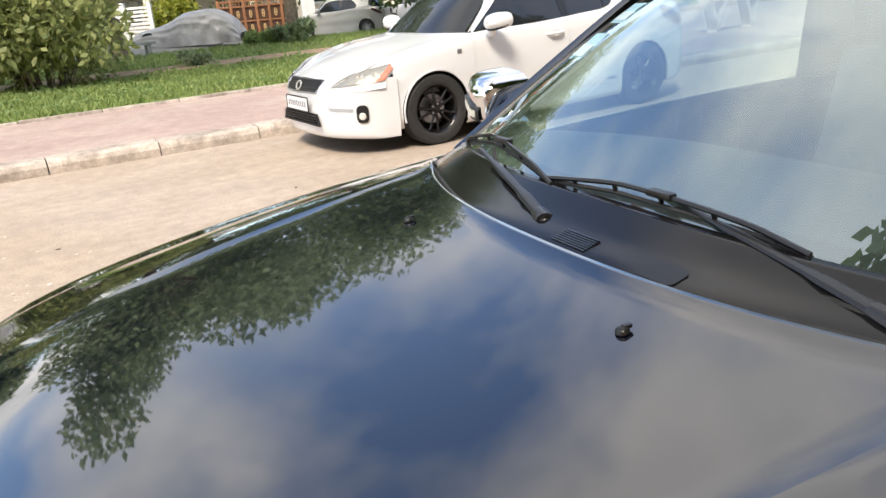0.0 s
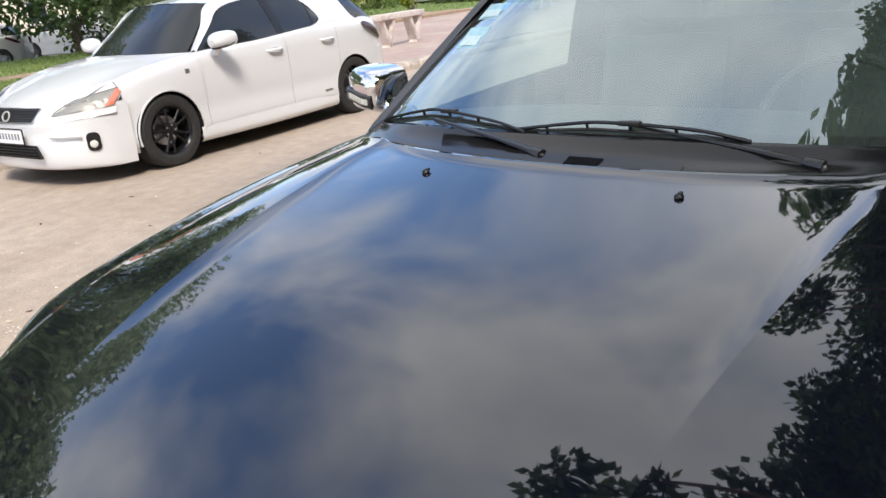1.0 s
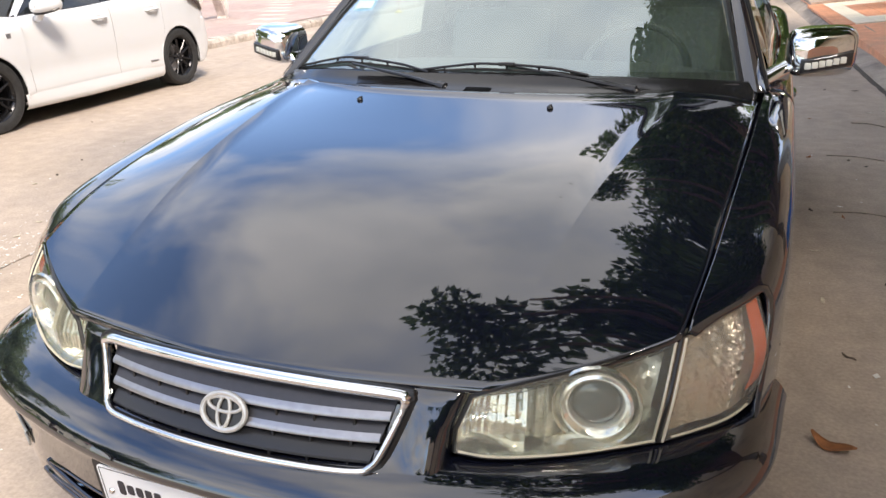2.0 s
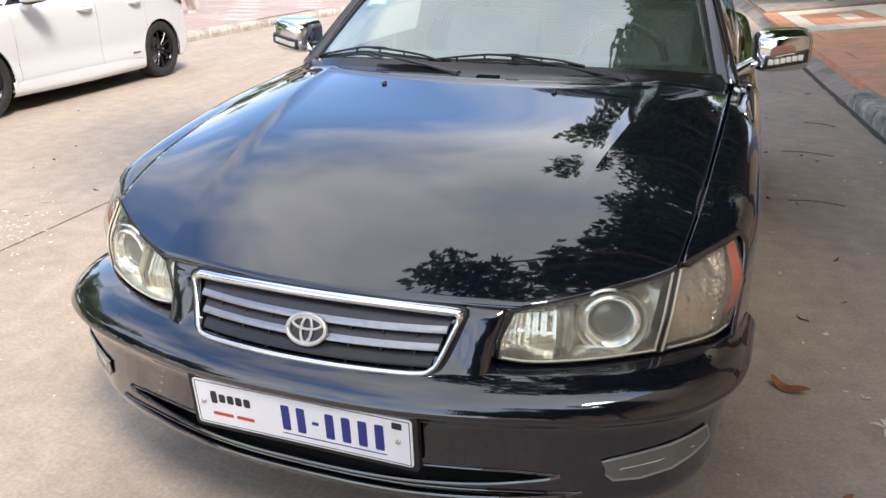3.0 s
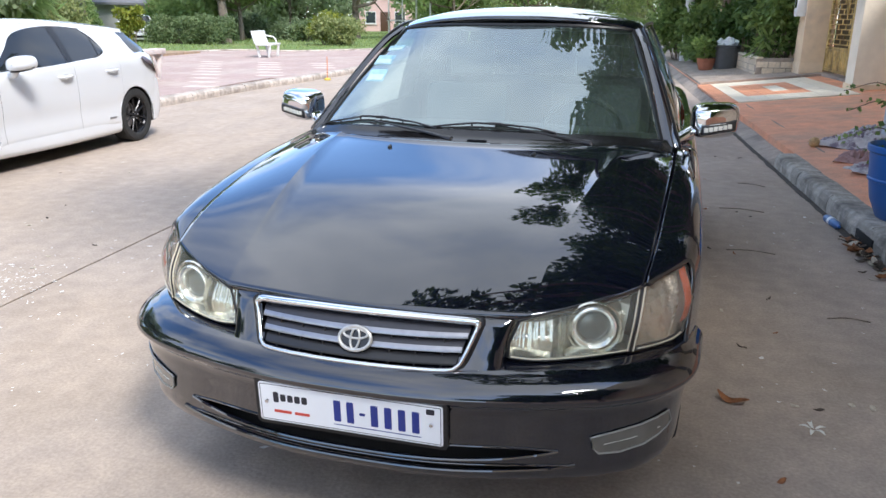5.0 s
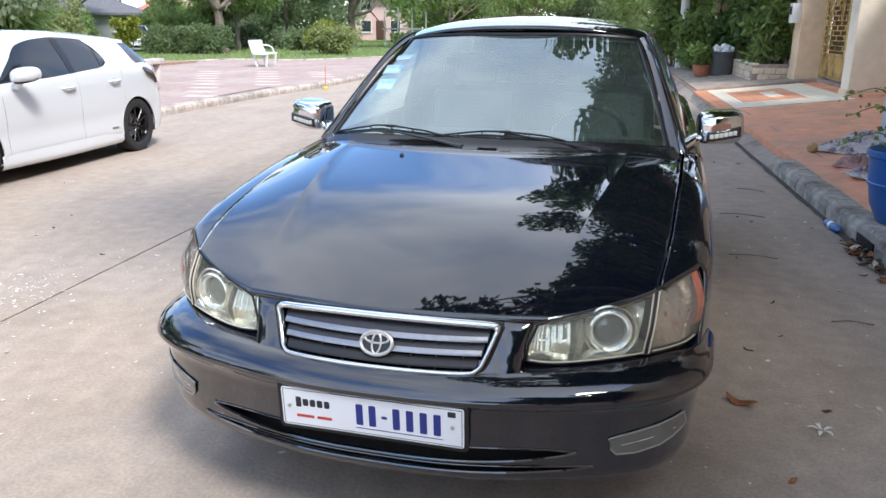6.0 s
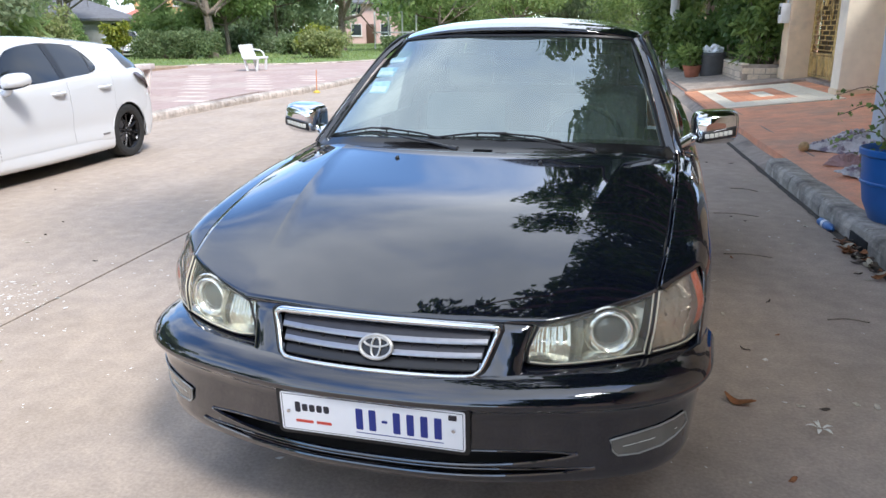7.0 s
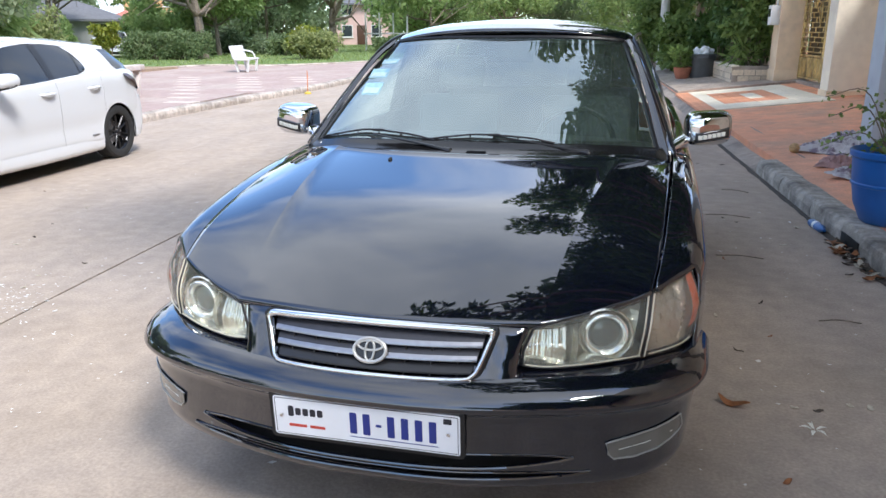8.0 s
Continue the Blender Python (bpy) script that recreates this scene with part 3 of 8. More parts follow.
edge = np.array(outer[0][21::22] + lip_outer[0][22 + 21::22])
STATIONS = (0.345, 0.40, 0.475, 0.56, 0.65, 0.75, 0.88, 1.04, 1.20, 1.32, 1.45)
BEHIND = (2.2, 3.2, 3.9, 4.3, 4.72)
zbelt = curve(STATIONS + BEHIND, [float(np.interp(y, edge[:, 1], edge[:, 2])) - 0.0015 for y in STATIONS] + [0.975, 0.985, 1.00, 0.985, 0.93])
xbelt = curve(STATIONS + BEHIND, [float(np.interp(y, edge[:, 1], edge[:, 0])) + 0.0048 for y in STATIONS] + [0.842, 0.84, 0.80, 0.76, 0.66])
xwide = curve((0.42, 0.56, 0.8, 1.2, 2.0, 3.4, 4.1, 4.5, 4.76), (0.845, 0.872, 0.886, 0.892, 0.893, 0.893, 0.875, 0.835, 0.74))
ARCHES = ((0.955, 0.345), (3.625, 0.345))
HUB_Z = 0.315


def flank_row(y, n=26):
    zb, xb, xw = zbelt(y), xbelt(y), xwide(y)
    pts = [(xb, y, zb), (xb + 0.58 * (xw - xb), y, zb - 0.009), (xw - 0.011, y, zb - 0.042), (xw - 0.002, y, zb - 0.14),
           (xw, y, zb - 0.27), (xw - 0.004, y, 0.50), (xw - 0.020, y, 0.36), (xw - 0.050, y, 0.24), (xw - 0.085, y, 0.19)]
    row = spline(pts, n)
    return np.vstack([row[:1], row[:1] * 0.93 + row[1:2] * 0.07, row[1:]])


def flank(y0, y1, n):
    """One side panel between two stations, with the wheel openings cut round."""
    rows = [flank_row(y) for y in np.linspace(y0, y1, n)]
    verts, faces = grid(rows)
    verts = [list(v) for v in verts]
    inside = set()
    for i, v in enumerate(verts):
        for ya, ra in ARCHES:
            dy, dz = v[1] - ya, v[2] - HUB_Z
            r = math.hypot(dy, dz)
            if r < ra:
                inside.add(i)
                if r > 1e-6:
                    v[1], v[2] = ya + dy / r * ra, HUB_Z + dz / r * ra
    faces = [f for f in faces if not all(i in inside for i in f) and not all(verts[i][1] < 0.61 and verts[i][2] < 0.56 for i in f)]
    return [tuple(v) for v in verts], faces


LAMP_TOP = ((0.424, 0.138, 0.702), (0.47, 0.162, 0.714), (0.58, 0.230, 0.733), (0.718, 0.338, 0.757), (0.774, 0.402, 0.774), (0.812, 0.450, 0.784), (0.834, 0.486, 0.790))
FENDER_FRONT = 0.490


def fender_geo():
    """Front wing; its tip runs forward between the bonnet and the corner lamp."""
    body = flank(FENDER_FRONT, 1.555, 70)
    first = flank_row(FENDER_FRONT)
    k = int(np.argmin(np.abs(first[:, 2] - 0.790)))
    a1, b1 = first[0], first[k]
    fx, fz = (first[:k + 1, 0] - a1[0]) / (b1[0] - a1[0]), (first[:k + 1, 2] - a1[2]) / (b1[2] - a1[2])
    low = spline(((0.7345, 0.353, 0.7605),) + LAMP_TOP[4:], 18)
    low = low + np.linspace(0, 1, 18)[:, None] * (b1 - low[-1])
    rows = []
    for s, b in zip(np.linspace(0, 1, 18), low):
        y = 0.347 + s * (FENDER_FRONT - 0.347)
        a = np.array((xbelt(y), y, zbelt(y))) if s < 1 else a1
        rows.append([(a[0] + (b[0] - a[0]) * u, a[1] + (b[1] - a[1]) * u, a[2] + (b[2] - a[2]) * w) for u, w in zip(fx, fz)])
    # the front edge leans forward towards its foot, along the lamp
    leaned = []
    for x, y, z in body[0]:
        lean = max(0.0, min(1.0, (0.60 - y) / (0.60 - FENDER_FRONT))) * min(0.060, max(0.0, 0.790 - z) * 0.33)
        leaned.append((x - 0.25 * lean, y - lean, z))
    return join(grid(rows), (leaned, body[1]))


def merged(geo):
    bm = bmesh.new()
    verts = [bm.verts.new(p) for p in geo[0]]
    for f in geo[1]:
        bm.faces.new([verts[i] for i in f])
    bmesh.ops.remove_doubles(bm, verts=bm.verts[:], dist=0.0004)
    return bm


PANELS = (("fender", 0.505, 1.555, 70), ("front_door", 1.561, 2.60, 30), ("rear_door", 2.606, 3.42, 30), ("quarter_panel", 3.426, 4.73, 70))
for side in (1, -1):
    for name, y0, y1, n in PANELS:
        geo = fender_geo() if name == "fender" else flank(y0, y1, n)
        geo = geo if side == 1 else mirrored(geo)
        panel = part(name, merged(geo) if name == "fender" else geo, "black_paint", sedan)
        thick(panel, 0.012, -1.0 if side == -1 else 1.0)
        if name.endswith("door"):
            hy = y1 - 0.14
            bar = tube(spline([(xwide(hy) - 0.004, hy - 0.09, 0.80), (xwide(hy) + 0.022, hy - 0.05, 0.802), (xwide(hy) + 0.022, hy + 0.05, 0.804), (xwide(hy) - 0.004, hy + 0.09, 0.806)], 12), 0.011, 8)
            part("door_handle", bar if side == 1 else mirrored(bar), "black_paint", panel)
            strip = box(xwide(hy) - 0.006, xwide(hy) + 0.012, y0 + 0.03, y1 - 0.03, 0.545, 0.60, 0.006)
            part("side_moulding", strip if side == 1 else mirrored(strip), "black_paint", panel)
    for ya, ra in ARCHES:
        # lip and dark liner of the wheel opening
        arc = [(xwide(ya) - 0.012 - 0.03 * (math.sin(t) < 0.2), ya + ra * math.cos(t), HUB_Z + ra * math.sin(t)) for t in np.linspace(-0.28 if ya > 2 else -0.25, math.pi + (0.28 if ya > 2 else -0.55), 40)]
        lip = tube(arc, 0.010, 6)
        part("arch_lip", lip if side == 1 else mirrored(lip), "black_paint", sedan)
        liner = grid([[(x, ya + (ra + 0.004) * math.cos(t), HUB_Z + (ra + 0.004) * math.sin(t)) for t in np.linspace(-0.3, math.pi + (0.3 if ya > 2 else -0.3), 30)] for x in (0.55, 0.86)])
        part("arch_liner", liner if side == 1 else mirrored(liner), "void", sedan)

# floor pan and bulkhead close the body from below and behind the grille
part("floor_pan", box(-0.66, 0.66, 0.40, 4.6, 0.21, 0.25, 0.01), "void", sedan, smooth=False)
part("bulkhead", box(-0.52, 0.52, 0.62, 1.25, 0.24, 0.70, 0.02), "void", sedan, smooth=False)

# front bumper: plan curve and upright profile
PLAN = ((0, -0.034), (0.14, -0.031), (0.27, -0.018), (0.42, 0.014), (0.56, 0.060), (0.69, 0.126), (0.80, 0.222), (0.868, 0.36), (0.893, 0.60))
PROFILE = ((0.258, 0.135), (0.262, 0.088), (0.273, 0.062), (0.297, 0.046), (0.332, 0.041), (0.38, 0.037), (0.45, 0.030), (0.495, 0.020), (0.507, 0.012), (0.516, 0.001), (0.531, -0.004), (0.540, 0.000), (0.556, 0.011), (0.574, 0.034), (0.587, 0.064), (0.594, 0.098), (0.596, 0.135))


def bumper_row(z, inset, n=71):
    pts = spline([(x, y) for x, y in PLAN], n)
    row = []
    for k, (x, y) in enumerate(pts):
        a, b = pts[max(k - 1, 0)], pts[min(k + 1, n - 1)]
        t = np.array(b) - np.array(a)
        t /= np.linalg.norm(t)
        if k == 0:
            t = np.array((1.0, 0.0))
        # the corners stand a little fuller than the middle
        d = inset - 0.016 * min(1.0, max(0.0, (x - 0.48) / 0.28))
        row.append((x - t[1] * d, y + t[0] * d, z))
    return [(-x, y, zz) for x, y, zz in reversed(row)] + row[1:]


def bumper_point(x, z, out=0.0):
    """The place on the bumper's face at x and height z, out metres in front of it."""
    inset = curve([p[0] for p in PROFILE], [p[1] for p in PROFILE])(z)
    row = bumper_row(z, inset - out)
    half = row[len(row) // 2:]
    y = float(np.interp(abs(x), [p[0] for p in half], [p[1] for p in half]))
    return Vector((x, y, z))


# two intake slots with pointed ends: half width, middle height, opening, rise towards the tips
SLOTS = ((0.590, 0.312, 0.022, 0.010), (0.545, 0.357, 0.046, 0.012))


def slot_edges(x):
    """Heights of the four slot edges at x, from the lowest."""
    out = []
    for w, z, h, rise in SLOTS:
        u = min(1.0, abs(x) / w)
        mid, half = z + rise * u * u, 0.5 * h * (1 - u ** 5)
        out += [mid - half, mid + half]
    return out


bands = ((6, 0, 1), (4, 1, 2), (5, 2, 3), (4, 3, 4), (10, 4, 5))
levels = []
for n, a, b in bands:
    levels += [(a, s) for s in np.linspace(0, 1, n, endpoint=False)]
base = bumper_row(0.3, 0.0)
inset_at = curve([p[0] for p in PROFILE], [p[1] for p in PROFILE])
rows, band_of = [], []
for a, s in levels:
    row = []
    for k in range(len(base)):
        x = base[k][0]
        edge = [0.260] + slot_edges(x) + [0.495]
        z = edge[a] + s * (edge[a + 1] - edge[a])
        row.append(z)
    rows.append(row)
    band_of.append(a)
tops = [z for z in np.linspace(0.495, 0.596, 26)]
heights = rows + [[z] * len(base) for z in tops]
band_of += [9] * len(tops)
bumper_rows = []
for row in heights:
    pts = []
    for k, z in enumerate(row):
        i = inset_at(z)
        x0, y0, _ = base[k]
        a, b = base[max(k - 1, 0)], base[min(k + 1, len(base) - 1)]
        t = Vector((b[0] - a[0], b[1] - a[1])).normalized()
        drop = 0.008 * max(0.0, (abs(x0) - 0.55) / 0.34) ** 2 * max(0.0, (0.30 - z) / 0.09)
        pts.append((x0 - t.y * i, y0 + t.x * i, z - drop))
    bumper_rows.append(pts)
bv, bf = grid(bumper_rows, flip=True)
n = len(base)
kept = []
for f in bf:
    r, k = min(f) // n, min(f) % n
    x = 0.5 * (base[k][0] + base[k + 1][0])
    if band_of[r] == 1 and abs(x) < SLOTS[0][0] - 0.004 or band_of[r] == 3 and abs(x) < SLOTS[1][0] - 0.004:
        continue
    kept.append(f)
bumper = part("front_bumper", (bv, kept), "black_paint", sedan)
for j, (w, z, h, rise) in enumerate(SLOTS):
    for e in (0, 1):
        rim = [bumper_point(x, slot_edges(x)[2 * j + e], 0.001) for x in np.linspace(-w, w, 81)]
        part("slot_edge", tube(rim, 0.0030 if e else 0.0058, 8), "black_paint", bumper)
part("intake_backing", grid([[(x, bumper_point(x, 0.3).y + 0.055, z) for x in np.linspace(-0.66, 0.66, 30)] for z in (0.272, 0.50)], flip=True), "void", bumper)

# nose panel between the lamps
NOSE = ((0.556, -0.022), (0.572, -0.002), (0.60, 0.022), (0.64, 0.046), (0.675, 0.062), (0.700, 0.074), (0.712, 0.088))


def nose_y(x, z):
    zs, ys = zip(*NOSE)
    side = min(1.0, max(0.0, (abs(x) - 0.322) / 0.03))
    return curve(zs, ys)(z) + 0.40 * x * x + 0.10 * abs(x) ** 3 - 0.012 * side * math.sin(math.pi * min(1.0, max(0.0, (0.705 - z) / 0.13)))


rows = []
for z, _ in spline(NOSE, 26):
    end = float(np.interp(z, (0.556, 0.608, 0.648, 0.702, 0.712), (0.390, 0.393, 0.396, 0.414, 0.418)))
    half = [(x, nose_y(x, z), z) for x in np.linspace(0, end - 0.016, 28)]
    e = nose_y(end - 0.016, z)
    half += [(end - 0.010, e + 0.004, z), (end - 0.005, e + 0.010, z), (end - 0.001, e + 0.022, z), (end, e + 0.075, z)]
    rows.append([(-x, y, zz) for x, y, zz in reversed(half)] + half[1:])


def in_grille(p):
    x, z = abs(p[0]), p[2]
    top, low = 0.702 - 0.05 * x * x, 0.5865 - 0.01 * x * x
    return low < z < top and x < 0.275 + 0.36 * (z - 0.58)


nv, nf = grid(rows, flip=True)
nf = [f for f in nf if not in_grille([sum(nv[i][k] for i in f) / 4 for k in range(3)])]
nose = part("nose_panel", (nv, nf), "black_paint", sedan)

# grille: bright frame, dark mesh, three satin bars, oval badge
grille = part("grille", grid([[(x, nose_y(x, z) + 0.035, z) for x in np.linspace(-0.325, 0.325, 40)] for z in np.linspace(0.584, 0.706, 8)], flip=True), "void", sedan, "dark grille with satin bars in a chrome frame")


def grille_edge(u):
    """Frame line, u from 0 to 1 clockwise from the top left."""
    top = [(-0.300, 0.700), (-0.15, 0.7065), (0, 0.708), (0.15, 0.7065), (0.300, 0.700)]
    low = [(0.250, 0.5870), (0.13, 0.5875), (0, 0.5880), (-0.13, 0.5875), (-0.250, 0.5870)]
    ring = top + [(0.318, 0.692), (0.316, 0.677), (0.291, 0.612), (0.277, 0.5935)] + low + [(-0.277, 0.5935), (-0.291, 0.612), (-0.316, 0.677), (-0.318, 0.692)]
    ring.append(ring[0])
    return spline(ring, 140)[int(u * 139)]


ring = [grille_edge(k / 139) for k in range(139)]
def frame_radius(z):
    """The chrome frame is broad along its top and slimmer below."""
    return 0.0062 + 0.0045 * min(1.0, max(0.0, (z - 0.676) / 0.022))


part("grille_frame", tube([(x, nose_y(x, z) - 0.003, z) for x, z in ring], [frame_radius(z) for x, z in ring], 10, closed=True, squash=1.0), "chrome", grille, "chrome grille frame, broad along the top")
part("grille_gasket", tube([(x * 1.035, nose_y(x, z) + 0.006, z + (z - 0.64) * 0.09) for x, z in ring], 0.007, 6, closed=True), "trim_black", grille)
# two slanted blades, reflected shading put into colour as dark slope and bright lower lip, and a dark one at the foot
for z, top, name, material in ((0.6605, 0.030, "grille_bar", "grille_grey"), (0.6275, 0.025, "grille_bar", "grille_grey"), (0.5985, 0.020, "grille_foot", "plastic")):
    w = 0.272 + 0.36 * (z - 0.595)
    rows = []
    for dz, dy in ((top, 0.034), (top - 0.002, 0.027), (0.012, 0.013), (0.0045, 0.0055), (0.002, 0.0025), (-0.002, 0.0018), (-0.0048, 0.0045), (-0.0055, 0.010), (-0.004, 0.034)):
        rows.append([(x, nose_y(x, z) + dy + 0.001, z + dz - 0.02 * x * x) for x in np.linspace(-w - 0.2 * dz, w + 0.2 * dz, 40)])
    bar = part(name, grid(rows), material, grille)
    if name == "grille_bar":
        rows = [[(x, nose_y(x, z) + dy, z + dz - 0.02 * x * x) for x in np.linspace(-w, w, 40)] for dz, dy in ((0.0105, 0.0100), (0.0060, 0.0048), (0.0025, 0.0014), (-0.0020, 0.0006), (-0.0050, 0.0036), (-0.0056, 0.0080))]
        part("bright_lip", grid(rows), "satin_silver", bar, "bright lower edge of the satin blade, its shading put into colour")
for z, hgt in ((0.650, 0.008), (0.6175, 0.008), (0.592, 0.006)):
    for x in (-0.235, -0.165, -0.095, 0.095, 0.165, 0.235):
        part("grille_rib", box(x - 0.002, x + 0.002, nose_y(x, z) + 0.008, nose_y(x, z) + 0.036, z - hgt, z + hgt), "plastic", grille, smooth=False)
# badge: an oval ring with two smaller ovals, plain shapes
BADGE = Matrix.Translation((0, nose_y(0, 0.642) - 0.004, 0.6425)) @ pose(0, 0, 0, 64)


def oval(cx, cy, a, b, r, n=40):
    return tube([(cx + a * math.cos(2 * math.pi * k / n), cy + b * math.sin(2 * math.pi * k / n), 0) for k in range(n)], r, 8, closed=True)


badge = part("badge", moved(oval(0, 0, 0.0445, 0.0315, 0.0052), BADGE), "badge_silver", grille, "oval dull silver badge")
part("badge_oval", moved(oval(0, -0.001, 0.0125, 0.0275, 0.0034), BADGE), "badge_silver", badge)
part("badge_oval", moved(oval(0, 0.0125, 0.034, 0.0125, 0.0034), BADGE), "badge_silver", badge)
part("badge_back", moved(plate([(0.044 * math.cos(a), 0.031 * math.sin(a)) for a in np.linspace(0, 2 * math.pi, 33)[:-1]], 0.022, pose(0, 0, -0.003)), BADGE), "plastic", badge)

# lamps
LAMP_LOW = ((0.400, 0.112, 0.608), (0.47, 0.128, 0.602), (0.58, 0.178, 0.602), (0.70, 0.258, 0.602), (0.766, 0.320, 0.600), (0.812, 0.370, 0.603), (0.843, 0.422, 0.610))
LAMP_MID = ((0.402, 0.119, 0.648), (0.47, 0.140, 0.655), (0.58, 0.196, 0.668), (0.705, 0.285, 0.682), (0.780, 0.350, 0.692), (0.830, 0.410, 0.698), (0.856, 0.466, 0.704))


def lamp_surface(u0, u1, inset=0.0, nu=24, nv=16):
    """Part of the lamp's face between two shares of its length."""
    low, mid, top = (spline(r, 61) for r in (LAMP_LOW, LAMP_MID, LAMP_TOP))
    k0, k1 = int(u0 * 60), int(u1 * 60)
    rows = []
    for k in np.linspace(k0, k1, nu).astype(int):
        pts = spline([low[k], mid[k] + np.array((0.006, -0.012, 0)), top[k]], nv)
        if inset:
            pts = pts + np.array((-0.45 * inset, inset, 0))
        rows.append(pts)
    return grid(rows, flip=True)


def lamp_patch(u0, u1, v0, v1, depth, nu, nv):
    """Part of the lamp's inside between shares of its length and height; depth(s, v) is how far it lies behind the lens."""
    low, mid, top = (spline(r, 121) for r in (LAMP_LOW, LAMP_MID, LAMP_TOP))
    rows = []
    for s in np.linspace(0, 1, nu):
        k = int(round((u0 + s * (u1 - u0)) * 120))
        pts = spline([low[k], mid[k] + np.array((0.006, -0.012, 0)), top[k]], nv)
        row = []
        for c, q in enumerate(np.linspace(v0, v1, nv)):
            p = pts[int(round(q * (nv - 1)))]
            d = depth(s, q)
            row.append((p[0] - 0.45 * d, p[1] + d, p[2]))
        rows.append(row)
    return grid(rows, flip=True)


SPLIT = 0.52
for side in (1, -1):
    fix = (lambda g: g) if side == 1 else mirrored
    lamp = part("headlight", fix(lamp_surface(0.0, SPLIT - 0.012)), "lens", sedan, "headlight with slightly yellowed clear lens")
    turn = part("turn_signal", fix(lamp_surface(SPLIT + 0.012, 1.0)), "lens_clear", sedan, "clear corner lamp with an amber strip")
    lamp.visible_shadow = turn.visible_shadow = False
    part("lamp_bowl", fix(lamp_patch(0.0, SPLIT, 0, 1, lambda s, v: 0.062 + 0.012 * math.sin(9 * s), 40, 16)), "reflector_grey", lamp)
    # ridged bowl of the corner lamp: fine level steps
    part("corner_bowl", fix(lamp_patch(SPLIT, 1.0, 0, 1, lambda s, v: 0.020 + 0.020 * math.sin(math.pi * s) * math.sin(math.pi * v) + 0.013 * ((v * 12 + 0.5 * math.sin(5 * s)) % 1.0) * (0.65 + 0.35 * math.sin(9 * s + 6 * v)) * (0.06 < s < 0.68), 52, 121)), "lamp_bowl", turn)
    seam = np.array([lamp_surface(SPLIT - 0.01, SPLIT + 0.012, 0.0, 2, 16)[0]]).reshape(2, 16, 3).mean(0)
    part("lamp_seam", fix(tube(seam, 0.0034, 6)), "trim_black", sedan)
    for k in (-1, 1):
        part("lens_rim", fix(tube(seam + np.array((0.0075 * k, 0.003 * k - 0.001, 0)), 0.0024, 6)), "lens_edge", lamp if k < 0 else turn)
    edge = np.vstack([spline(LAMP_LOW, 40), np.array(LAMP_MID[-1])[None] + np.array((0.008, -0.004, 0)), spline(LAMP_TOP, 40)[::-1], np.array(LAMP_MID[0])[None]])
    part("lamp_gasket", fix(tube([tuple(p + np.array((-0.002, 0.004, 0))) for p in edge], 0.0040, 6, closed=True)), "trim_black", sedan)
    low_edge = spline(LAMP_LOW, 61)
    part("lens_rim", fix(tube(low_edge[1:31] + np.array((0, -0.001, 0.0045)), 0.0022, 6)), "lens_edge", lamp)
    part("lens_rim", fix(tube(low_edge[33:59] + np.array((0, -0.001, 0.0045)), 0.0022, 6)), "lens_edge", turn)
    part("lamp_floor", fix(grid([low_edge[0:33] + np.array((0, 0.003, 0.004)), low_edge[0:33] + np.array((-0.012, 0.030, 0.016)), low_edge[0:33] + np.array((-0.03, 0.065, 0.018))], True)), "lamp_chrome", lamp)
    # fluted reflector of the inner cell
    part("fluted_reflector", fix(lamp_patch(0.02, 0.235, 0.08, 0.96, lambda s, v: 0.020 + 0.030 * math.sin(math.pi * min(1.0, 0.12 + s * 0.9)) * math.sin(math.pi * (0.1 + 0.8 * v)) + 0.0036 * abs(math.sin(8 * math.pi * s)) + 0.004 * (v > 0.45), 66, 24)), "lamp_chrome", lamp, "bright fluted reflector")
    for u in (0.246, 0.272):
        wall_rows = lamp_patch(u, u + 0.002, 0.06, 0.97, lambda s, v: 0.014 + 0.045 * s, 2, 12)
        part("cell_wall", fix(wall_rows), "lamp_chrome" if u < 0.26 else "reflector_grey", lamp)
    # projector: stepped funnel, ring, bezel and eye
    aim = Matrix.Translation((0.606, 0.232, 0.670)) @ pose(0, 0, 0, 88, 0, 12)
    funnel = lathe(((0.0745, 0.004), (0.072, 0.010), (0.068, 0.006), (0.064, -0.012), (0.059, -0.016), (0.057, -0.004)), 48)
    part("projector_funnel", fix(moved(funnel, aim)), "lamp_chrome", lamp, "stepped chrome funnel round the projector")
    ring_geo = lathe(((0.060, -0.020), (0.062, -0.002), (0.0595, 0.009), (0.055, 0.0115), (0.048, 0.007), (0.043, -0.004), (0.0395, -0.018)), 48)
    part("projector_ring", fix(moved(ring_geo, aim)), "ring_chrome", lamp, "chrome ring round the projector")
    eye_geo = lathe([(0.0400 * math.sin(a), 0.012 * math.cos(a) - 0.012) for a in np.linspace(0.001, math.pi / 2, 8)] + [(0.0415, -0.03)], 32)
    part("projector_eye", fix(moved(eye_geo, aim)), "projector", lamp)
    # amber strip at the outer edge of the corner lamp
    part("amber_strip", fix(lamp_patch(0.86, 0.985, 0.22, 0.97, lambda s, v: 0.0045, 10, 40)), "amber", turn, "amber reflector strip")
    # fog lamp: lens in a recess at the bumper's corner
    frame_rows, lens_rows = [], []
    for x, z0, z1 in ((0.634, 0.374, 0.409), (0.648, 0.358, 0.413), (0.70, 0.355, 0.422), (0.76, 0.363, 0.431), (0.795, 0.374, 0.436), (0.818, 0.386, 0.439), (0.828, 0.398, 0.440)):
        frame_rows.append((x, z0, z1))
        lens_rows.append([bumper_point(x - 0.008 * (z - z0) / (z1 - z0), z, 0.004) for z in np.linspace(z0, z1, 6)])
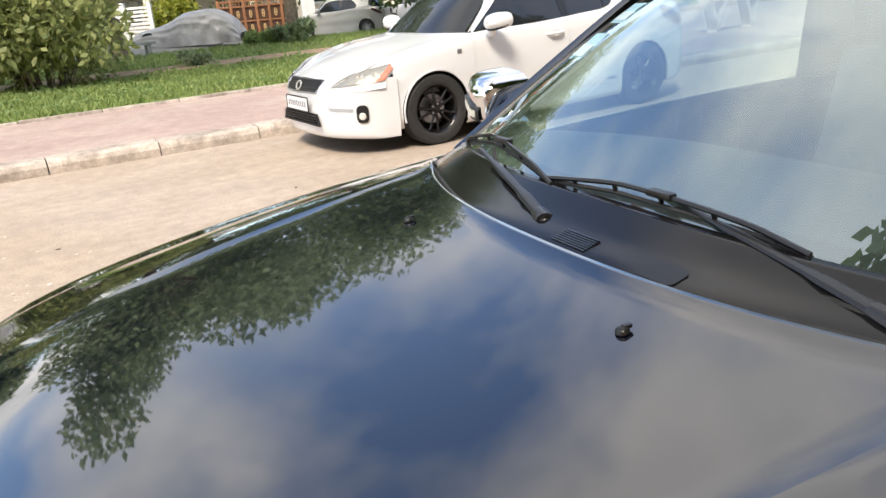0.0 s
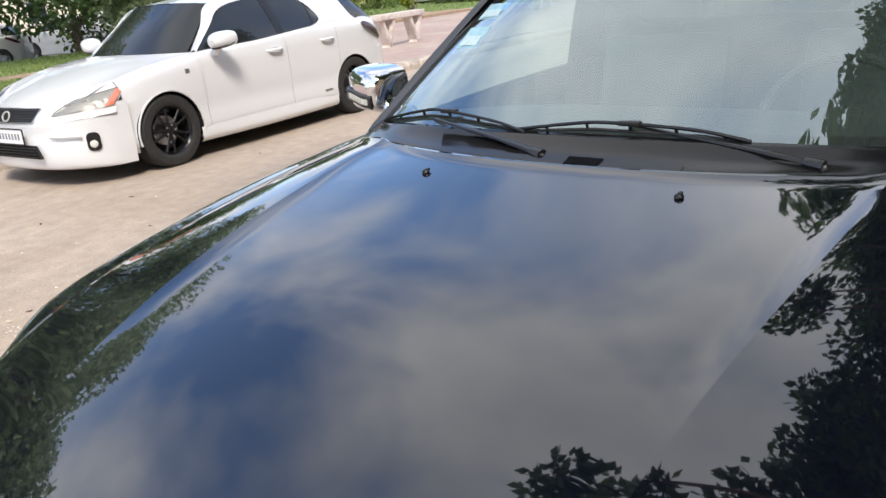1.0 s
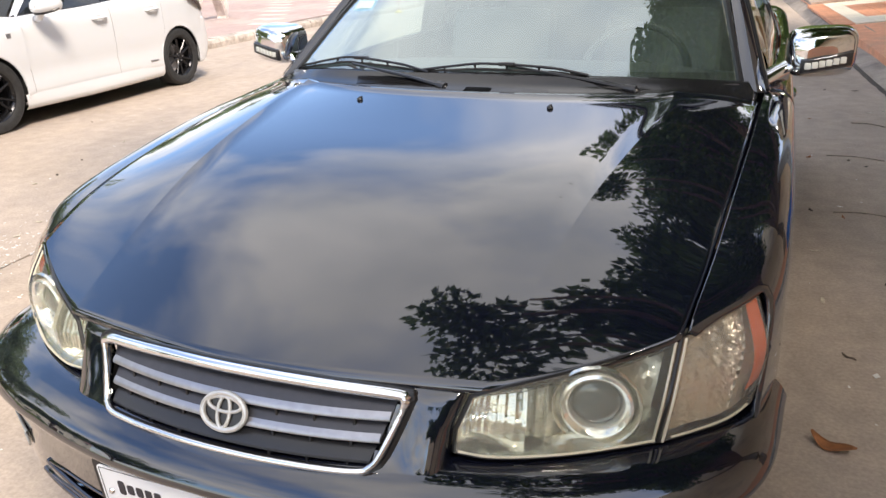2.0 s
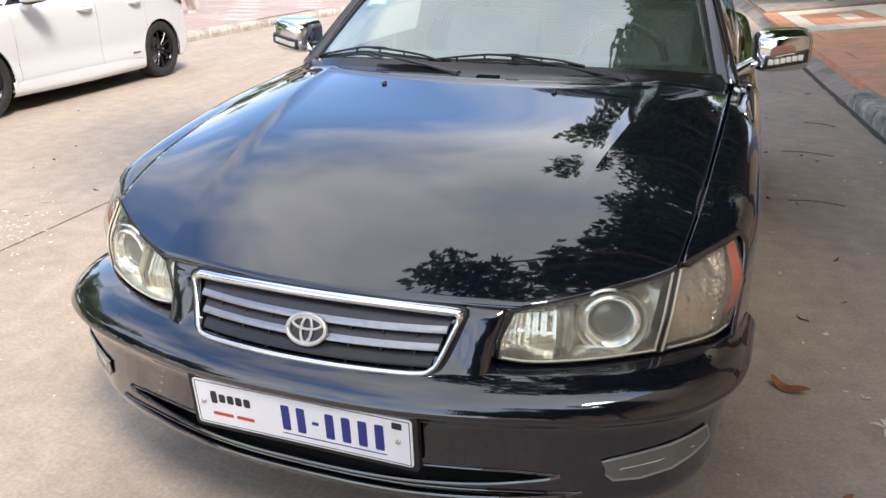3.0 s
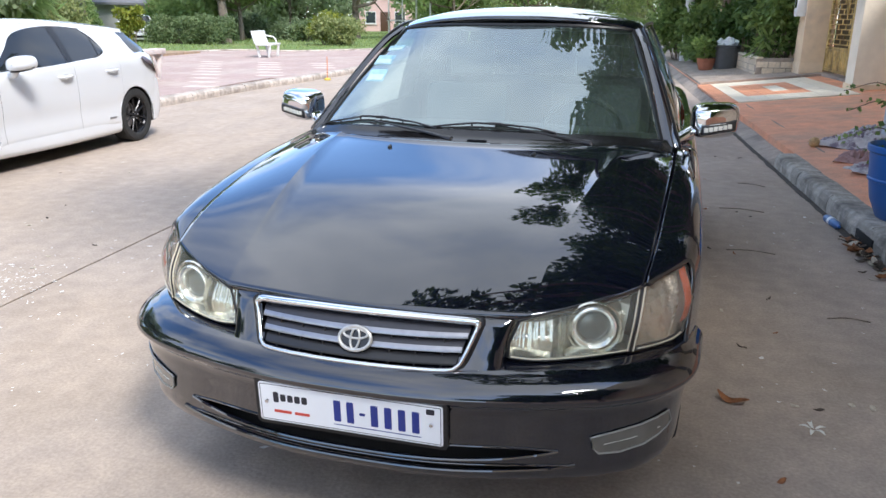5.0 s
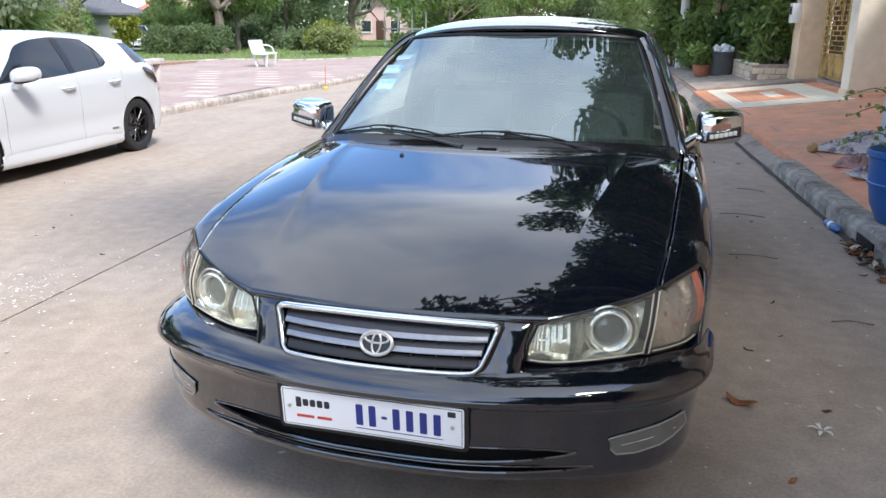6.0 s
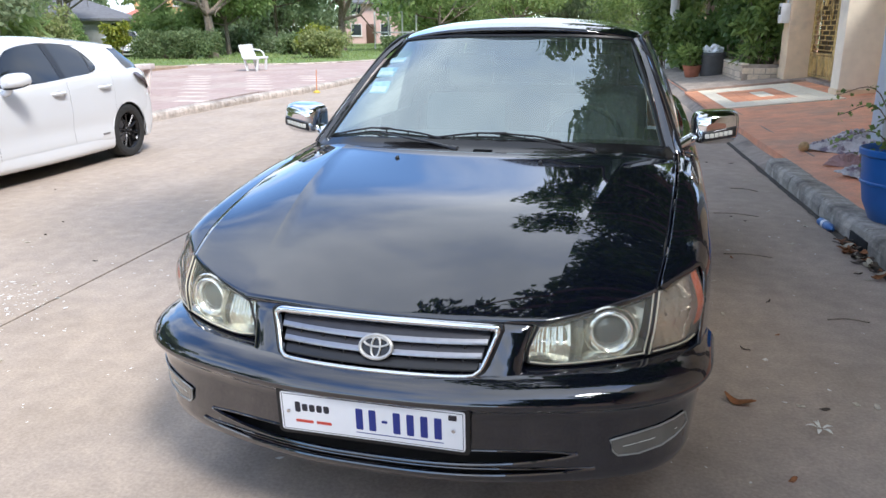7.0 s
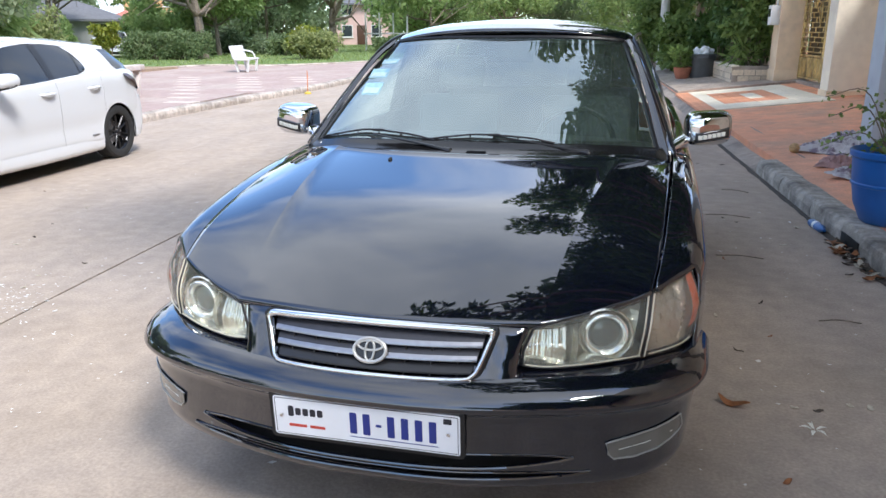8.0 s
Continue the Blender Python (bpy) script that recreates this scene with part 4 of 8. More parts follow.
    fog = part("fog_lamp", fix(grid(lens_rows)), "fog_glass", bumper, "dull clear fog lamp lens")
    loop = [bumper_point(x, z0, 0.005) for x, z0, z1 in frame_rows] + [bumper_point(x - 0.008, z1, 0.005) for x, z0, z1 in reversed(frame_rows)]
    part("fog_crease", fix(tube([bumper_point(x, z, 0.0045) for x, z in ((0.66, 0.385), (0.73, 0.392), (0.80, 0.398))], 0.0012, 5)), "led", fog)
    part("fog_lamp_rim", fix(tube(loop, 0.0026, 6, closed=True)), "fog_edge", fog)

# number plate, its lettering as plain bars
plate_pose = Matrix.Translation((0.000, -0.018, 0.4525)) @ pose(0, 0, 0, 94)
holder = part("plate_holder", plate(rounded(0.545, 0.142, 0.012), 0.016, plate_pose @ pose(0, 0, -0.003)), "trim_black", sedan)
number_plate = part("number_plate", plate(rounded(0.522, 0.118, 0.008), 0.003, plate_pose), "plate_white", holder, "white number plate with blue bars for characters")
part("plate_line", join(*[plate(rounded(w, h, 0.0008, 1), 0.0005, plate_pose @ pose(x, y, 0.0006)) for w, h, x, y in ((0.512, 0.0016, 0, 0.0545), (0.512, 0.0016, 0, -0.0545), (0.0016, 0.109, 0.2555, 0), (0.0016, 0.109, -0.2555, 0))]), "ink_black", number_plate)
BARS = ((-0.031, 0.0), (0.006, 0.0), (0.074, 0.0), (0.112, 0.0), (0.150, 0.0), (0.188, 0.0))
for x, _ in BARS:
    part("character_bar", plate(rounded(0.020, 0.064, 0.003, 2), 0.0006, plate_pose @ pose(x, 0.002, 0.0008)), "ink_blue", number_plate)
part("character_bar", plate(rounded(0.016, 0.008, 0.002, 2), 0.0006, plate_pose @ pose(0.040, 0.002, 0.0008)), "ink_blue", number_plate)
part("underline_bar", plate(rounded(0.245, 0.0022, 0.0008, 1), 0.0006, plate_pose @ pose(0.080, -0.0395, 0.0008)), "ink_blue", number_plate)
for k in range(5):
    part("script_bar", plate(rounded(0.016, 0.022 if k else 0.032, 0.004, 2), 0.0006, plate_pose @ pose(-0.210 + 0.021 * k, 0.017, 0.0008)), "ink_black", number_plate)
part("word_bar", plate(rounded(0.052, 0.0085, 0.002, 2), 0.0006, plate_pose @ pose(-0.192, -0.026, 0.0008)), "ink_red", number_plate)
part("word_bar", plate(rounded(0.044, 0.0085, 0.002, 2), 0.0006, plate_pose @ pose(-0.135, -0.026, 0.0008)), "ink_red", number_plate)
part("stamp", plate(rounded(0.022, 0.016, 0.002, 2), 0.0006, plate_pose @ pose(0.228, 0.040, 0.0008)), "ink_black", number_plate)
for x in (-0.238, 0.230):
    part("plate_screw", moved(lathe(((0.0001, 0.004), (0.005, 0.0035), (0.0065, 0.0)), 14), plate_pose @ pose(x, 0.002, 0.0008)), "chrome", number_plate)

# cowl, wipers, washer jets
cowl = part("cowl", loft([both([(0, 1.205, 0.970), (0.28, 1.225, 0.970), (0.55, 1.310, 0.966), (0.70, 1.38, 0.953), (0.79, 1.44, 0.942)]),
                          both([(0, 1.235, 0.984), (0.28, 1.255, 0.984), (0.55, 1.335, 0.979), (0.70, 1.41, 0.966), (0.79, 1.470, 0.954)]),
                          both([(0, 1.290, 0.998), (0.28, 1.308, 0.997), (0.55, 1.375, 0.992), (0.70, 1.445, 0.981), (0.79, 1.505, 0.968)]),
                          both([(0, 1.352, 1.024), (0.28, 1.362, 1.021), (0.55, 1.420, 1.012), (0.70, 1.490, 0.998), (0.772, 1.535, 0.990)])], 16, 60), "cowl_black", sedan, "matt black plastic cowl panel with a vent")
thick(cowl, 0.004)
for k in range(7):
    part("vent_slat", box(-0.004, 0.074, 1.236 + 0.0048 * k, 1.2385 + 0.0048 * k, 0.978, 0.9865 + 0.0013 * k), "cowl_black", cowl, smooth=False)
part("cowl_clip", plate(rounded(0.085, 0.04, 0.012), 0.006, pose(0.200, 1.258, 0.9885, 14)), "cowl_black", cowl)
part("cowl_seal", tube(spline(both([(0, 1.218, 0.983), (0.28, 1.237, 0.983), (0.577, 1.331, 0.978), (0.70, 1.391, 0.963)]), 40), 0.005, 6), "rubber", cowl)
for x in (-0.285, 0.285):
    part("washer_jet", join(moved(lathe(((0.009, 0.0), (0.008, 0.004), (0.005, 0.0065), (0.0001, 0.007)), 14), pose(x, 1.128, 0.9705, 8)), box(x - 0.0035, x + 0.0035, 1.128, 1.140, 0.974, 0.979, 0.0015)), "trim_black", sedan)

WS_LOW = both([(0, 1.318, 0.996), (0.25, 1.335, 0.995), (0.50, 1.385, 0.990), (0.70, 1.475, 0.982), (0.745, 1.51, 0.978)])
WS_MID = both([(0, 1.70, 1.232), (0.25, 1.712, 1.231), (0.46, 1.745, 1.224), (0.62, 1.81, 1.210), (0.662, 1.84, 1.204)])
WS_TOP = both([(0, 2.09, 1.428), (0.22, 2.10, 1.428), (0.40, 2.13, 1.422), (0.53, 2.18, 1.412), (0.572, 2.21, 1.406)])


def glass_z(x, y):
    """Height of the windscreen at a place."""
    f = np.array(WS_LOW), np.array(WS_MID), np.array(WS_TOP)
    t = [(float(np.interp(x, r[:, 0], r[:, 1])), float(np.interp(x, r[:, 0], r[:, 2]))) for r in f]
    return float(np.interp(y, [a for a, _ in t], [b for _, b in t]))


def wiper(base, joint, a, b, name):
    """A wiper: pivot cap, arm, hook and blade with its bridge."""
    root = part(name, moved(lathe(((0.014, -0.01), (0.013, 0.004), (0.008, 0.010), (0.0001, 0.011)), 16), pose(*base)), "trim_black", sedan, "black windscreen wiper lying on the glass")
    arm_pts = spline([(base[0], base[1], base[2] + 0.006), (base[0] + 0.35 * (joint[0] - base[0]), base[1] + 0.35 * (joint[1] - base[1]), base[2] + 0.026), (joint[0], joint[1], joint[2] - 0.008)], 16)
    part("arm", tube(arm_pts, [0.0125] * 7 + [0.0095] * 5 + [0.0060] * 4, 8, squash=0.55), "trim_black", root)
    part("pivot_cover", tube(arm_pts[:3], [0.016, 0.0155, 0.013], 10, squash=0.75), "plastic", root)
    blade = [(a[0] + s * (b[0] - a[0]), a[1] + s * (b[1] - a[1])) for s in np.linspace(0, 1, 22)]
    part("rubber_lip", tube([(x, y, glass_z(x, y) + 0.005) for x, y in blade], 0.0035, 6), "rubber", root)
    part("blade_bridge", tube([(x, y - 0.003, glass_z(x, y) + 0.010 + 0.012 * math.sin(math.pi * k / 21)) for k, (x, y) in enumerate(blade)], 0.0042, 6), "trim_black", root)
    for k in range(3, 20, 4):
        x, y = blade[k]
        part("bridge_claw", tube([(x, y, glass_z(x, y) + 0.008), (x, y - 0.003, glass_z(x, y) + 0.010 + 0.012 * math.sin(math.pi * k / 21))], 0.004, 6), "trim_black", root)
    rod = spline([(blade[9][0], blade[9][1] - 0.010, glass_z(*blade[9]) - 0.004), (0.6 * blade[9][0] + 0.4 * base[0], 0.55 * blade[9][1] + 0.45 * base[1] - 0.016, base[2] + 0.012), (base[0], base[1] - 0.004, base[2] + 0.008)], 14)
    part("washer_hose", tube(rod, 0.0048, 6), "rubber", root)
    hook = blade[11]
    part("hook", box(hook[0] - 0.025, hook[0] + 0.025, hook[1] - 0.010, hook[1] + 0.006, glass_z(*hook) + 0.017, glass_z(*hook) + 0.028, 0.003), "trim_black", root)
    return root


wiper((-0.075, 1.275, 0.984), (-0.437, 1.372, 1.045), (-0.725, 1.505), (-0.16, 1.352), "wiper")
wiper((0.475, 1.335, 0.984), (0.08, 1.385, 1.050), (-0.185, 1.362), (0.335, 1.378), "wiper")

# glasshouse
windshield = part("windshield", loft([WS_LOW, WS_MID, WS_TOP], 24, 50), "windshield", sedan, "windscreen with inspection stickers along one edge")
windshield.visible_shadow = False
rim_pts = [tuple(p) for p in spline(WS_LOW, 40)] + [tuple(p) for p in spline([WS_LOW[-1], WS_MID[-1], WS_TOP[-1]], 14)[1:]] + [tuple(p) for p in spline(WS_TOP, 40)[::-1][1:]] + [tuple(p) for p in spline([WS_TOP[0], WS_MID[0], WS_LOW[0]], 14)[1:-1]]
part("windshield_seal", tube(rim_pts, 0.010, 6, closed=True), "trim_black", windshield)
# black border printed on the glass
border = np.array([spline(s, 50) for s in (WS_LOW, WS_MID, WS_TOP)])
rows = [[border[0][j] * (1 - s) + border[1][j] * s + np.array((0, 0.004, -0.005)) for j in range(50)] for s in (0.0, 0.16)]
part("glass_border", grid(rows), "trim_black", windshield)
rows = [[border[2][j] * (1 - s) + border[1][j] * s + np.array((0, 0.004, -0.005)) for j in range(50)] for s in (0.0, 0.05)]
part("glass_border", grid(rows), "trim_black", windshield)
# the stickers lie square to the pillar, so they slant in plan
SLANT = -0.48
for x, y, w, h in ((-0.549, 1.982, 0.094, 0.046), (-0.575, 1.886, 0.106, 0.080), (-0.571, 1.760, 0.106, 0.086)):
    q = [(x + dx * w / 2, y + SLANT * dx * w / 2 + dy * h * 0.5) for dx, dy in ((-1, -1), (1, -1), (1, 1), (-1, 1))]
    tag = part("sticker", ([(a, b - 0.003, glass_z(a, b) + 0.004) for a, b in q], [(0, 1, 2, 3)]), "sticker", windshield, "pale blue inspection sticker", smooth=False)
    q = [(x + dx * w * 0.42, y + SLANT * dx * w * 0.42 - h * 0.18 + dy * h * 0.22) for dx, dy in ((-1, -1), (1, -1), (1, 1), (-1, 1))]
    part("sticker_field", ([(a, b - 0.0035, glass_z(a, b) + 0.0055) for a, b in q], [(0, 1, 2, 3)]), "sticker_pale", tag, smooth=False)

RAIL = ((0.600, 2.215, 1.412), (0.630, 2.45, 1.445), (0.636, 2.75, 1.452), (0.624, 3.1, 1.440), (0.575, 3.45, 1.400))
roof_rows = []
for k, s in enumerate(np.linspace(0, 1, 7)):
    x, y, z = spline(RAIL, 7)[k]
    front, rear = 2.095, 3.52
    yc = front + s * (rear - front)
    crown = 0.018 + 0.052 * math.sin(math.pi * min(1.0, 0.25 + s * 0.75))
    roof_rows.append(both([(0, yc, z + crown), (0.3 * x, yc + (y - yc) * 0.1, z + crown * 0.95), (0.65 * x, yc + (y - yc) * 0.45, z + crown * 0.66), (0.92 * x, y, z + crown * 0.16), (x + 0.012, y, z - 0.022)]))
roof = thick(part("roof", loft(roof_rows, 40, 60), "black_paint", sedan), 0.02)
for side in (1, -1):
    fix = (lambda g: g) if side == 1 else mirrored
    part("a_pillar", fix(loft([[(0.752, 1.515, 0.975), (0.69, 1.775, 1.168), (0.625, 2.02, 1.335), (0.580, 2.21, 1.412)],
                               [(0.795, 1.495, 0.966), (0.721, 1.77, 1.169), (0.648, 2.02, 1.338), (0.600, 2.21, 1.418)],
                               [(0.826, 1.56, 0.958), (0.745, 1.835, 1.160), (0.670, 2.08, 1.327), (0.620, 2.26, 1.409)],
                               [(0.826, 1.62, 0.955), (0.741, 1.885, 1.158), (0.664, 2.12, 1.320), (0.615, 2.30, 1.399)]], 8, 24, True)), "black_paint", sedan)
    part("gutter", fix(tube(spline([(0.816, 1.545, 0.966), (0.735, 1.82, 1.172), (0.661, 2.06, 1.340), (0.618, 2.245, 1.419), (0.640, 2.6, 1.442), (0.640, 3.0, 1.430), (0.605, 3.45, 1.388)], 40), 0.007, 6)), "trim_black", sedan)
    # side windows and posts
    low = spline([(0.828, 1.63, 0.955), (0.838, 2.2, 0.975), (0.838, 2.9, 0.982), (0.81, 3.55, 0.992), (0.775, 3.85, 1.0)], 41)
    top = spline([(0.756, 1.82, 1.10), (0.640, 2.27, 1.392), (0.642, 2.7, 1.432), (0.636, 3.1, 1.418), (0.605, 3.50, 1.37)], 41)
    for a, b in ((0, 21), (23, 36)):
        part("side_window", fix(grid([low[a:b], (low[a:b] + top[a:b]) / 2 + np.array((0.012, 0, 0)), top[a:b]])), "side_glass" if a == 0 else "rear_glass", sedan)
    part("b_pillar", fix(grid([low[19:25] + np.array((0.004, 0, 0)), (low[19:25] + top[19:25]) / 2 + np.array((0.017, 0, 0)), top[19:25] + np.array((0.004, 0, 0))], True)), "trim_black", sedan)
    part("c_pillar", fix(loft([[tuple(low[35]), tuple((low[35] + top[35]) / 2 + np.array((0.014, 0, 0))), tuple(top[35])], [(0.775, 3.78, 0.998), (0.70, 3.64, 1.21), (0.60, 3.47, 1.398)], [(0.72, 4.0, 1.0), (0.65, 3.78, 1.21), (0.552, 3.50, 1.408)]], 10, 14, True)), "black_paint", sedan)
    # mirror: boxy chrome shell, dark lower panel with a row of small lamps
    MX, MY, MZ = 0.952, 1.738, 1.052
    SHELL = ((-0.098, 0.040, 0.024), (-0.094, 0.070, 0.047), (-0.082, 0.085, 0.059), (-0.055, 0.093, 0.067), (-0.010, 0.097, 0.071), (0.040, 0.098, 0.072), (0.044, 0.090, 0.065))

    def shell_ring(k, a0, a1, n, grow=0.0):
        dy0, hw, hh = SHELL[k]
        out = []
        for a in np.linspace(a0, a1, n):
            c, q = math.cos(a), math.sin(a)
            dx = (hw + grow) * math.copysign(abs(c) ** 0.50, c)
            dz = (hh + grow) * math.copysign(abs(q) ** 0.52, q)
            sweep = 0.42 * max(0.0, dx + 0.02) * (0.044 - dy0) / 0.14
            out.append((MX + dx, MY + dy0 + sweep - grow, MZ + dz + 0.05 * dx))
        return out

    mirror = part("side_mirror", fix(grid([shell_ring(k, 0, 2 * math.pi, 49) for k in range(7)])), "chrome", sedan, "chrome door mirror with a strip of small lamps")
    cap_ring = shell_ring(0, 0, 2 * math.pi, 49)[:-1]
    part("shell_front", fix((cap_ring, [tuple(range(48))])), "chrome", mirror)
    panel_rows = [[(MX + dx, MY - 0.1035 + 0.42 * max(0.0, dx + 0.02) + 0.010 * (q < 0.1 or q > 0.9) , MZ - 0.044 + 0.040 * q + 0.16 * dx) for q in (0.0, 0.12, 0.5, 0.88, 1.0)] for dx in np.linspace(-0.056, 0.080, 12)]
    lower = part("lower_panel", fix(grid(panel_rows)), "plastic", mirror, "black lower panel")
    thick(lower, 0.006, 0.0)
    for k in range(6):
        dx = -0.036 + 0.0185 * k
        part("led", fix(moved(box(-0.0088, 0.0088, -0.003, 0.003, -0.0095, 0.0095, 0.0025), Matrix.Translation((MX + dx, MY - 0.1065 + 0.42 * max(0.0, dx + 0.02), MZ - 0.024 + 0.16 * dx)) @ pose(0, 0, 0, 0, 0, 8 if dx < -0.02 else 22))), "led", lower)
    part("mirror_foot", fix(loft([[(0.805, 1.63, 0.950), (0.805, 1.60, 0.970), (0.805, 1.64, 1.00), (0.805, 1.73, 1.00), (0.805, 1.75, 0.965), (0.805, 1.63, 0.950)], [(0.872, 1.69, 0.975), (0.872, 1.66, 1.000), (0.872, 1.68, 1.03), (0.872, 1.75, 1.03), (0.872, 1.76, 0.985), (0.872, 1.69, 0.975)]], 8, 24)), "chrome", mirror)
    part("mirror_face", fix(plate(rounded(0.17, 0.115, 0.02), 0.004, Matrix.Translation((MX, MY + 0.046, MZ)) @ pose(0, 0, 0, 90, 0, 180))), "chrome", mirror)
rear_glass = part("rear_window", loft([both([(0, 3.53, 1.435), (0.3, 3.53, 1.43), (0.545, 3.515, 1.402)]), both([(0, 3.76, 1.25), (0.33, 3.75, 1.245), (0.63, 3.70, 1.225)]), both([(0, 4.03, 1.02), (0.36, 4.01, 1.015), (0.70, 3.93, 1.0)])], 12, 30), "rear_glass", sedan)
part("trunk_lid", loft([both([(0, 4.03, 1.015), (0.36, 4.01, 1.01), (0.72, 3.95, 0.995)]), both([(0, 4.35, 1.02), (0.36, 4.34, 1.012), (0.735, 4.30, 0.983)]), both([(0, 4.68, 0.99), (0.36, 4.66, 0.985), (0.68, 4.60, 0.955)]), both([(0, 4.75, 0.90), (0.36, 4.735, 0.90), (0.66, 4.68, 0.90)]), both([(0, 4.76, 0.66), (0.36, 4.745, 0.66), (0.68, 4.69, 0.66)])], 30, 40), "black_paint", sedan)
rear_rows = []
for z, i in ((0.68, 0.06), (0.66, 0.0), (0.52, -0.03), (0.36, -0.02), (0.24, 0.03), (0.20, 0.10)):
    rear_rows.append(both([(0, 4.79 - i, z), (0.4, 4.77 - i, z), (0.70, 4.70 - i, z), (0.82, 4.58 - i, z), (0.86 - 0.3 * max(i, 0), 4.35, z)]))
part("rear_bumper", loft(rear_rows, 24, 50, True), "black_paint", sedan)
for side in (1, -1):
    fix = (lambda g: g) if side == 1 else mirrored
    part("tail_light", fix(loft([[(0.68, 4.70, 0.70), (0.67, 4.705, 0.80), (0.66, 4.69, 0.90)], [(0.77, 4.655, 0.70), (0.76, 4.66, 0.80), (0.745, 4.64, 0.90)], [(0.82, 4.56, 0.70), (0.81, 4.56, 0.80), (0.79, 4.52, 0.91)]], 8, 8, True)), "amber", sedan, "red tail light")

# cabin
part("dashboard", loft([both([(0, 1.36, 0.985), (0.4, 1.40, 0.98), (0.72, 1.52, 0.965)]), both([(0, 1.60, 1.005), (0.4, 1.62, 1.005), (0.74, 1.68, 0.985)]), both([(0, 1.86, 0.99), (0.4, 1.86, 0.985), (0.74, 1.84, 0.96)]), both([(0, 1.93, 0.88), (0.4, 1.93, 0.88), (0.74, 1.90, 0.88)]), both([(0, 1.90, 0.55), (0.4, 1.90, 0.55), (0.74, 1.88, 0.55)])], 24, 30), "dash", sedan)
part("headliner", loft([both([(0, 2.16, 1.405), (0.30, 2.18, 1.40), (0.55, 2.25, 1.388)]), both([(0, 2.8, 1.445), (0.30, 2.8, 1.44), (0.60, 2.8, 1.42)]), both([(0, 3.45, 1.405), (0.3, 3.45, 1.40), (0.56, 3.45, 1.375)])], 10, 24), "headliner", sedan)


def seat(x, y, parent):
    base = part("seat", loft([[(x - 0.25, y, 0.45), (x, y, 0.46), (x + 0.25, y, 0.45)], [(x - 0.26, y + 0.02, 0.56), (x, y + 0.02, 0.55), (x + 0.26, y + 0.02, 0.56)], [(x - 0.25, y + 0.46, 0.54), (x, y + 0.46, 0.52), (x + 0.25, y + 0.46, 0.54)], [(x - 0.25, y + 0.5, 0.40), (x, y + 0.5, 0.40), (x + 0.25, y + 0.5, 0.40)]], 14, 14), "seat_cloth", parent)
    part("backrest", moved(box(-0.25, 0.25, -0.07, 0.07, 0.0, 0.62, 0.06), Matrix.Translation((x, y + 0.50, 0.50)) @ pose(0, 0, 0, -16)), "seat_cloth", base)
    part("headrest", moved(box(-0.13, 0.13, -0.05, 0.05, 0.66, 0.85, 0.045), Matrix.Translation((x, y + 0.50, 0.50)) @ pose(0, 0, 0, -16)), "seat_cloth", base)


seat(-0.37, 2.12, sedan)
seat(0.37, 2.12, sedan)
bench_seat = part("rear_seat", box(-0.66, 0.66, 3.0, 3.5, 0.42, 0.58, 0.06), "seat_cloth", sedan)
part("rear_backrest", moved(box(-0.66, 0.66, -0.08, 0.08, 0.0, 0.60, 0.06), pose(0, 3.50, 0.52, -22)), "seat_cloth", bench_seat)
wheel_pose = Matrix.Translation((0.37, 1.98, 0.93)) @ pose(0, 0, 0, 62)
steer = part("steering_wheel", moved(tube([(0.185 * math.cos(a), 0.185 * math.sin(a), 0) for a in np.linspace(0, 2 * math.pi, 33)[:-1]], 0.014, 8, closed=True), wheel_pose), "dash", sedan)
part("steering_hub", moved(join(box(-0.17, 0.17, -0.02, 0.02, -0.02, 0.0, 0.005), box(-0.06, 0.06, -0.06, 0.05, -0.04, 0.01, 0.012)), wheel_pose), "dash", steer)
part("inner_mirror", moved(box(-0.12, 0.12, -0.012, 0.012, -0.032, 0.032, 0.01), pose(0.02, 2.16, 1.34, 12)), "trim_black", sedan)


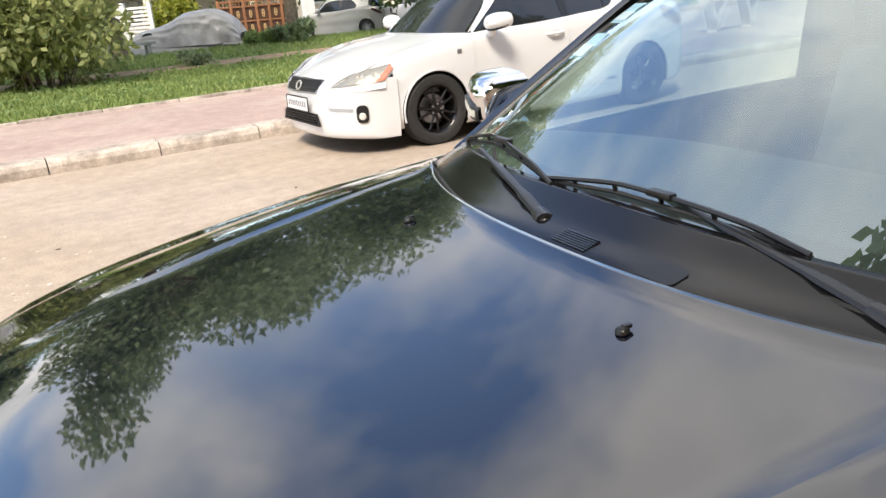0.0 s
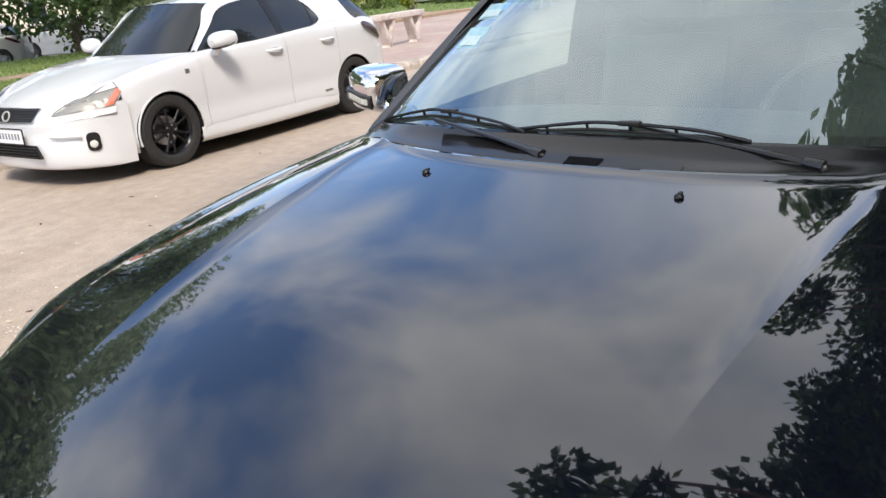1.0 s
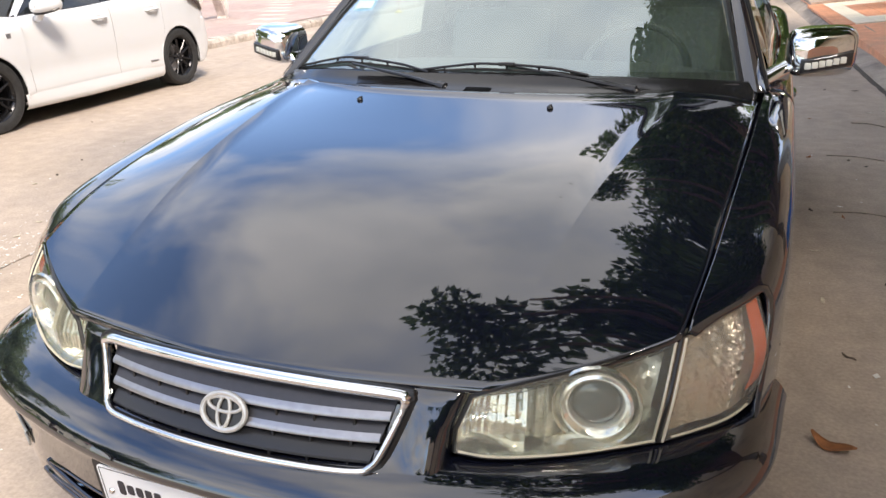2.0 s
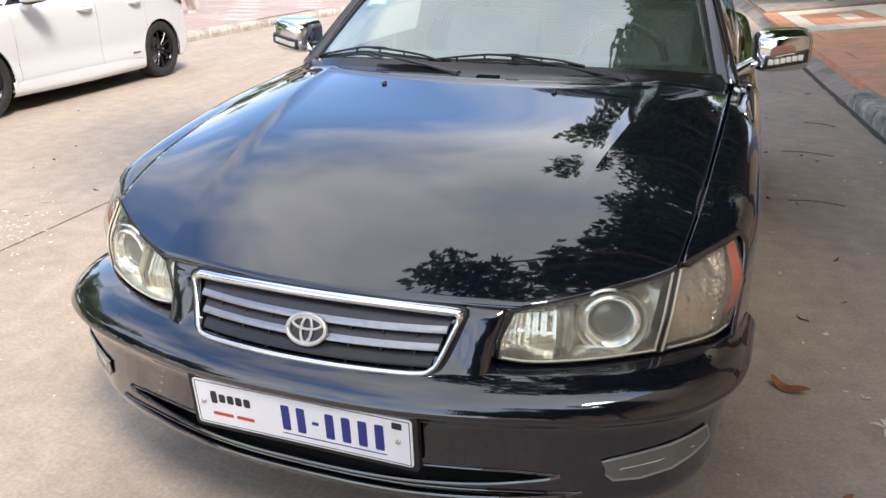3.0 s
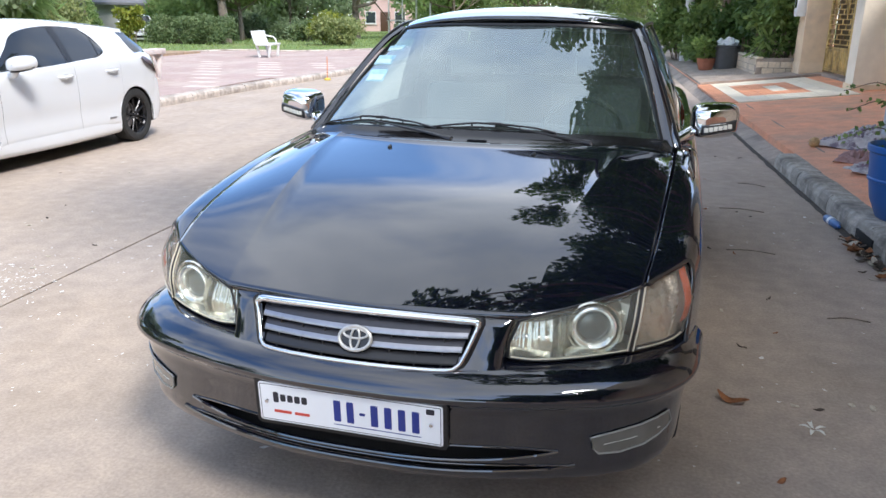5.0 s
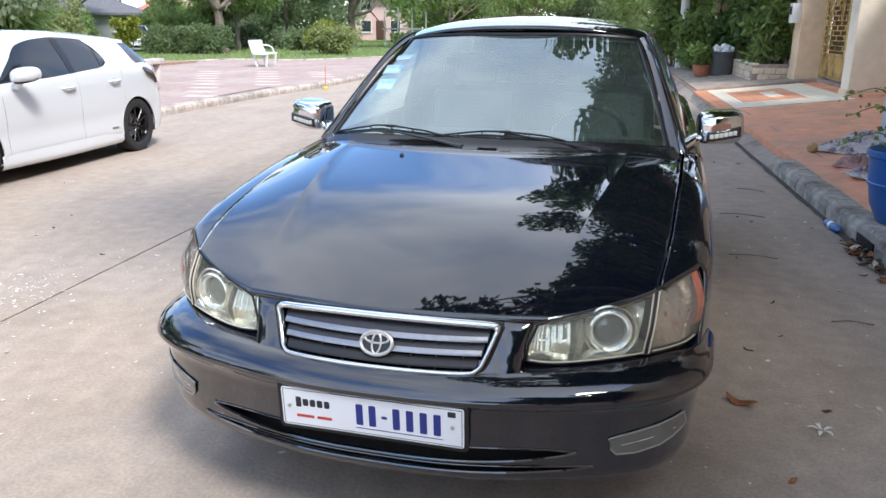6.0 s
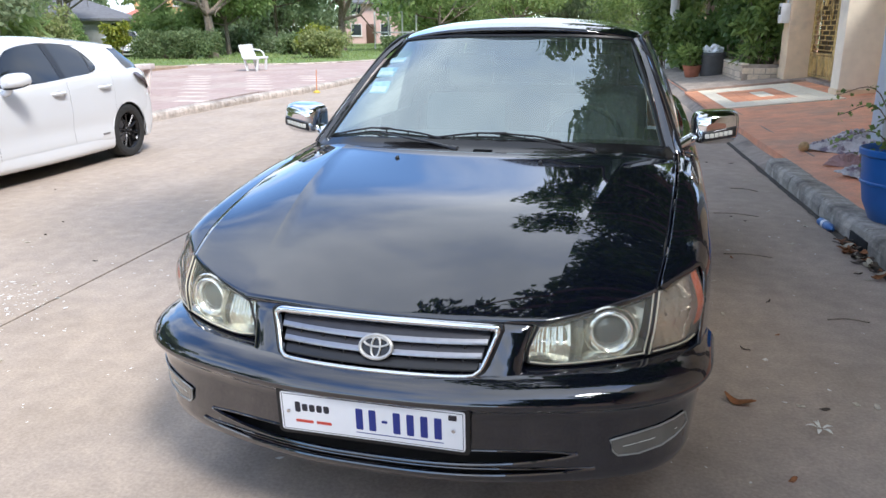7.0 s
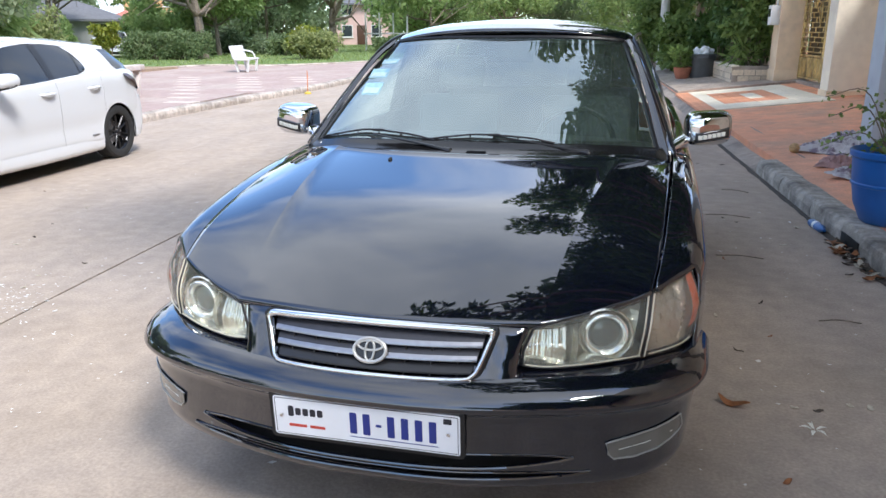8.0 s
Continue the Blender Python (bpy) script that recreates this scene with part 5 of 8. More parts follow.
def road_wheel(parent, x, y, z, r, width, rim_r, side, spokes, rim, label=""):
    """A wheel with tyre, rim, spokes, disc and nuts; side is +1 when its face looks along +x."""
    m = Matrix.Translation((x, y, z)) @ (pose(0, 0, 0, 0, 90, 0) if side > 0 else pose(0, 0, 0, 0, -90, 0))
    w = width / 2
    root = part("wheel", moved(lathe(((rim_r - 0.012, -w * 0.9), (rim_r - 0.02, -w * 0.3), (rim_r - 0.022, w * 0.45), (rim_r - 0.006, w * 0.74), (rim_r + 0.004, w * 0.82), (rim_r + 0.002, w * 0.88)), 40), m), rim, parent, label)
    part("tyre", moved(lathe(((rim_r - 0.004, -w), (rim_r + 0.03, -w), (r - 0.022, -w * 0.98), (r - 0.004, -w * 0.80), (r, -w * 0.4), (r, w * 0.4), (r - 0.004, w * 0.80), (r - 0.022, w * 0.98), (rim_r + 0.045, w * 1.02), (rim_r + 0.015, w * 0.98), (rim_r + 0.002, w * 0.86)), 48), m), "rubber", root)
    part("brake_disc", moved(lathe(((0.0001, -0.01), (0.13, -0.01), (0.135, -0.02), (0.135, -0.04)), 28), m), "satin_silver", root)
    hub_z = w * 0.55
    for k in range(spokes):
        a = 2 * math.pi * k / spokes + (0.16 if k % 2 else -0.0)
        c, s = math.cos(a), math.sin(a)
        pts = [(0.035 * c, 0.035 * s, hub_z), (0.5 * rim_r * c, 0.5 * rim_r * s, hub_z + 0.012), ((rim_r - 0.01) * c, (rim_r - 0.01) * s, w * 0.72)]
        part("spoke", moved(tube(spline(pts, 8), [0.015] * 4 + [0.012] * 4, 6, squash=0.8), m), rim, root)
    part("hub_cap", moved(lathe(((0.0001, hub_z + 0.026), (0.022, hub_z + 0.024), (0.028, hub_z + 0.012), (0.062, hub_z + 0.006), (0.066, hub_z - 0.02)), 24), m), rim, root)
    for k in range(5):
        a = 2 * math.pi * k / 5 + 0.3
        part("wheel_nut", moved(lathe(((0.0001, 0.012), (0.009, 0.011), (0.010, 0.0)), 8), m @ Matrix.Translation((0.048 * math.cos(a), 0.048 * math.sin(a), hub_z + 0.008))), "satin_silver", root)
    return root


for side in (1, -1):
    for y in (0.955, 3.625):
        road_wheel(sedan, side * 0.775, y, HUB_Z, HUB_Z, 0.20, 0.195, side, 7, "rim_silver")

# ---- kerbs and paving ----
left_line = curve((-40, 0, 10, 13, 16.6, 22, 140), (-6.86, -6.80, -6.66, -6.58, -6.22, -6.18, -6.18))


def kerb_stone(length, width, height, seed):
    """One kerb stone with a worn rounded edge; its road face at x = 0, reaching towards -x."""
    rnd = random.Random(seed)
    prof = [(0.0, -0.05), (0.004, height * 0.55), (-0.012, height - 0.022), (-0.035, height - 0.003), (-0.06, height), (-width, height), (-width, -0.05)]
    rows = []
    for y in np.linspace(0.006, length - 0.006, 5):
        rows.append([(x + rnd.uniform(-0.006, 0.004) * (z > 0), y, z + rnd.uniform(-0.005, 0.003) * (z > 0.02)) for x, z in prof])
    v, f = grid(rows)
    n = len(prof)
    return v, f + [tuple(range(n)), tuple(reversed(range(4 * n, 5 * n)))]


stones = []
for k in range(4):
    me = bpy.data.meshes.new("kerb_stone")
    g = kerb_stone(1.0, 0.24, 0.135, 10 + k)
    me.from_pydata(*[g[0], [], g[1]])
    me.materials.append(M["kerb"])
    stones.append(me)
kerb_left = thing("kerb_left", "weathered concrete kerb stones along the plaza", "kerb")
tagged(kerb_left, kind="structure")
y = -8.0
k = 0
while y < 70:
    x0, x1 = left_line(y), left_line(y + 1.0)
    ob = new("kerb_stone", stones[k % 4])
    ob.parent = kerb_left
    ob.matrix_world = ENV @ pose(x0, y, random.uniform(-0.006, 0.006), 0, random.uniform(-1.2, 1.2), -math.degrees(math.atan2(x1 - x0, 1.0)))
    y += 1.0
    k += 1
stones = []
for k in range(4):
    me = bpy.data.meshes.new("kerb_stone")
    g = kerb_stone(1.0, 0.20, 0.155, 30 + k)
    me.from_pydata(*[g[0], [], g[1]])
    me.materials.append(M["kerb_dark"])
    stones.append(me)
kerb_right = thing("kerb_right", "dark stained concrete kerb along the sidewalk", "kerb")
tagged(kerb_right, kind="structure")
for k in range(17):
    ob = new("kerb_stone", stones[k % 4])
    ob.parent = kerb_right
    ob.matrix_world = ENV @ pose(2.385, 6.60 - k, random.uniform(-0.004, 0.004), 0, random.uniform(-1.0, 1.0), 180)
plaza_edge = sheet("plaza_edge", -7.0, -6.42, 15.0, 140, -0.05, 0.124, "paver", 2, 2, "pink paving behind the kerb")
ramp = sheet("ramp", 2.40, 2.86, 6.62, 11.55, -0.05, lambda x, y: 0.004 + (x - 2.40) / 0.46 * 0.172 + 0.006 * math.sin(3 * y), "cement", 8, 30, "grey cement ramp between road and sidewalk")
ramp2 = sheet("ramp", 2.40, 2.60, 11.55, 60, -0.05, lambda x, y: 0.004 + (x - 2.40) / 0.20 * 0.145, "cement", 6, 20, "grey cement edge of the driveway")
walk_far = sheet("sidewalk_far", 2.60, 5.2, 15.45, 60, -0.05, lambda x, y: 0.166 + 0.1 * (x - 2.6) + 0.03, "cement", 8, 12, "grey cement sidewalk, one low step up")
lane = sheet("service_road", -24.6, -19.6, 26.0, 120, -0.05, 0.132, "asphalt", 2, 2, "grey service road behind the lawn")
dirt = sheet("dirt_path", -16.0, -14.7, -40, 26, -0.05, 0.205, "soil", 2, 2, "bare earth path along the lawn")


def lawn_top(x, y):
    return 0.145 + 0.03 * noise.noise((x * 0.4, y * 0.4, 0.0)) + 0.02


lawns = [sheet("lawn", -14.7, -10.05, -30, 11.4, -0.05, lawn_top, "grass_base", 40, 120, "green lawn beside the plaza"),
         sheet("lawn", -22.0, -16.0, -30, 26, -0.05, lawn_top, "grass_base", 24, 100, "green lawn beside the service road")]
# the park beyond the plaza, its edge running at a slant
pv, pf = [], []
edge = [(-34, 26.5), (-22, 25.4), (-16.43, 25.6), (-14.6, 28.6), (-11.95, 28.6), (-9.2, 33.0), (-6.5, 46.0)]
edge = [tuple(p) for p in spline(edge, 40)]
rows = []
for s in np.linspace(0, 1, 26):
    rows.append([(x - 14 * s * s, y + 75 * s * s, 0.15 + (0.03 * noise.noise((x * 0.3, (y + 75 * s) * 0.3, 1.0)) + 0.02) * min(1, s * 20)) for x, y in edge])
park = part("park_lawn", grid(rows), "grass_base")
park.matrix_world = ENV
tagged(park, "mown park lawn with worn yellowish spots", kind="structure")
edging = part("lawn_edging", tube([(x, y, 0.14) for x, y in edge], 0.05, 6), "kerb")
edging.matrix_world = ENV
tagged(edging, "low concrete edging of the park lawn", kind="structure")
for x0, x1, ys in ((-10.10, -10.02, np.arange(-12, 11.4, 1.0)),):
    for yy in ys:
        ob = part("edging_stone", box(x0, x1, yy, yy + 0.985, 0.05, 0.165 + random.uniform(-0.012, 0.012), 0.012), "kerb", lawns[0])
# pale bands in the paving
band = thing("paving_bands", "rows of paler paving tiles set in the pink plaza", "paving")
tagged(band, kind="structure")
band.matrix_world = ENV
for bx, by, run, rows in ((-7.60, 12.3, -4.1, 9), (-7.55, 15.5, -2.3, 6), (-7.35, 18.7, -0.9, 3)):
    for k in range(rows):
        y0, x0 = by + 1.02 * k, bx + run * k / (rows - 1)
        for j in range(3):
            part("paver", box(x0 + 0.215 * j, x0 + 0.215 * j + 0.205, y0, y0 + 0.34, 0.10, 0.130, 0.004), "paver_light", band, smooth=False)
# driveway pattern: white border, red field, white middle
drive = thing("driveway_tiles", "white and terracotta tiles laid in a square pattern", "tiles")
tagged(drive, kind="structure")
drive.matrix_world = ENV
nx, ny = 8, 14
tx, ty = 0.26, 0.262
for i in range(nx):
    for j in range(ny):
        x, yy = 2.52 + i * tx, 11.60 + j * ty
        white = i >= 1 and (i == 1 or j < 3 or j >= 11 or i == nx - 2 or (i == 4 and 5 <= j <= 8) or (i == nx - 1 and j >= 2))
        f = 0.156 + 0.1 * (x + tx / 2 - 2.6)
        g = box(-tx / 2 + 0.003, tx / 2 - 0.003, -ty / 2 + 0.003, ty / 2 - 0.003, -0.03, 0.012, 0.002)
        ob = part("tile", g, "tile_white" if white else "tile_red", drive, smooth=False)
        ob.matrix_local = pose(x + tx / 2, yy + ty / 2, f, 0, -5.71, 0)

# ---- plants ----
def leaf_cloud(centres, radii, count, size, rng, droop=0.3, flat=0.75, long=1.9):
    """count small folded leaves scattered through clumps; denser towards each clump's rim."""
    centres, radii = np.array(centres, float), np.array(radii, float)
    pick = rng.choice(len(centres), count, p=radii ** 2 / (radii ** 2).sum())
    way = rng.normal(size=(count, 3))
    way /= np.linalg.norm(way, axis=1)[:, None]
    dist = rng.random(count) ** 0.45
    pos = centres[pick] + way * (dist * radii[pick])[:, None] * np.array((1, 1, flat))
    axis = way * 0.6 + rng.normal(size=(count, 3)) * 0.8
    axis[:, 2] -= droop
    axis /= np.linalg.norm(axis, axis=1)[:, None]
    side = np.cross(axis, rng.normal(size=(count, 3)))
    side /= np.linalg.norm(side, axis=1)[:, None] + 1e-9
    s = size * rng.uniform(0.6, 1.35, count)[:, None]
    half = side * s * 0.5
    tip = axis * s * long
    v = np.stack([pos, pos + tip * 0.45 + half, pos + tip, pos + tip * 0.45 - half], 1).reshape(-1, 3)
    return v, count


def cloud_mesh(name, v, count, material, parent=None, label=""):
    me = bpy.data.meshes.new(name)
    me.vertices.add(len(v))
    me.vertices.foreach_set("co", v.astype(np.float32).ravel())
    me.loops.add(count * 4)
    me.loops.foreach_set("vertex_index", np.arange(count * 4, dtype=np.int32))
    me.polygons.add(count)
    me.polygons.foreach_set("loop_start", np.arange(0, count * 4, 4, dtype=np.int32))
    me.update(calc_edges=True)
    me.validate()
    me.materials.append(M[material])
    ob = new(name, me)
    if parent:
        ob.parent = parent
    if label:
        ob["label"] = label
    return ob


def limbs(rng, base, h, spread, n, r):
    """A trunk and n limbs; returns their geometry and the limb ends."""
    lean = rng.normal(size=2) * 0.06 * h
    top = np.array((base[0] + lean[0], base[1] + lean[1], base[2] + h))
    trunk = spline([base, (base[0] + lean[0] * 0.3, base[1] + lean[1] * 0.2, base[2] + h * 0.5), tuple(top)], 9)
    geos = [tube(trunk, list(np.linspace(r * 1.25, r * 0.6, 9)), 9)]
    ends = []
    for k in range(n):
        a = 2 * math.pi * (k + rng.random() * 0.6) / n
        out = spread * rng.uniform(0.55, 1.0)
        up = spread * rng.uniform(0.3, 0.95)
        start = trunk[5 + int(rng.integers(0, 4))]
        end = start + np.array((math.cos(a) * out, math.sin(a) * out, up))
        mid = start + (end - start) * 0.5 + np.array((0, 0, -0.08 * out)) + rng.normal(size=3) * 0.06 * out
        pts = spline([start, mid, end], 7)
        geos.append(tube(pts, list(np.linspace(r * 0.5, r * 0.12, 7)), 6))
        ends += [end, mid + (end - mid) * 0.4]
        for _ in range(2):
            e2 = mid + (end - mid) * rng.random() + rng.normal(size=3) * 0.35 * out
            geos.append(tube(spline([mid, (mid + e2) / 2 + rng.normal(size=3) * 0.05, e2], 5), list(np.linspace(r * 0.22, r * 0.06, 5)), 5))
            ends.append(e2)
    return geos, ends


def tree(x, y, z, trunk_h, spread, seed, leaves, size, material, label, r=0.16, limb_n=7, clump=0.42, low=None):
    rng = np.random.default_rng(seed)
    root = thing("tree", label, "tree", "trees round the street", ENV @ pose(x, y, z))
    geos, ends = limbs(rng, (0.0, 0.0, -0.1), trunk_h, spread, limb_n, r)
    part("trunk", join(*geos), "bark", root)
    ends = [e for e in ends if low is None or e[2] > low]
    radii = [spread * clump * rng.uniform(0.6, 1.2) for _ in ends]
    v, n = leaf_cloud(ends, radii, leaves, size, rng)
    cloud_mesh("crown", v, n, material, root)
    return root


def shrub(name, x, y, z, w, d, h, seed, leaves, size, material, label, category="bush", n=14, long=1.9, m=None):
    """A bush of leafy clumps on short stems."""
    rng = np.random.default_rng(seed)
    root = thing(name, label, category, m=m if m is not None else ENV @ pose(x, y, z))
    centres, radii, stems = [], [], []
    for k in range(n):
        a, b = rng.uniform(-0.5, 0.5), rng.uniform(-0.5, 0.5)
        c = rng.uniform(0.20, 0.85)
        p = (a * w * 0.8, b * d * 0.8, h * c)
        centres.append(p)
        radii.append(min(w, d, h) * rng.uniform(0.22, 0.36))
        stems.append(tube(spline([(a * w * 0.3, b * d * 0.3, -0.05), (a * w * 0.5, b * d * 0.5, h * c * 0.5), p], 5), list(np.linspace(0.018, 0.006, 5)), 5))
    part("stem", join(*stems), "bark", root)
    v, k = leaf_cloud(centres, radii, leaves, size, rng, 0.1, 0.9, long)
    v[:, 2] = np.maximum(v[:, 2], 0.01)
    cloud_mesh("leaves", v, k, material, root)
    return root


def blades(name, x0, x1, y0, y1, z, count, height, material, label, seed, keep=None):
    """Grass: single blades over a stretch of ground."""
    rng = np.random.default_rng(seed)
    px, py = rng.uniform(x0, x1, count), rng.uniform(y0, y1, count)
    if keep is not None:
        ok = keep(px, py)
        px, py = px[ok], py[ok]
    n = len(px)
    a = rng.uniform(0, 2 * math.pi, n)
    h = height * rng.uniform(0.4, 1.3, n)
    w = 0.012 + 0.05 * h
    dx, dy = np.cos(a), np.sin(a)
    lx, ly = rng.normal(0, 0.5, n) * h, rng.normal(0, 0.5, n) * h
    base = np.stack([px, py, np.full(n, z)], 1)
    v = np.stack([base - np.stack([dx * w, dy * w, 0 * w], 1), base + np.stack([dx * w, dy * w, 0 * w], 1),
                  base + np.stack([lx + dx * w * 0.4, ly + dy * w * 0.4, h], 1), base + np.stack([lx - dx * w * 0.4, ly - dy * w * 0.4, h], 1)], 1).reshape(-1, 3)
    ob = cloud_mesh(name, v, n, material)
    ob.matrix_world = ENV
    return tagged(ob, label, "grass", kind="stuff")


blades("grass", -14.6, -10.15, -8, 11.2, 0.15, 60000, 0.075, "leaf_lawn", "short green grass with broad weeds on the lawn", 5)
blades("grass", -21.9, -15.95, -8, 22, 0.15, 26000, 0.08, "leaf_lawn", "short green grass along the service road", 6)
blades("grass", -34, -6, 24, 70, 0.16, 26000, 0.10, "leaf_lawn", "thin mown grass of the park", 7, lambda px, py: py > np.interp(px, [-34, -30, -16.4, -14.6, -11.9, -9.2, -6.5], [26, 26, 26, 29.2, 29.2, 33.6, 46.5]))

def shade_tree(x, y, middle, reach, n, leaves, seed, label, limbs=()):
    """A tree whose limbs carry leafy clumps through a wide flat crown; middle and reach are the crown's centre and half sizes,
    limbs the ends of single branches that reach further out."""
    rng = np.random.default_rng(seed)
    root = thing("tree", label, "tree", "trees round the street", ENV @ pose(x, y, 0.28))
    fork = np.array((0.0, 0.0, 2.7))
    geos = [tube(spline([(0, 0, -0.1), (0.08, 0.05, 1.3), tuple(fork)], 9), list(np.linspace(0.24, 0.16, 9)), 10)]
    centres = []
    for k in range(n):
        way = rng.normal(size=3)
        way /= np.linalg.norm(way)
        c = np.array(middle) + way * np.array(reach) * rng.random() ** 0.4
        centres.append(c)
        if k % 2 == 0:
            mid = fork + (c - fork) * 0.5 + np.array((0, 0, 0.35)) + rng.normal(size=3) * 0.15
            geos.append(tube(spline([fork, mid, c], 8), list(np.linspace(0.085, 0.015, 8)), 6))
    sizes = [rng.uniform(0.45, 0.85) for _ in centres]
    for c in limbs:
        mid = fork + (np.array(c) - fork) * 0.5 + np.array((0, 0, 0.35))
        geos.append(tube(spline([fork, mid, c], 8), list(np.linspace(0.06, 0.012, 8)), 6))
        centres.append(np.array(c))
        sizes.append(0.42)
    part("trunk", join(*geos), "bark", root)
    v, cnt = leaf_cloud(centres, sizes, leaves, 0.088, rng, 0.35, 0.7, 1.5)
    cloud_mesh("crown", v, cnt, "leaf_deep", root)
    return root


# the trees that shade this side of the street; their limbs reach over the car
shade_tree(4.35, 2.6, (-1.65, 0.1, 5.0), (1.7, 2.5, 1.3), 88, 62000, 21, "large dark-leaved shade tree overhanging the parked car", ((-4.9, -1.15, 4.75), (-4.3, -1.3, 4.8), (-3.9, -1.6, 4.8), (-4.4, -2.0, 4.8), (-3.8, -2.3, 4.9), (-3.5, -1.0, 4.8), (-4.6, -1.4, 4.7), (-3.6, -2.9, 4.9), (-3.1, -1.9, 4.7), (-2.9, -2.5, 4.8), (-2.6, -2.1, 4.8), (-3.2, -2.6, 4.8)))
shade_tree(4.55, 5.6, (-2.2, 3.2, 5.0), (2.2, 3.4, 1.3), 60, 44000, 22, "dark-leaved shade tree beside the house wall",
           ((-4.5, 2.0, 4.75), (-4.3, 2.7, 4.8), (-4.1, 3.4, 4.7), (-4.15, -0.7, 4.7), (-4.2, -0.2, 4.7), (-4.0, 1.2, 4.8), (-3.5, 6.2, 4.3), (-3.2, 6.9, 4.4), (-2.9, 5.8, 4.2), (-3.9, 6.6, 4.4)))
# added out of view behind the camera to deepen the shade on the right
shade_tree(4.5, -11.5, (-1.4, 0.0, 4.7), (2.6, 3.4, 1.3), 50, 22000, 26, "dark-leaved tree out of view, added to darken the kerb side")
# added out of view for shade; its four limbs block the sun's glint on the bumper
shade_tree(4.6, -4.6, (-0.5, -0.4, 4.7), (2.0, 3.2, 1.3), 60, 40000, 25, "dark-leaved tree out of view, added for shade and its bumper reflection",
           ((-1.7, 2.1, 4.5), (-1.3, 2.4, 4.6), (-2.0, 1.7, 4.5), (-1.5, 1.5, 4.9)))
tree(5.0, 22.5, 0.35, 4.4, 3.8, 23, 26000, 0.11, "leaf_garden", "leafy garden tree behind the planter", 0.16, 8, 0.36)
tree(5.0, 31.0, 0.30, 4.8, 4.2, 24, 20000, 0.14, "leaf_garden", "leafy garden tree along the sidewalk", 0.16, 8, 0.38)
# park trees
# place, trunk height, spread, foliage, trunk radius and lowest limb end
PARK = ((-18.62, 35.9, 3.6, 2.6, "leaf_mid", 0.24, 4.3), (-20.4, 41.4, 2.8, 2.6, "leaf_fresh", 0.13, 2.6), (-20.5, 49.0, 3.4, 3.4, "leaf_mid", 0.13, 3.4), (-15.5, 47.7, 3.4, 4.4, "leaf_mid", 0.27, 4.0),
        (-26.8, 35.2, 3.4, 3.4, "leaf_mid", 0.15, 4.2), (-23.7, 42.0, 1.4, 2.1, "leaf_fresh", 0.10, None), (-9.4, 50.0, 2.8, 3.6, "leaf_fresh", 0.14, 3.6), (-5.0, 58.0, 2.4, 4.0, "leaf_fresh", 0.14, 3.2),
        (-0.5, 64.0, 1.8, 4.4, "leaf_mid", 0.14, None), (4.2, 56.0, 2.0, 4.2, "leaf_fresh", 0.14, None), (8.5, 46.0, 2.0, 4.2, "leaf_mid", 0.14, None), (-12.5, 64.0, 2.0, 4.6, "leaf_fresh", 0.14, None),
        (-29.0, 62.0, 1.6, 4.4, "leaf_mid", 0.14, None), (-24.5, 62.0, 1.4, 4.4, "leaf_mid", 0.14, None), (-31.0, 42.0, 3.6, 3.2, "leaf_mid", 0.14, 4.2), (-40.0, 44.0, 2.6, 4.4, "leaf_mid", 0.14, 4.2),
        (-42.0, 36.0, 2.6, 3.6, "leaf_deep", 0.14, None), (-8.0, 74.0, 2.0, 5.4, "leaf_fresh", 0.14, None), (2.0, 80.0, 2.0, 5.6, "leaf_mid", 0.14, None), (-18.0, 82.0, 2.0, 5.6, "leaf_mid", 0.14, None),
        (-33.0, 72.0, 2.0, 5.8, "leaf_mid", 0.14, None), (12.0, 70.0, 2.0, 5.4, "leaf_deep", 0.14, None), (-46.0, 60.0, 2.2, 5.4, "leaf_mid", 0.14, None))
for k, (x, y, th, sp, material, r, low) in enumerate(PARK):
    tree(x, y, 0.12, th, sp, 40 + k, 6500, 0.17 if y < 60 else 0.24, material, "leafy park tree with an open spreading crown", r, 7, 0.42, low)
# trees on the far side of the lawn
for k, (x, y, th, sp, material, n) in enumerate(((-21.3, 9.16, 5.6, 4.8, "leaf_mid", 24000), (-41.5, 3.8, 3.2, 3.6, "leaf_deep", 9000), (-18.4, 18.2, 1.5, 2.6, "leaf_mid", 12000),
                                                 (-14.8, -4.6, 2.4, 2.6, "leaf_mid", 18000), (-14.8, 1.5, 5.3, 3.35, "leaf_mid", 23000), (-24.4, 4.62, 4.6, 4.4, "leaf_mid", 16000), (-15.5, -11.0, 2.6, 3.6, "leaf_deep", 12000), (-26.5, 17.0, 2.2, 3.6, "leaf_deep", 10000), (-24.0, 24.0, 1.8, 3.2, "leaf_mid", 10000),
                                                 (-29.0, -4.0, 2.6, 4.2, "leaf_mid", 9000), (-42.0, 16.0, 2.6, 4.6, "leaf_deep", 9000), (-36.0, 28.0, 2.6, 4.6, "leaf_mid", 9000))):
    tree(x, y, low_ground(x, y) + 0.01, th, sp, 80 + k, n, 0.12, material, "leafy street tree on the lawn beyond the plaza", 0.30 if x == -24.4 else 0.17, 8, 0.36, 2.7 if x > -24 and y < 12 else None)

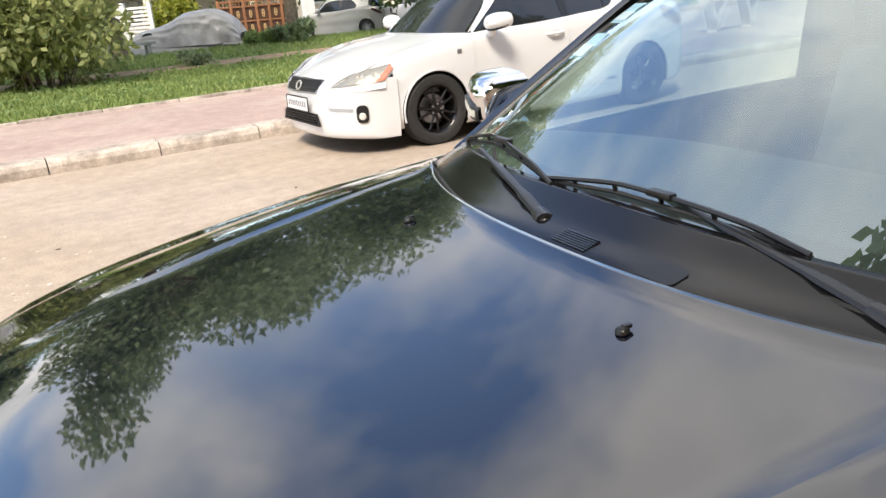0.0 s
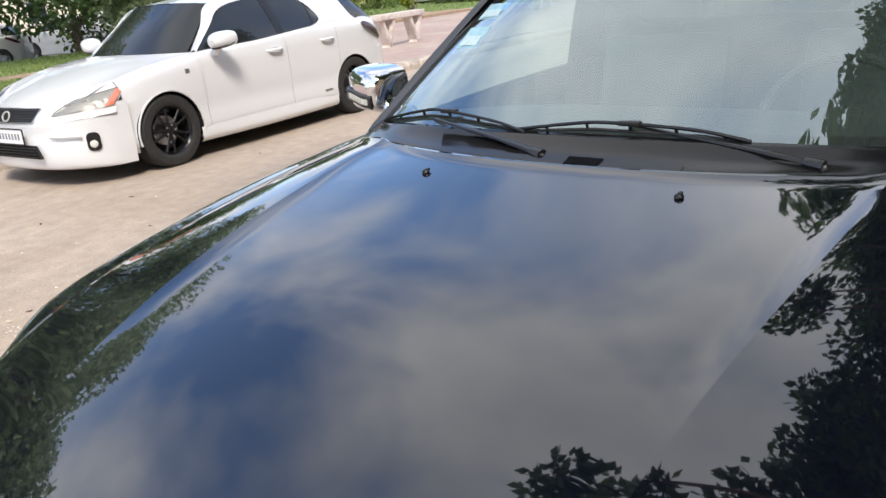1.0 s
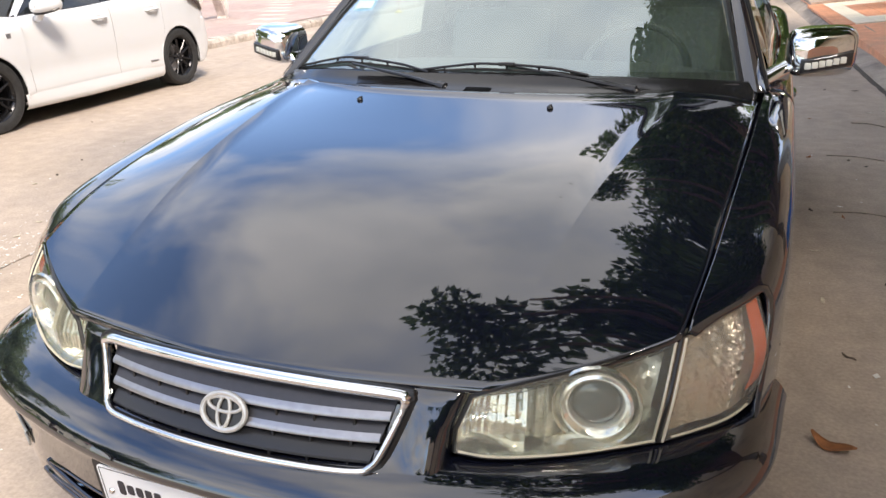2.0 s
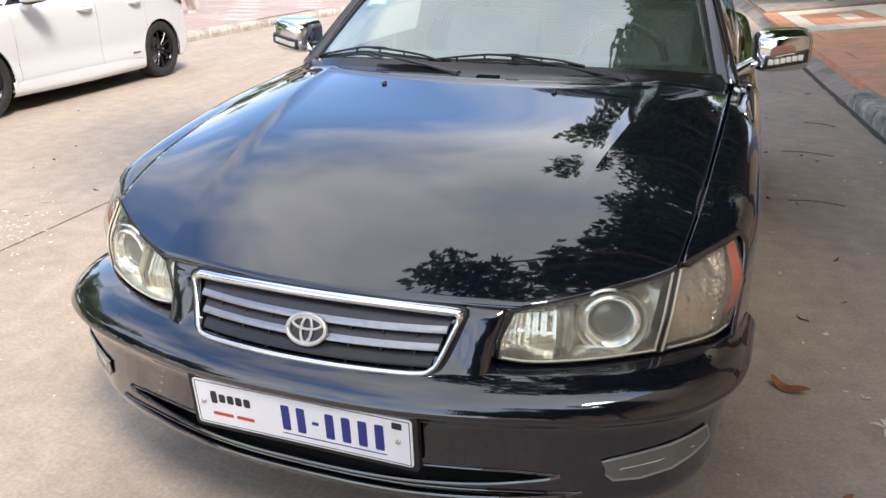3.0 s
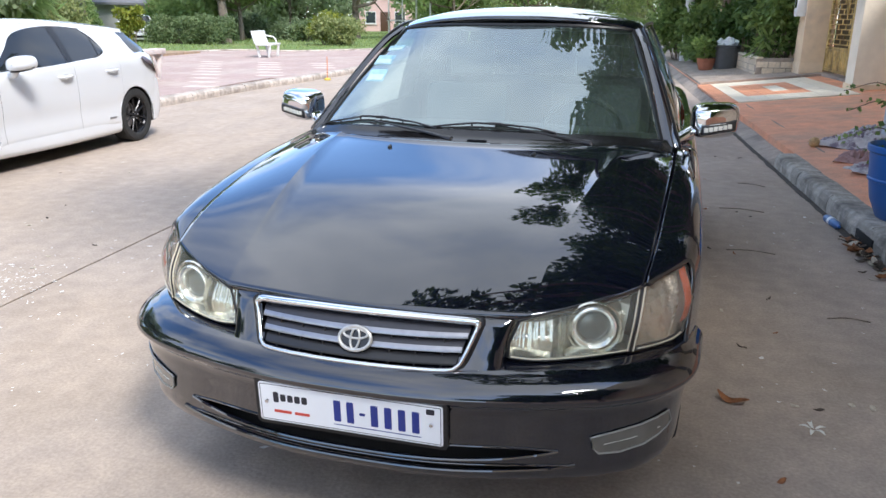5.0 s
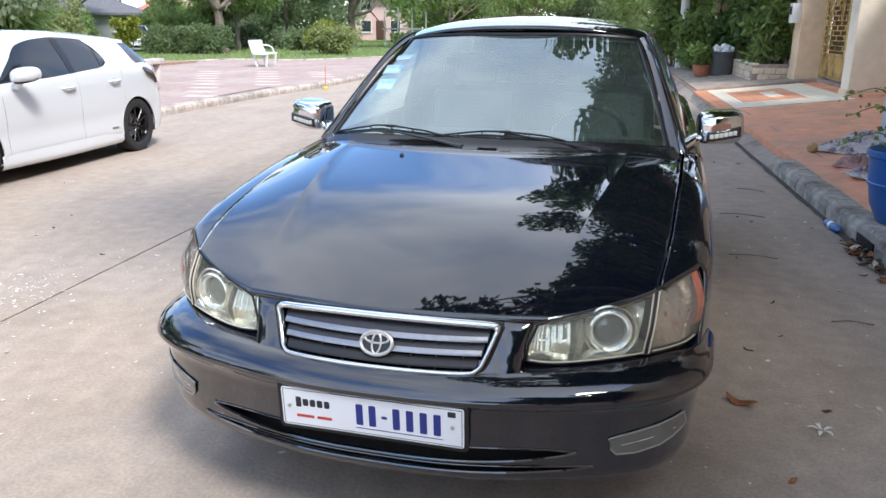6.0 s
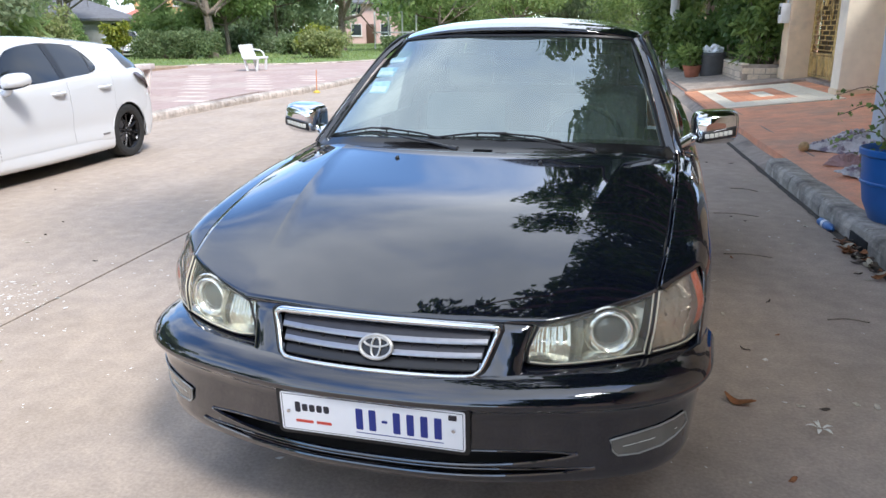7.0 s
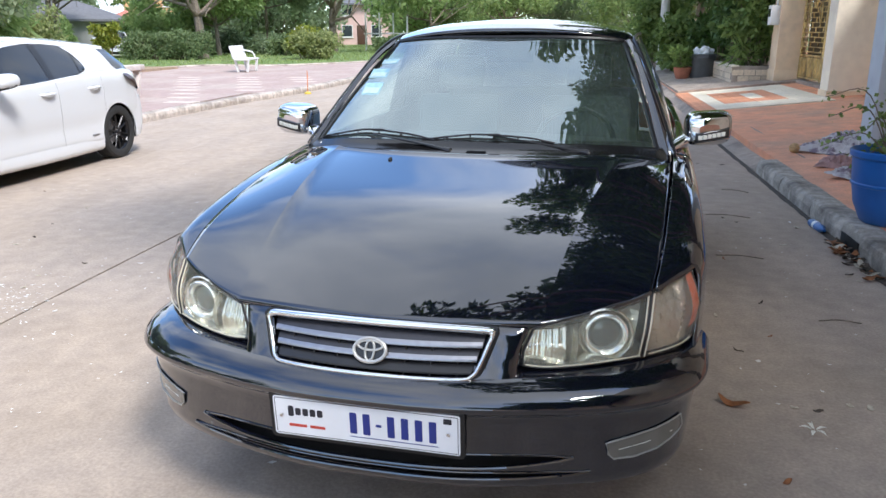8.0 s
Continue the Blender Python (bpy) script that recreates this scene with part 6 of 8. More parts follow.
# ---- hatchback, also the body of the cars parked further off ----
def flank_panel(zb, xb, xw, y0, y1, n, arches, hub, low=0.19, m=24):
    rows = []
    for y in np.linspace(y0, y1, n):
        z, b, w = zb(y), xb(y), xw(y)
        rows.append(spline([(b, y, z), (b + 0.5 * (w - b), y, z - 0.015), (w - 0.02, y, z - 0.07), (w - 0.006, y, z - 0.16), (w, y, 0.60), (w - 0.012, y, 0.46), (w - 0.004, y, 0.34), (w - 0.012, y, 0.26), (w - 0.06, y, low)], m))
    verts, faces = grid(rows)
    verts = [list(v) for v in verts]
    inside = set()
    for i, v in enumerate(verts):
        for ya, ra in arches:
            dy, dz = v[1] - ya, v[2] - hub
            r = math.hypot(dy, dz)
            if r < ra:
                inside.add(i)
                if r > 1e-6:
                    v[1], v[2] = ya + dy / r * ra, hub + dz / r * ra
    return [tuple(v) for v in verts], [f for f in faces if not all(i in inside for i in f)]


def inset(geo, d):
    """A lamp surface moved into the lamp by d."""
    return [(x - 0.4 * d, y + 0.9 * d, z) for x, y, z in geo[0]], geo[1]


FACE = (((0.500, 0.124, 0.592), (0.502, 0.136, 0.602), (0.506, 0.152, 0.613)), ((0.600, 0.178, 0.604), (0.600, 0.222, 0.645), (0.590, 0.290, 0.690)), ((0.680, 0.238, 0.615), (0.678, 0.293, 0.662), (0.662, 0.375, 0.716)),
        ((0.755, 0.330, 0.624), (0.750, 0.398, 0.684), (0.727, 0.500, 0.742)), ((0.809, 0.436, 0.630), (0.803, 0.508, 0.690), (0.777, 0.600, 0.760)), ((0.828, 0.492, 0.634), (0.823, 0.556, 0.700), (0.794, 0.645, 0.768)))
FACE = tuple(tuple((x + 0.010, y - 0.034 + 0.04 * max(0.0, y - 0.40), z) for x, y, z in sec) for sec in FACE)


def hatchback(name, paint, label, m, rim="rim_black", group="", fine=True):
    car = thing(name, label, "car", group, m)
    zb = curve((0.30, 0.55, 0.9, 1.35, 2.2, 3.0, 3.6, 4.05, 4.28), (0.70, 0.80, 0.88, 0.930, 0.963, 1.016, 1.03, 1.02, 0.92))
    xb = curve((0.30, 0.55, 0.9, 1.35, 2.2, 3.0, 3.6, 4.05, 4.28), (0.66, 0.72, 0.755, 0.775, 0.80, 0.80, 0.775, 0.70, 0.60))
    xw = curve((0.45, 0.65, 0.95, 1.6, 2.6, 3.4, 3.8, 4.1, 4.30), (0.80, 0.855, 0.878, 0.872, 0.876, 0.882, 0.862, 0.80, 0.68))
    arches, hub = ((0.96, 0.345), (3.53, 0.345)), 0.318
    for side in (1, -1):
        fix = (lambda g: g) if side == 1 else mirrored
        for nm, y0, y1, n in (("fender", 0.56, 1.385, 50), ("front_door", 1.388, 2.500, 24), ("rear_door", 2.503, 3.28, 24), ("quarter_panel", 3.282, 4.29, 50)):
            panel = part(nm, fix(flank_panel(zb, xb, xw, y0, y1, n, arches, hub)), paint, car)
            if nm.endswith("door"):
                hy, hz = y1 - 0.17, 0.845 + 0.02 * (nm == "rear_door")
                part("door_handle", fix(tube(spline([(xw(hy) - 0.02, hy - 0.10, hz), (xw(hy) + 0.024, hy - 0.06, hz + 0.002), (xw(hy) + 0.024, hy + 0.06, hz + 0.006), (xw(hy) - 0.02, hy + 0.10, hz + 0.008)], 12), 0.014, 8)), paint, panel)
                part("handle_cup", fix(moved(lathe(((0.06, 0.0), (0.03, -0.004), (0.0001, -0.006)), 20), Matrix.Translation((xw(hy) + 0.001, hy, hz)) @ pose(0, 0, 0, 0, 90, 0) @ Matrix.Diagonal((0.55, 1, 1, 1)))), paint, panel)
        for ya, ra in arches:
            part("arch_lip", fix(tube([(xw(ya) - 0.008, ya + ra * math.cos(t), hub + ra * math.sin(t)) for t in np.linspace(-0.2, math.pi + 0.2, 36)], 0.009, 6)), paint, car)
            part("arch_liner", fix(grid([[(x, ya + (ra + 0.003) * math.cos(t), hub + (ra + 0.003) * math.sin(t)) for t in np.linspace(-0.3, math.pi + 0.3, 26)] for x in (0.5, 0.86)])), "void", car)
        part("sill", fix(loft([[(0.83, 1.27, 0.150), (0.866, 1.27, 0.185), (0.868, 1.27, 0.285)], [(0.845, 2.2, 0.142), (0.884, 2.2, 0.180), (0.876, 2.2, 0.29)], [(0.835, 3.19, 0.150), (0.872, 3.19, 0.190), (0.872, 3.19, 0.285)]], 24, 6, True)), paint, car)
        for ya in (0.96, 3.53):
            road_wheel(car, side * 0.765, ya, hub, hub, 0.205, 0.212, side, 10, rim)
        # front lamp, swept back
        lens = loft(FACE, 30, 12, True)
        housing = []
        for sec in FACE + (tuple(tuple(q + 0.12 * (q - o) for q, o in zip(a, b)) for a, b in zip(FACE[5], FACE[4])),):
            low_p, mid_p, top_p = (np.array(q) for q in sec)
            up = np.array((-0.02, 0.03, 0.060))
            housing.append([tuple(low_p - up), tuple(low_p), tuple(mid_p), tuple(top_p), tuple(top_p + up)])
        part("lamp_housing", fix(inset(loft(housing, 30, 16, True), 0.030)), paint, car)
        lamp = part("headlight", fix(lens), "lens_clear", car, "swept-back clear headlight")
        part("lamp_bowl", fix(inset(lens, 0.014)), "lamp_dark", lamp)
        part("lamp_edge", fix(tube(spline([s[2] for s in FACE], 20), 0.003, 6)), "trim_black", lamp)
        amber = loft((tuple(tuple(0.15 * a + 0.85 * b for a, b in zip(p, q)) for p, q in zip(FACE[3], FACE[4])), FACE[4], FACE[5]), 6, 8, True)
        part("amber_marker", fix(inset(amber, 0.004)), "amber", lamp, "amber marker")
        for px, py, pz in ((0.612, 0.228, 0.645), (0.690, 0.305, 0.664)):
            eye = part("lamp_eye", fix(moved(lathe([(0.028 * math.sin(a), 0.010 * math.cos(a)) for a in np.linspace(0.001, 1.57, 6)] + [(0.030, -0.01)], 20), Matrix.Translation((px, py, pz)) @ pose(0, 0, 0, 72, 0, 35))), "projector", lamp)
            part("eye_ring", fix(moved(lathe(((0.030, 0.004), (0.036, 0.010), (0.040, 0.0)), 20), Matrix.Translation((px, py, pz)) @ pose(0, 0, 0, 72, 0, 35))), "chrome", eye)
        fog = part("fog_recess", fix(moved(plate(rounded(0.105, 0.15, 0.04), 0.02), Matrix.Translation((0.766, 0.262, 0.368)) @ pose(0, 0, 0, 90, 0, 58))), "trim_black", car)
        part("fog_lamp", fix(moved(lathe(((0.0001, 0.012), (0.025, 0.009), (0.032, 0.0)), 18), Matrix.Translation((0.766, 0.260, 0.350)) @ pose(0, 0, 0, 90, 0, 58))), "led", fog)
        part("fog_wing", fix(tube(spline([(0.50, 0.060, 0.435), (0.60, 0.100, 0.432), (0.72, 0.19, 0.425)], 10), [0.012] * 10, 6)), paint, car)
        rings = []
        for dy, k in ((-0.105, 0.06), (-0.104, 0.30), (-0.094, 0.58), (-0.066, 0.82), (-0.020, 0.97), (0.030, 1.0), (0.046, 0.97), (0.050, 0.90), (0.050, 0.02)):
            ring = []
            for w in np.linspace(0, 2 * math.pi, 33):
                c, q = math.cos(w), math.sin(w)
                dx = 0.126 * k * math.copysign(abs(c) ** 0.75, c)
                dz = (0.082 if q > 0 else 0.066) * k * math.copysign(abs(q) ** 0.75, q)
                ring.append((0.985 + dx, 1.565 + dy + 0.35 * max(0.0, dx), 1.015 + dz + 0.10 * dx))
            rings.append(ring)
        mirror = part("side_mirror", fix(grid(rings)), paint, car)
        part("mirror_stalk", fix(tube(spline([(0.80, 1.58, 0.900), (0.875, 1.575, 0.905), (0.915, 1.57, 0.945), (0.935, 1.565, 0.985)], 10), [0.026] * 4 + [0.036] * 6, 10)), paint, mirror)
        part("mirror_trim", fix(tube(spline([(0.915, 1.510, 0.952), (0.985, 1.510, 0.954), (1.055, 1.550, 0.968), (1.104, 1.612, 0.992)], 12), [0.008] + [0.013] * 9 + [0.010, 0.006], 6)), "trim_black", mirror)
        # side glass
        low = spline([(0.775, 1.42, 0.930), (0.800, 2.05, 0.960), (0.800, 2.52, 0.982), (0.790, 2.95, 1.018), (0.768, 3.12, 1.064)], 41)
        top = spline([(0.765, 1.48, 0.965), (0.655, 1.92, 1.288), (0.617, 2.48, 1.345), (0.622, 2.95, 1.312), (0.742, 3.155, 1.104)], 41)
        for a, b in ((0, 20), (21, 34), (34, 41)):
            part("side_window", fix(grid([low[a:b], (low[a:b] + top[a:b]) / 2 + np.array((0.012, 0, 0)), top[a:b]], True)), "hatch_glass", car)
        for a, b in ((19, 22), (33, 35)):
            part("window_post", fix(grid([low[a:b] + np.array((0.003, 0, 0)), (low[a:b] + top[a:b]) / 2 + np.array((0.015, 0, 0)), top[a:b] + np.array((0.003, 0, 0))], True)), "hatch_post", car)
        # pillar and roof edge: from the bonnet over the doors to the tail
        edge_in = spline([(0.715, 1.42, 0.935), (0.632, 1.65, 1.135), (0.545, 1.86, 1.339), (0.530, 2.42, 1.389), (0.515, 3.2, 1.363), (0.53, 3.78, 1.305)], 40)
        edge_out = spline([(0.790, 1.42, 0.930), (0.725, 1.68, 1.135), (0.655, 1.92, 1.296), (0.618, 2.45, 1.355), (0.620, 3.1, 1.312), (0.605, 3.76, 1.268)], 40)
        part("roof_side", fix(grid([edge_in, (edge_in + edge_out) / 2 + np.array((0.022, 0, 0.022)), edge_out], True)), paint, car)
        part("rear_pillar", fix(loft([[(0.796, 2.93, 1.006), (0.778, 3.11, 1.050), (0.740, 3.155, 1.110), (0.672, 3.06, 1.238), (0.622, 2.94, 1.318)], [(0.782, 3.50, 1.02), (0.758, 3.50, 1.08), (0.710, 3.47, 1.165), (0.655, 3.42, 1.245), (0.613, 3.36, 1.300)], [(0.774, 3.76, 1.022), (0.752, 3.68, 1.09), (0.708, 3.65, 1.16), (0.655, 3.64, 1.225), (0.602, 3.63, 1.278)]], 14, 16, True)), paint, car)
        part("rear_quarter_glass", fix(loft([[(0.774, 3.76, 1.030), (0.754, 3.68, 1.09), (0.710, 3.65, 1.16), (0.657, 3.64, 1.220), (0.606, 3.64, 1.268)], [(0.740, 3.94, 1.030), (0.706, 3.90, 1.09), (0.660, 3.86, 1.155), (0.615, 3.82, 1.215), (0.574, 3.79, 1.262)], [(0.668, 4.12, 1.024), (0.650, 4.07, 1.09), (0.610, 4.00, 1.155), (0.575, 3.93, 1.220), (0.537, 3.86, 1.288)]], 10, 14, True)), "tail_glass", car)
        part("tail_light", fix(loft([[(0.56, 4.28, 0.82), (0.55, 4.26, 0.90), (0.54, 4.20, 0.98)], [(0.70, 4.235, 0.79), (0.69, 4.20, 0.90), (0.66, 4.14, 1.00)], [(0.806, 4.120, 0.775), (0.792, 4.09, 0.89), (0.735, 4.05, 1.008)], [(0.872, 3.93, 0.86), (0.858, 3.92, 0.93), (0.800, 3.90, 1.003)], [(0.893, 3.75, 0.945), (0.880, 3.75, 0.965), (0.852, 3.745, 0.985)]], 14, 8, True)), "tail_dark", car, "dark tail light")
    hood_rows = [both([(0, 0.085, 0.665), (0.28, 0.105, 0.660), (0.46, 0.16, 0.655), (0.66, 0.31, 0.70)]), both([(0, 0.35, 0.775), (0.28, 0.37, 0.77), (0.50, 0.42, 0.765), (0.72, 0.55, 0.80)]),
                 both([(0, 0.75, 0.885), (0.30, 0.77, 0.88), (0.55, 0.82, 0.875), (0.755, 0.90, 0.88)]), both([(0, 1.16, 0.955), (0.32, 1.19, 0.95), (0.58, 1.28, 0.945), (0.775, 1.42, 0.935)])]
    part("hood", loft(hood_rows, 30, 40), paint, car)
    rows = []
    for z, i in ((0.142, 0.10), (0.165, 0.03), (0.22, 0.006), (0.30, 0.0), (0.40, 0.012), (0.46, 0.020), (0.54, 0.018), (0.60, 0.045), (0.655, 0.10)):
        rows.append(both([(0, 0.0 + i, z), (0.3, 0.018 + i, z), (0.52, 0.075 + i, z), (0.70, 0.19 + i, z), (0.80, 0.36 + i * 0.5, z), (0.852 - 0.1 * max(0, 0.3 - z), 0.58, z)]))
    part("front_bumper", loft(rows, 30, 56, True), paint, car)

    def face(x, z, out=0.0):
        return (x, 0.20 * x * x + float(np.interp(z, (0.54, 0.60, 0.655), (0.018, 0.045, 0.10))) - 0.008 - out, z)

    def wide(z):
        return 0.335 + 0.035 * (z - 0.552) / 0.10

    grille = part("grille", grid([[face(x, z) for x in np.linspace(-wide(z), wide(z), 24)] for z in np.linspace(0.552, 0.655, 8)]), "trim_black", car)
    ring = [face(x, 0.655, 0.002) for x in np.linspace(-wide(0.655), wide(0.655), 20)] + [face(x, 0.552, 0.002) for x in np.linspace(wide(0.552), -wide(0.552), 20)]
    part("grille_frame", tube(ring, 0.007, 6, closed=True), "satin_silver", grille)
    for k in range(5):
        z = 0.569 + 0.018 * k
        part("grille_bar", tube([face(x, z, 0.003) for x in np.linspace(-wide(z), wide(z), 20)], 0.0042, 6), "grille_grey", grille)
    part("badge", moved(oval(0, 0, 0.050, 0.040, 0.008, 28), Matrix.Translation((0, 0.018, 0.603)) @ pose(0, 0, 0, 66)), "badge_silver", grille, "oval silver badge")
    low_grille = part("lower_grille", moved(plate([(-0.36, 0.055), (0.36, 0.055), (0.42, -0.05), (-0.42, -0.05)], 0.02), Matrix.Translation((0, -0.006, 0.315)) @ pose(0, 0, 0, 90)), "void", car)
    for k in range(4):
        part("grille_bar", box(-0.38, 0.38, -0.022, -0.006, 0.278 + 0.024 * k, 0.284 + 0.024 * k, 0.002), "plastic", low_grille)
    pl = part("number_plate", moved(plate(rounded(0.50, 0.12, 0.008), 0.008), Matrix.Translation((0, -0.022, 0.445)) @ pose(0, 0, 0, 88)), "plate_white", car)
    part("plate_rim", moved(tube([(x, y, 0) for x, y in rounded(0.505, 0.125, 0.008)], 0.006, 6, closed=True), Matrix.Translation((0, -0.022, 0.445)) @ pose(0, 0, 0, 88)), "trim_black", pl)
    for k in range(9):
        part("character_bar", moved(plate(rounded(0.024, 0.05, 0.003, 2), 0.001), Matrix.Translation((-0.19 + 0.047 * k, -0.0245, 0.445)) @ pose(0, 0, 0, 88)), "ink_grey", pl)
    ws = [both([(0, 1.16, 0.958), (0.32, 1.19, 0.953), (0.58, 1.28, 0.948), (0.70, 1.40, 0.94)]), both([(0, 1.44, 1.180), (0.30, 1.46, 1.175), (0.50, 1.535, 1.160), (0.620, 1.64, 1.132)]), both([(0, 1.70, 1.365), (0.27, 1.718, 1.362), (0.44, 1.775, 1.354), (0.545, 1.86, 1.338)])]
    part("windshield", loft(ws, 16, 40), "hatch_glass", car)
    roof_rows = [both([(0, 1.70, 1.368), (0.25, 1.716, 1.366), (0.545, 1.86, 1.340)]), both([(0, 2.40, 1.428), (0.27, 2.4, 1.424), (0.530, 2.42, 1.390)]), both([(0, 3.2, 1.405), (0.27, 3.2, 1.400), (0.515, 3.2, 1.364)]), both([(0, 3.92, 1.345), (0.27, 3.91, 1.340), (0.53, 3.80, 1.304)])]
    part("roof", loft(roof_rows, 24, 30), paint, car)
    part("rear_window", loft([both([(0, 3.88, 1.33), (0.28, 3.87, 1.325), (0.535, 3.84, 1.295)]), both([(0, 4.05, 1.17), (0.3, 4.04, 1.17), (0.60, 4.01, 1.155)]), both([(0, 4.18, 1.03), (0.33, 4.17, 1.03), (0.66, 4.12, 1.022)])], 10, 24), "hatch_glass", car)
    part("tailgate", loft([both([(0, 4.19, 1.03), (0.33, 4.18, 1.03), (0.67, 4.11, 1.02)]), both([(0, 4.27, 0.92), (0.33, 4.26, 0.92), (0.66, 4.19, 0.92)]), both([(0, 4.28, 0.70), (0.33, 4.27, 0.70), (0.68, 4.20, 0.70)])], 12, 24), paint, car)
    part("rear_bumper", loft([both([(0, 4.30 - i, z), (0.4, 4.285 - i, z), (0.66, 4.235 - i, z), (0.795, 4.13 - i, z), (0.852, 3.86, z)]) for z, i in ((0.72, 0.03), (0.68, -0.015), (0.5, -0.03), (0.34, -0.015), (0.22, 0.05))], 18, 40, True), paint, car)
    part("floor_pan", box(-0.64, 0.64, 0.5, 4.0, 0.21, 0.25), "void", car, smooth=False)
    part("fender_badge", box(0.868, 0.8775, 1.20, 1.245, 0.775, 0.815, 0.003), "satin_silver", car)
    part("door_badge", box(0.876, 0.884, 2.98, 3.10, 0.330, 0.350, 0.002), "satin_silver", car)
    return car


M["hatch_glass"] = mat("hatch_glass", (0.016, 0.019, 0.022), 0.03, spec=0.2, coat=1.0, ior=1.45)
# darker copy of the hatch glass with its sky reflection taken out
M["tail_glass"] = mat("tail_glass", (0.012, 0.014, 0.018), 0.08, spec=0.25)
M["hatch_post"] = mat("hatch_post", (0.010, 0.010, 0.011), 0.22)
M["tail_dark"] = mat("tail_dark", (0.045, 0.010, 0.012), 0.35, spec=0.2, coat=0.15)
M["ink_grey"] = mat("ink_grey", (0.22, 0.23, 0.26), 0.5)
hatchback("hatchback", "white_paint", "white five-door hatchback with black alloy wheels, parked at the far kerb", street(-5.775, 3.10))

# ---- the house side of the street ----
def walk_z(x):
    return 0.15 + 0.1 * max(0.0, min(x, 5.4) - 2.6)


def fixed(ob, label, category=""):
    """Sets a piece of the setting in the street's frame."""
    ob.matrix_world = ENV
    return tagged(ob, label, category, kind="structure")


# mostly unseen walls, tall to shade the kerb side, low to light the pier
wall_east = fixed(part("wall_east", box(5.30, 5.55, -30, 10.4, -0.05, 8.2), "stucco", smooth=False), "tall beige house wall, mostly unseen, sized to shade the kerb side")
wall_compound = fixed(part("wall_compound", box(5.305, 5.545, 10.4, 12.15, -0.05, 2.5), "stucco", smooth=False), "beige wall, mostly unseen, kept low to let sun reach the pier")
wall_yard = fixed(part("wall_yard", box(5.05, 5.30, 16.45, 60, -0.05, 1.9), "stucco", smooth=False), "beige garden wall behind the planter")
house_back = fixed(part("house_wall", box(9.0, 9.25, 8.0, 30.0, -0.05, 7.0), "stucco_pale", smooth=False), "pale house wall behind the gate")
gate_pier = fixed(part("gate_pier", join(box(4.62, 5.30, 12.18, 12.62, -0.05, 3.2, 0.012), box(4.58, 5.34, 12.14, 12.66, 3.2, 3.32, 0.01)), "stucco_pale"), "pale rendered gate pier")
gate_pier_2 = fixed(part("gate_pier", join(box(4.60, 5.20, 15.85, 16.45, -0.05, 3.2, 0.012), box(4.585, 5.215, 15.835, 16.465, 0.30, 0.62, 0.006)), "stucco"), "beige rendered gate pier with a plinth")
part("pier_plinth", box(4.60, 5.315, 12.165, 12.635, 0.30, 0.46, 0.006), "stucco", gate_pier)
sill = fixed(part("gate_sill", box(4.95, 5.25, 12.62, 15.85, 0.30, 0.435, 0.01), "cement"), "low cement sill under the gate")
meter = thing("meter_box", "small white electric meter box on the gate pier", "meter box", m=ENV)
part("box_body", box(4.42, 4.60, 15.92, 16.18, 1.55, 1.95, 0.012), "white_render", meter)
part("box_window", box(4.415, 4.42, 15.97, 16.13, 1.72, 1.88), "window_dark", meter, smooth=False)
part("conduit", tube([(4.56, 16.05, 1.95), (4.56, 16.05, 3.2)], 0.018, 8), "white_render", meter)

# golden gate: frame, sheet below, lattice above
gate = thing("gate", "golden metal gate with a lattice of bars above solid panels", "gate", m=ENV)
gx = 5.08
for leaf_y in (12.66, 14.26):
    leaf = part("gate_leaf", join(*[tube([(gx, leaf_y + a, z0), (gx, leaf_y + a, z1)], 0.028, 8) for a, z0, z1 in ((0.02, 0.47, 2.95), (1.56, 0.47, 2.95))],
                                  *[tube([(gx, leaf_y + 0.02, z), (gx, leaf_y + 1.56, z)], 0.026, 8) for z in (0.50, 0.94, 2.92)]), "gold", gate)
    for k in range(6):
        y0 = leaf_y + 0.06 + 0.245 * k
        part("gate_panel", box(gx - 0.012, gx + 0.004, y0, y0 + 0.225, 0.53, 0.91, 0.006), "gold", leaf)
        part("panel_rib", tube([(gx - 0.014, y0 + 0.11, 0.55), (gx - 0.014, y0 + 0.11, 0.89)], 0.012, 6), "gold", leaf)
    for k in range(20):
        z = 1.02 + 0.095 * k
        part("lattice_bar", tube([(gx, leaf_y + 0.04, z), (gx, leaf_y + 1.54, z)], 0.013, 6), "gold", leaf)
        # short uprights, staggered from row to row
        for c in range(3):
            y0 = leaf_y + 0.20 + 0.50 * c + 0.25 * (k % 2)
            if k < 19 and y0 < leaf_y + 1.5:
                part("lattice_post", tube([(gx, y0, z), (gx, y0, z + 0.095)], 0.013, 6), "gold", leaf)
    for k in range(3):
        y0, z0 = leaf_y + 0.4 + 0.38 * k, 1.75 + 0.28 * (k % 2)
        part("scroll", tube([(gx - 0.02, y0 + 0.10 * math.cos(a) * (1 - a / 14), z0 + 0.26 * math.sin(a) * (1 - a / 14)) for a in np.linspace(0, 9, 30)], 0.014, 6), "gold", leaf)
# added dark sheet stands in for the dim view through the lattice
part("gate_backing", box(5.20, 5.205, 12.66, 15.82, 0.47, 2.9), "gate_sheet", gate, smooth=False)

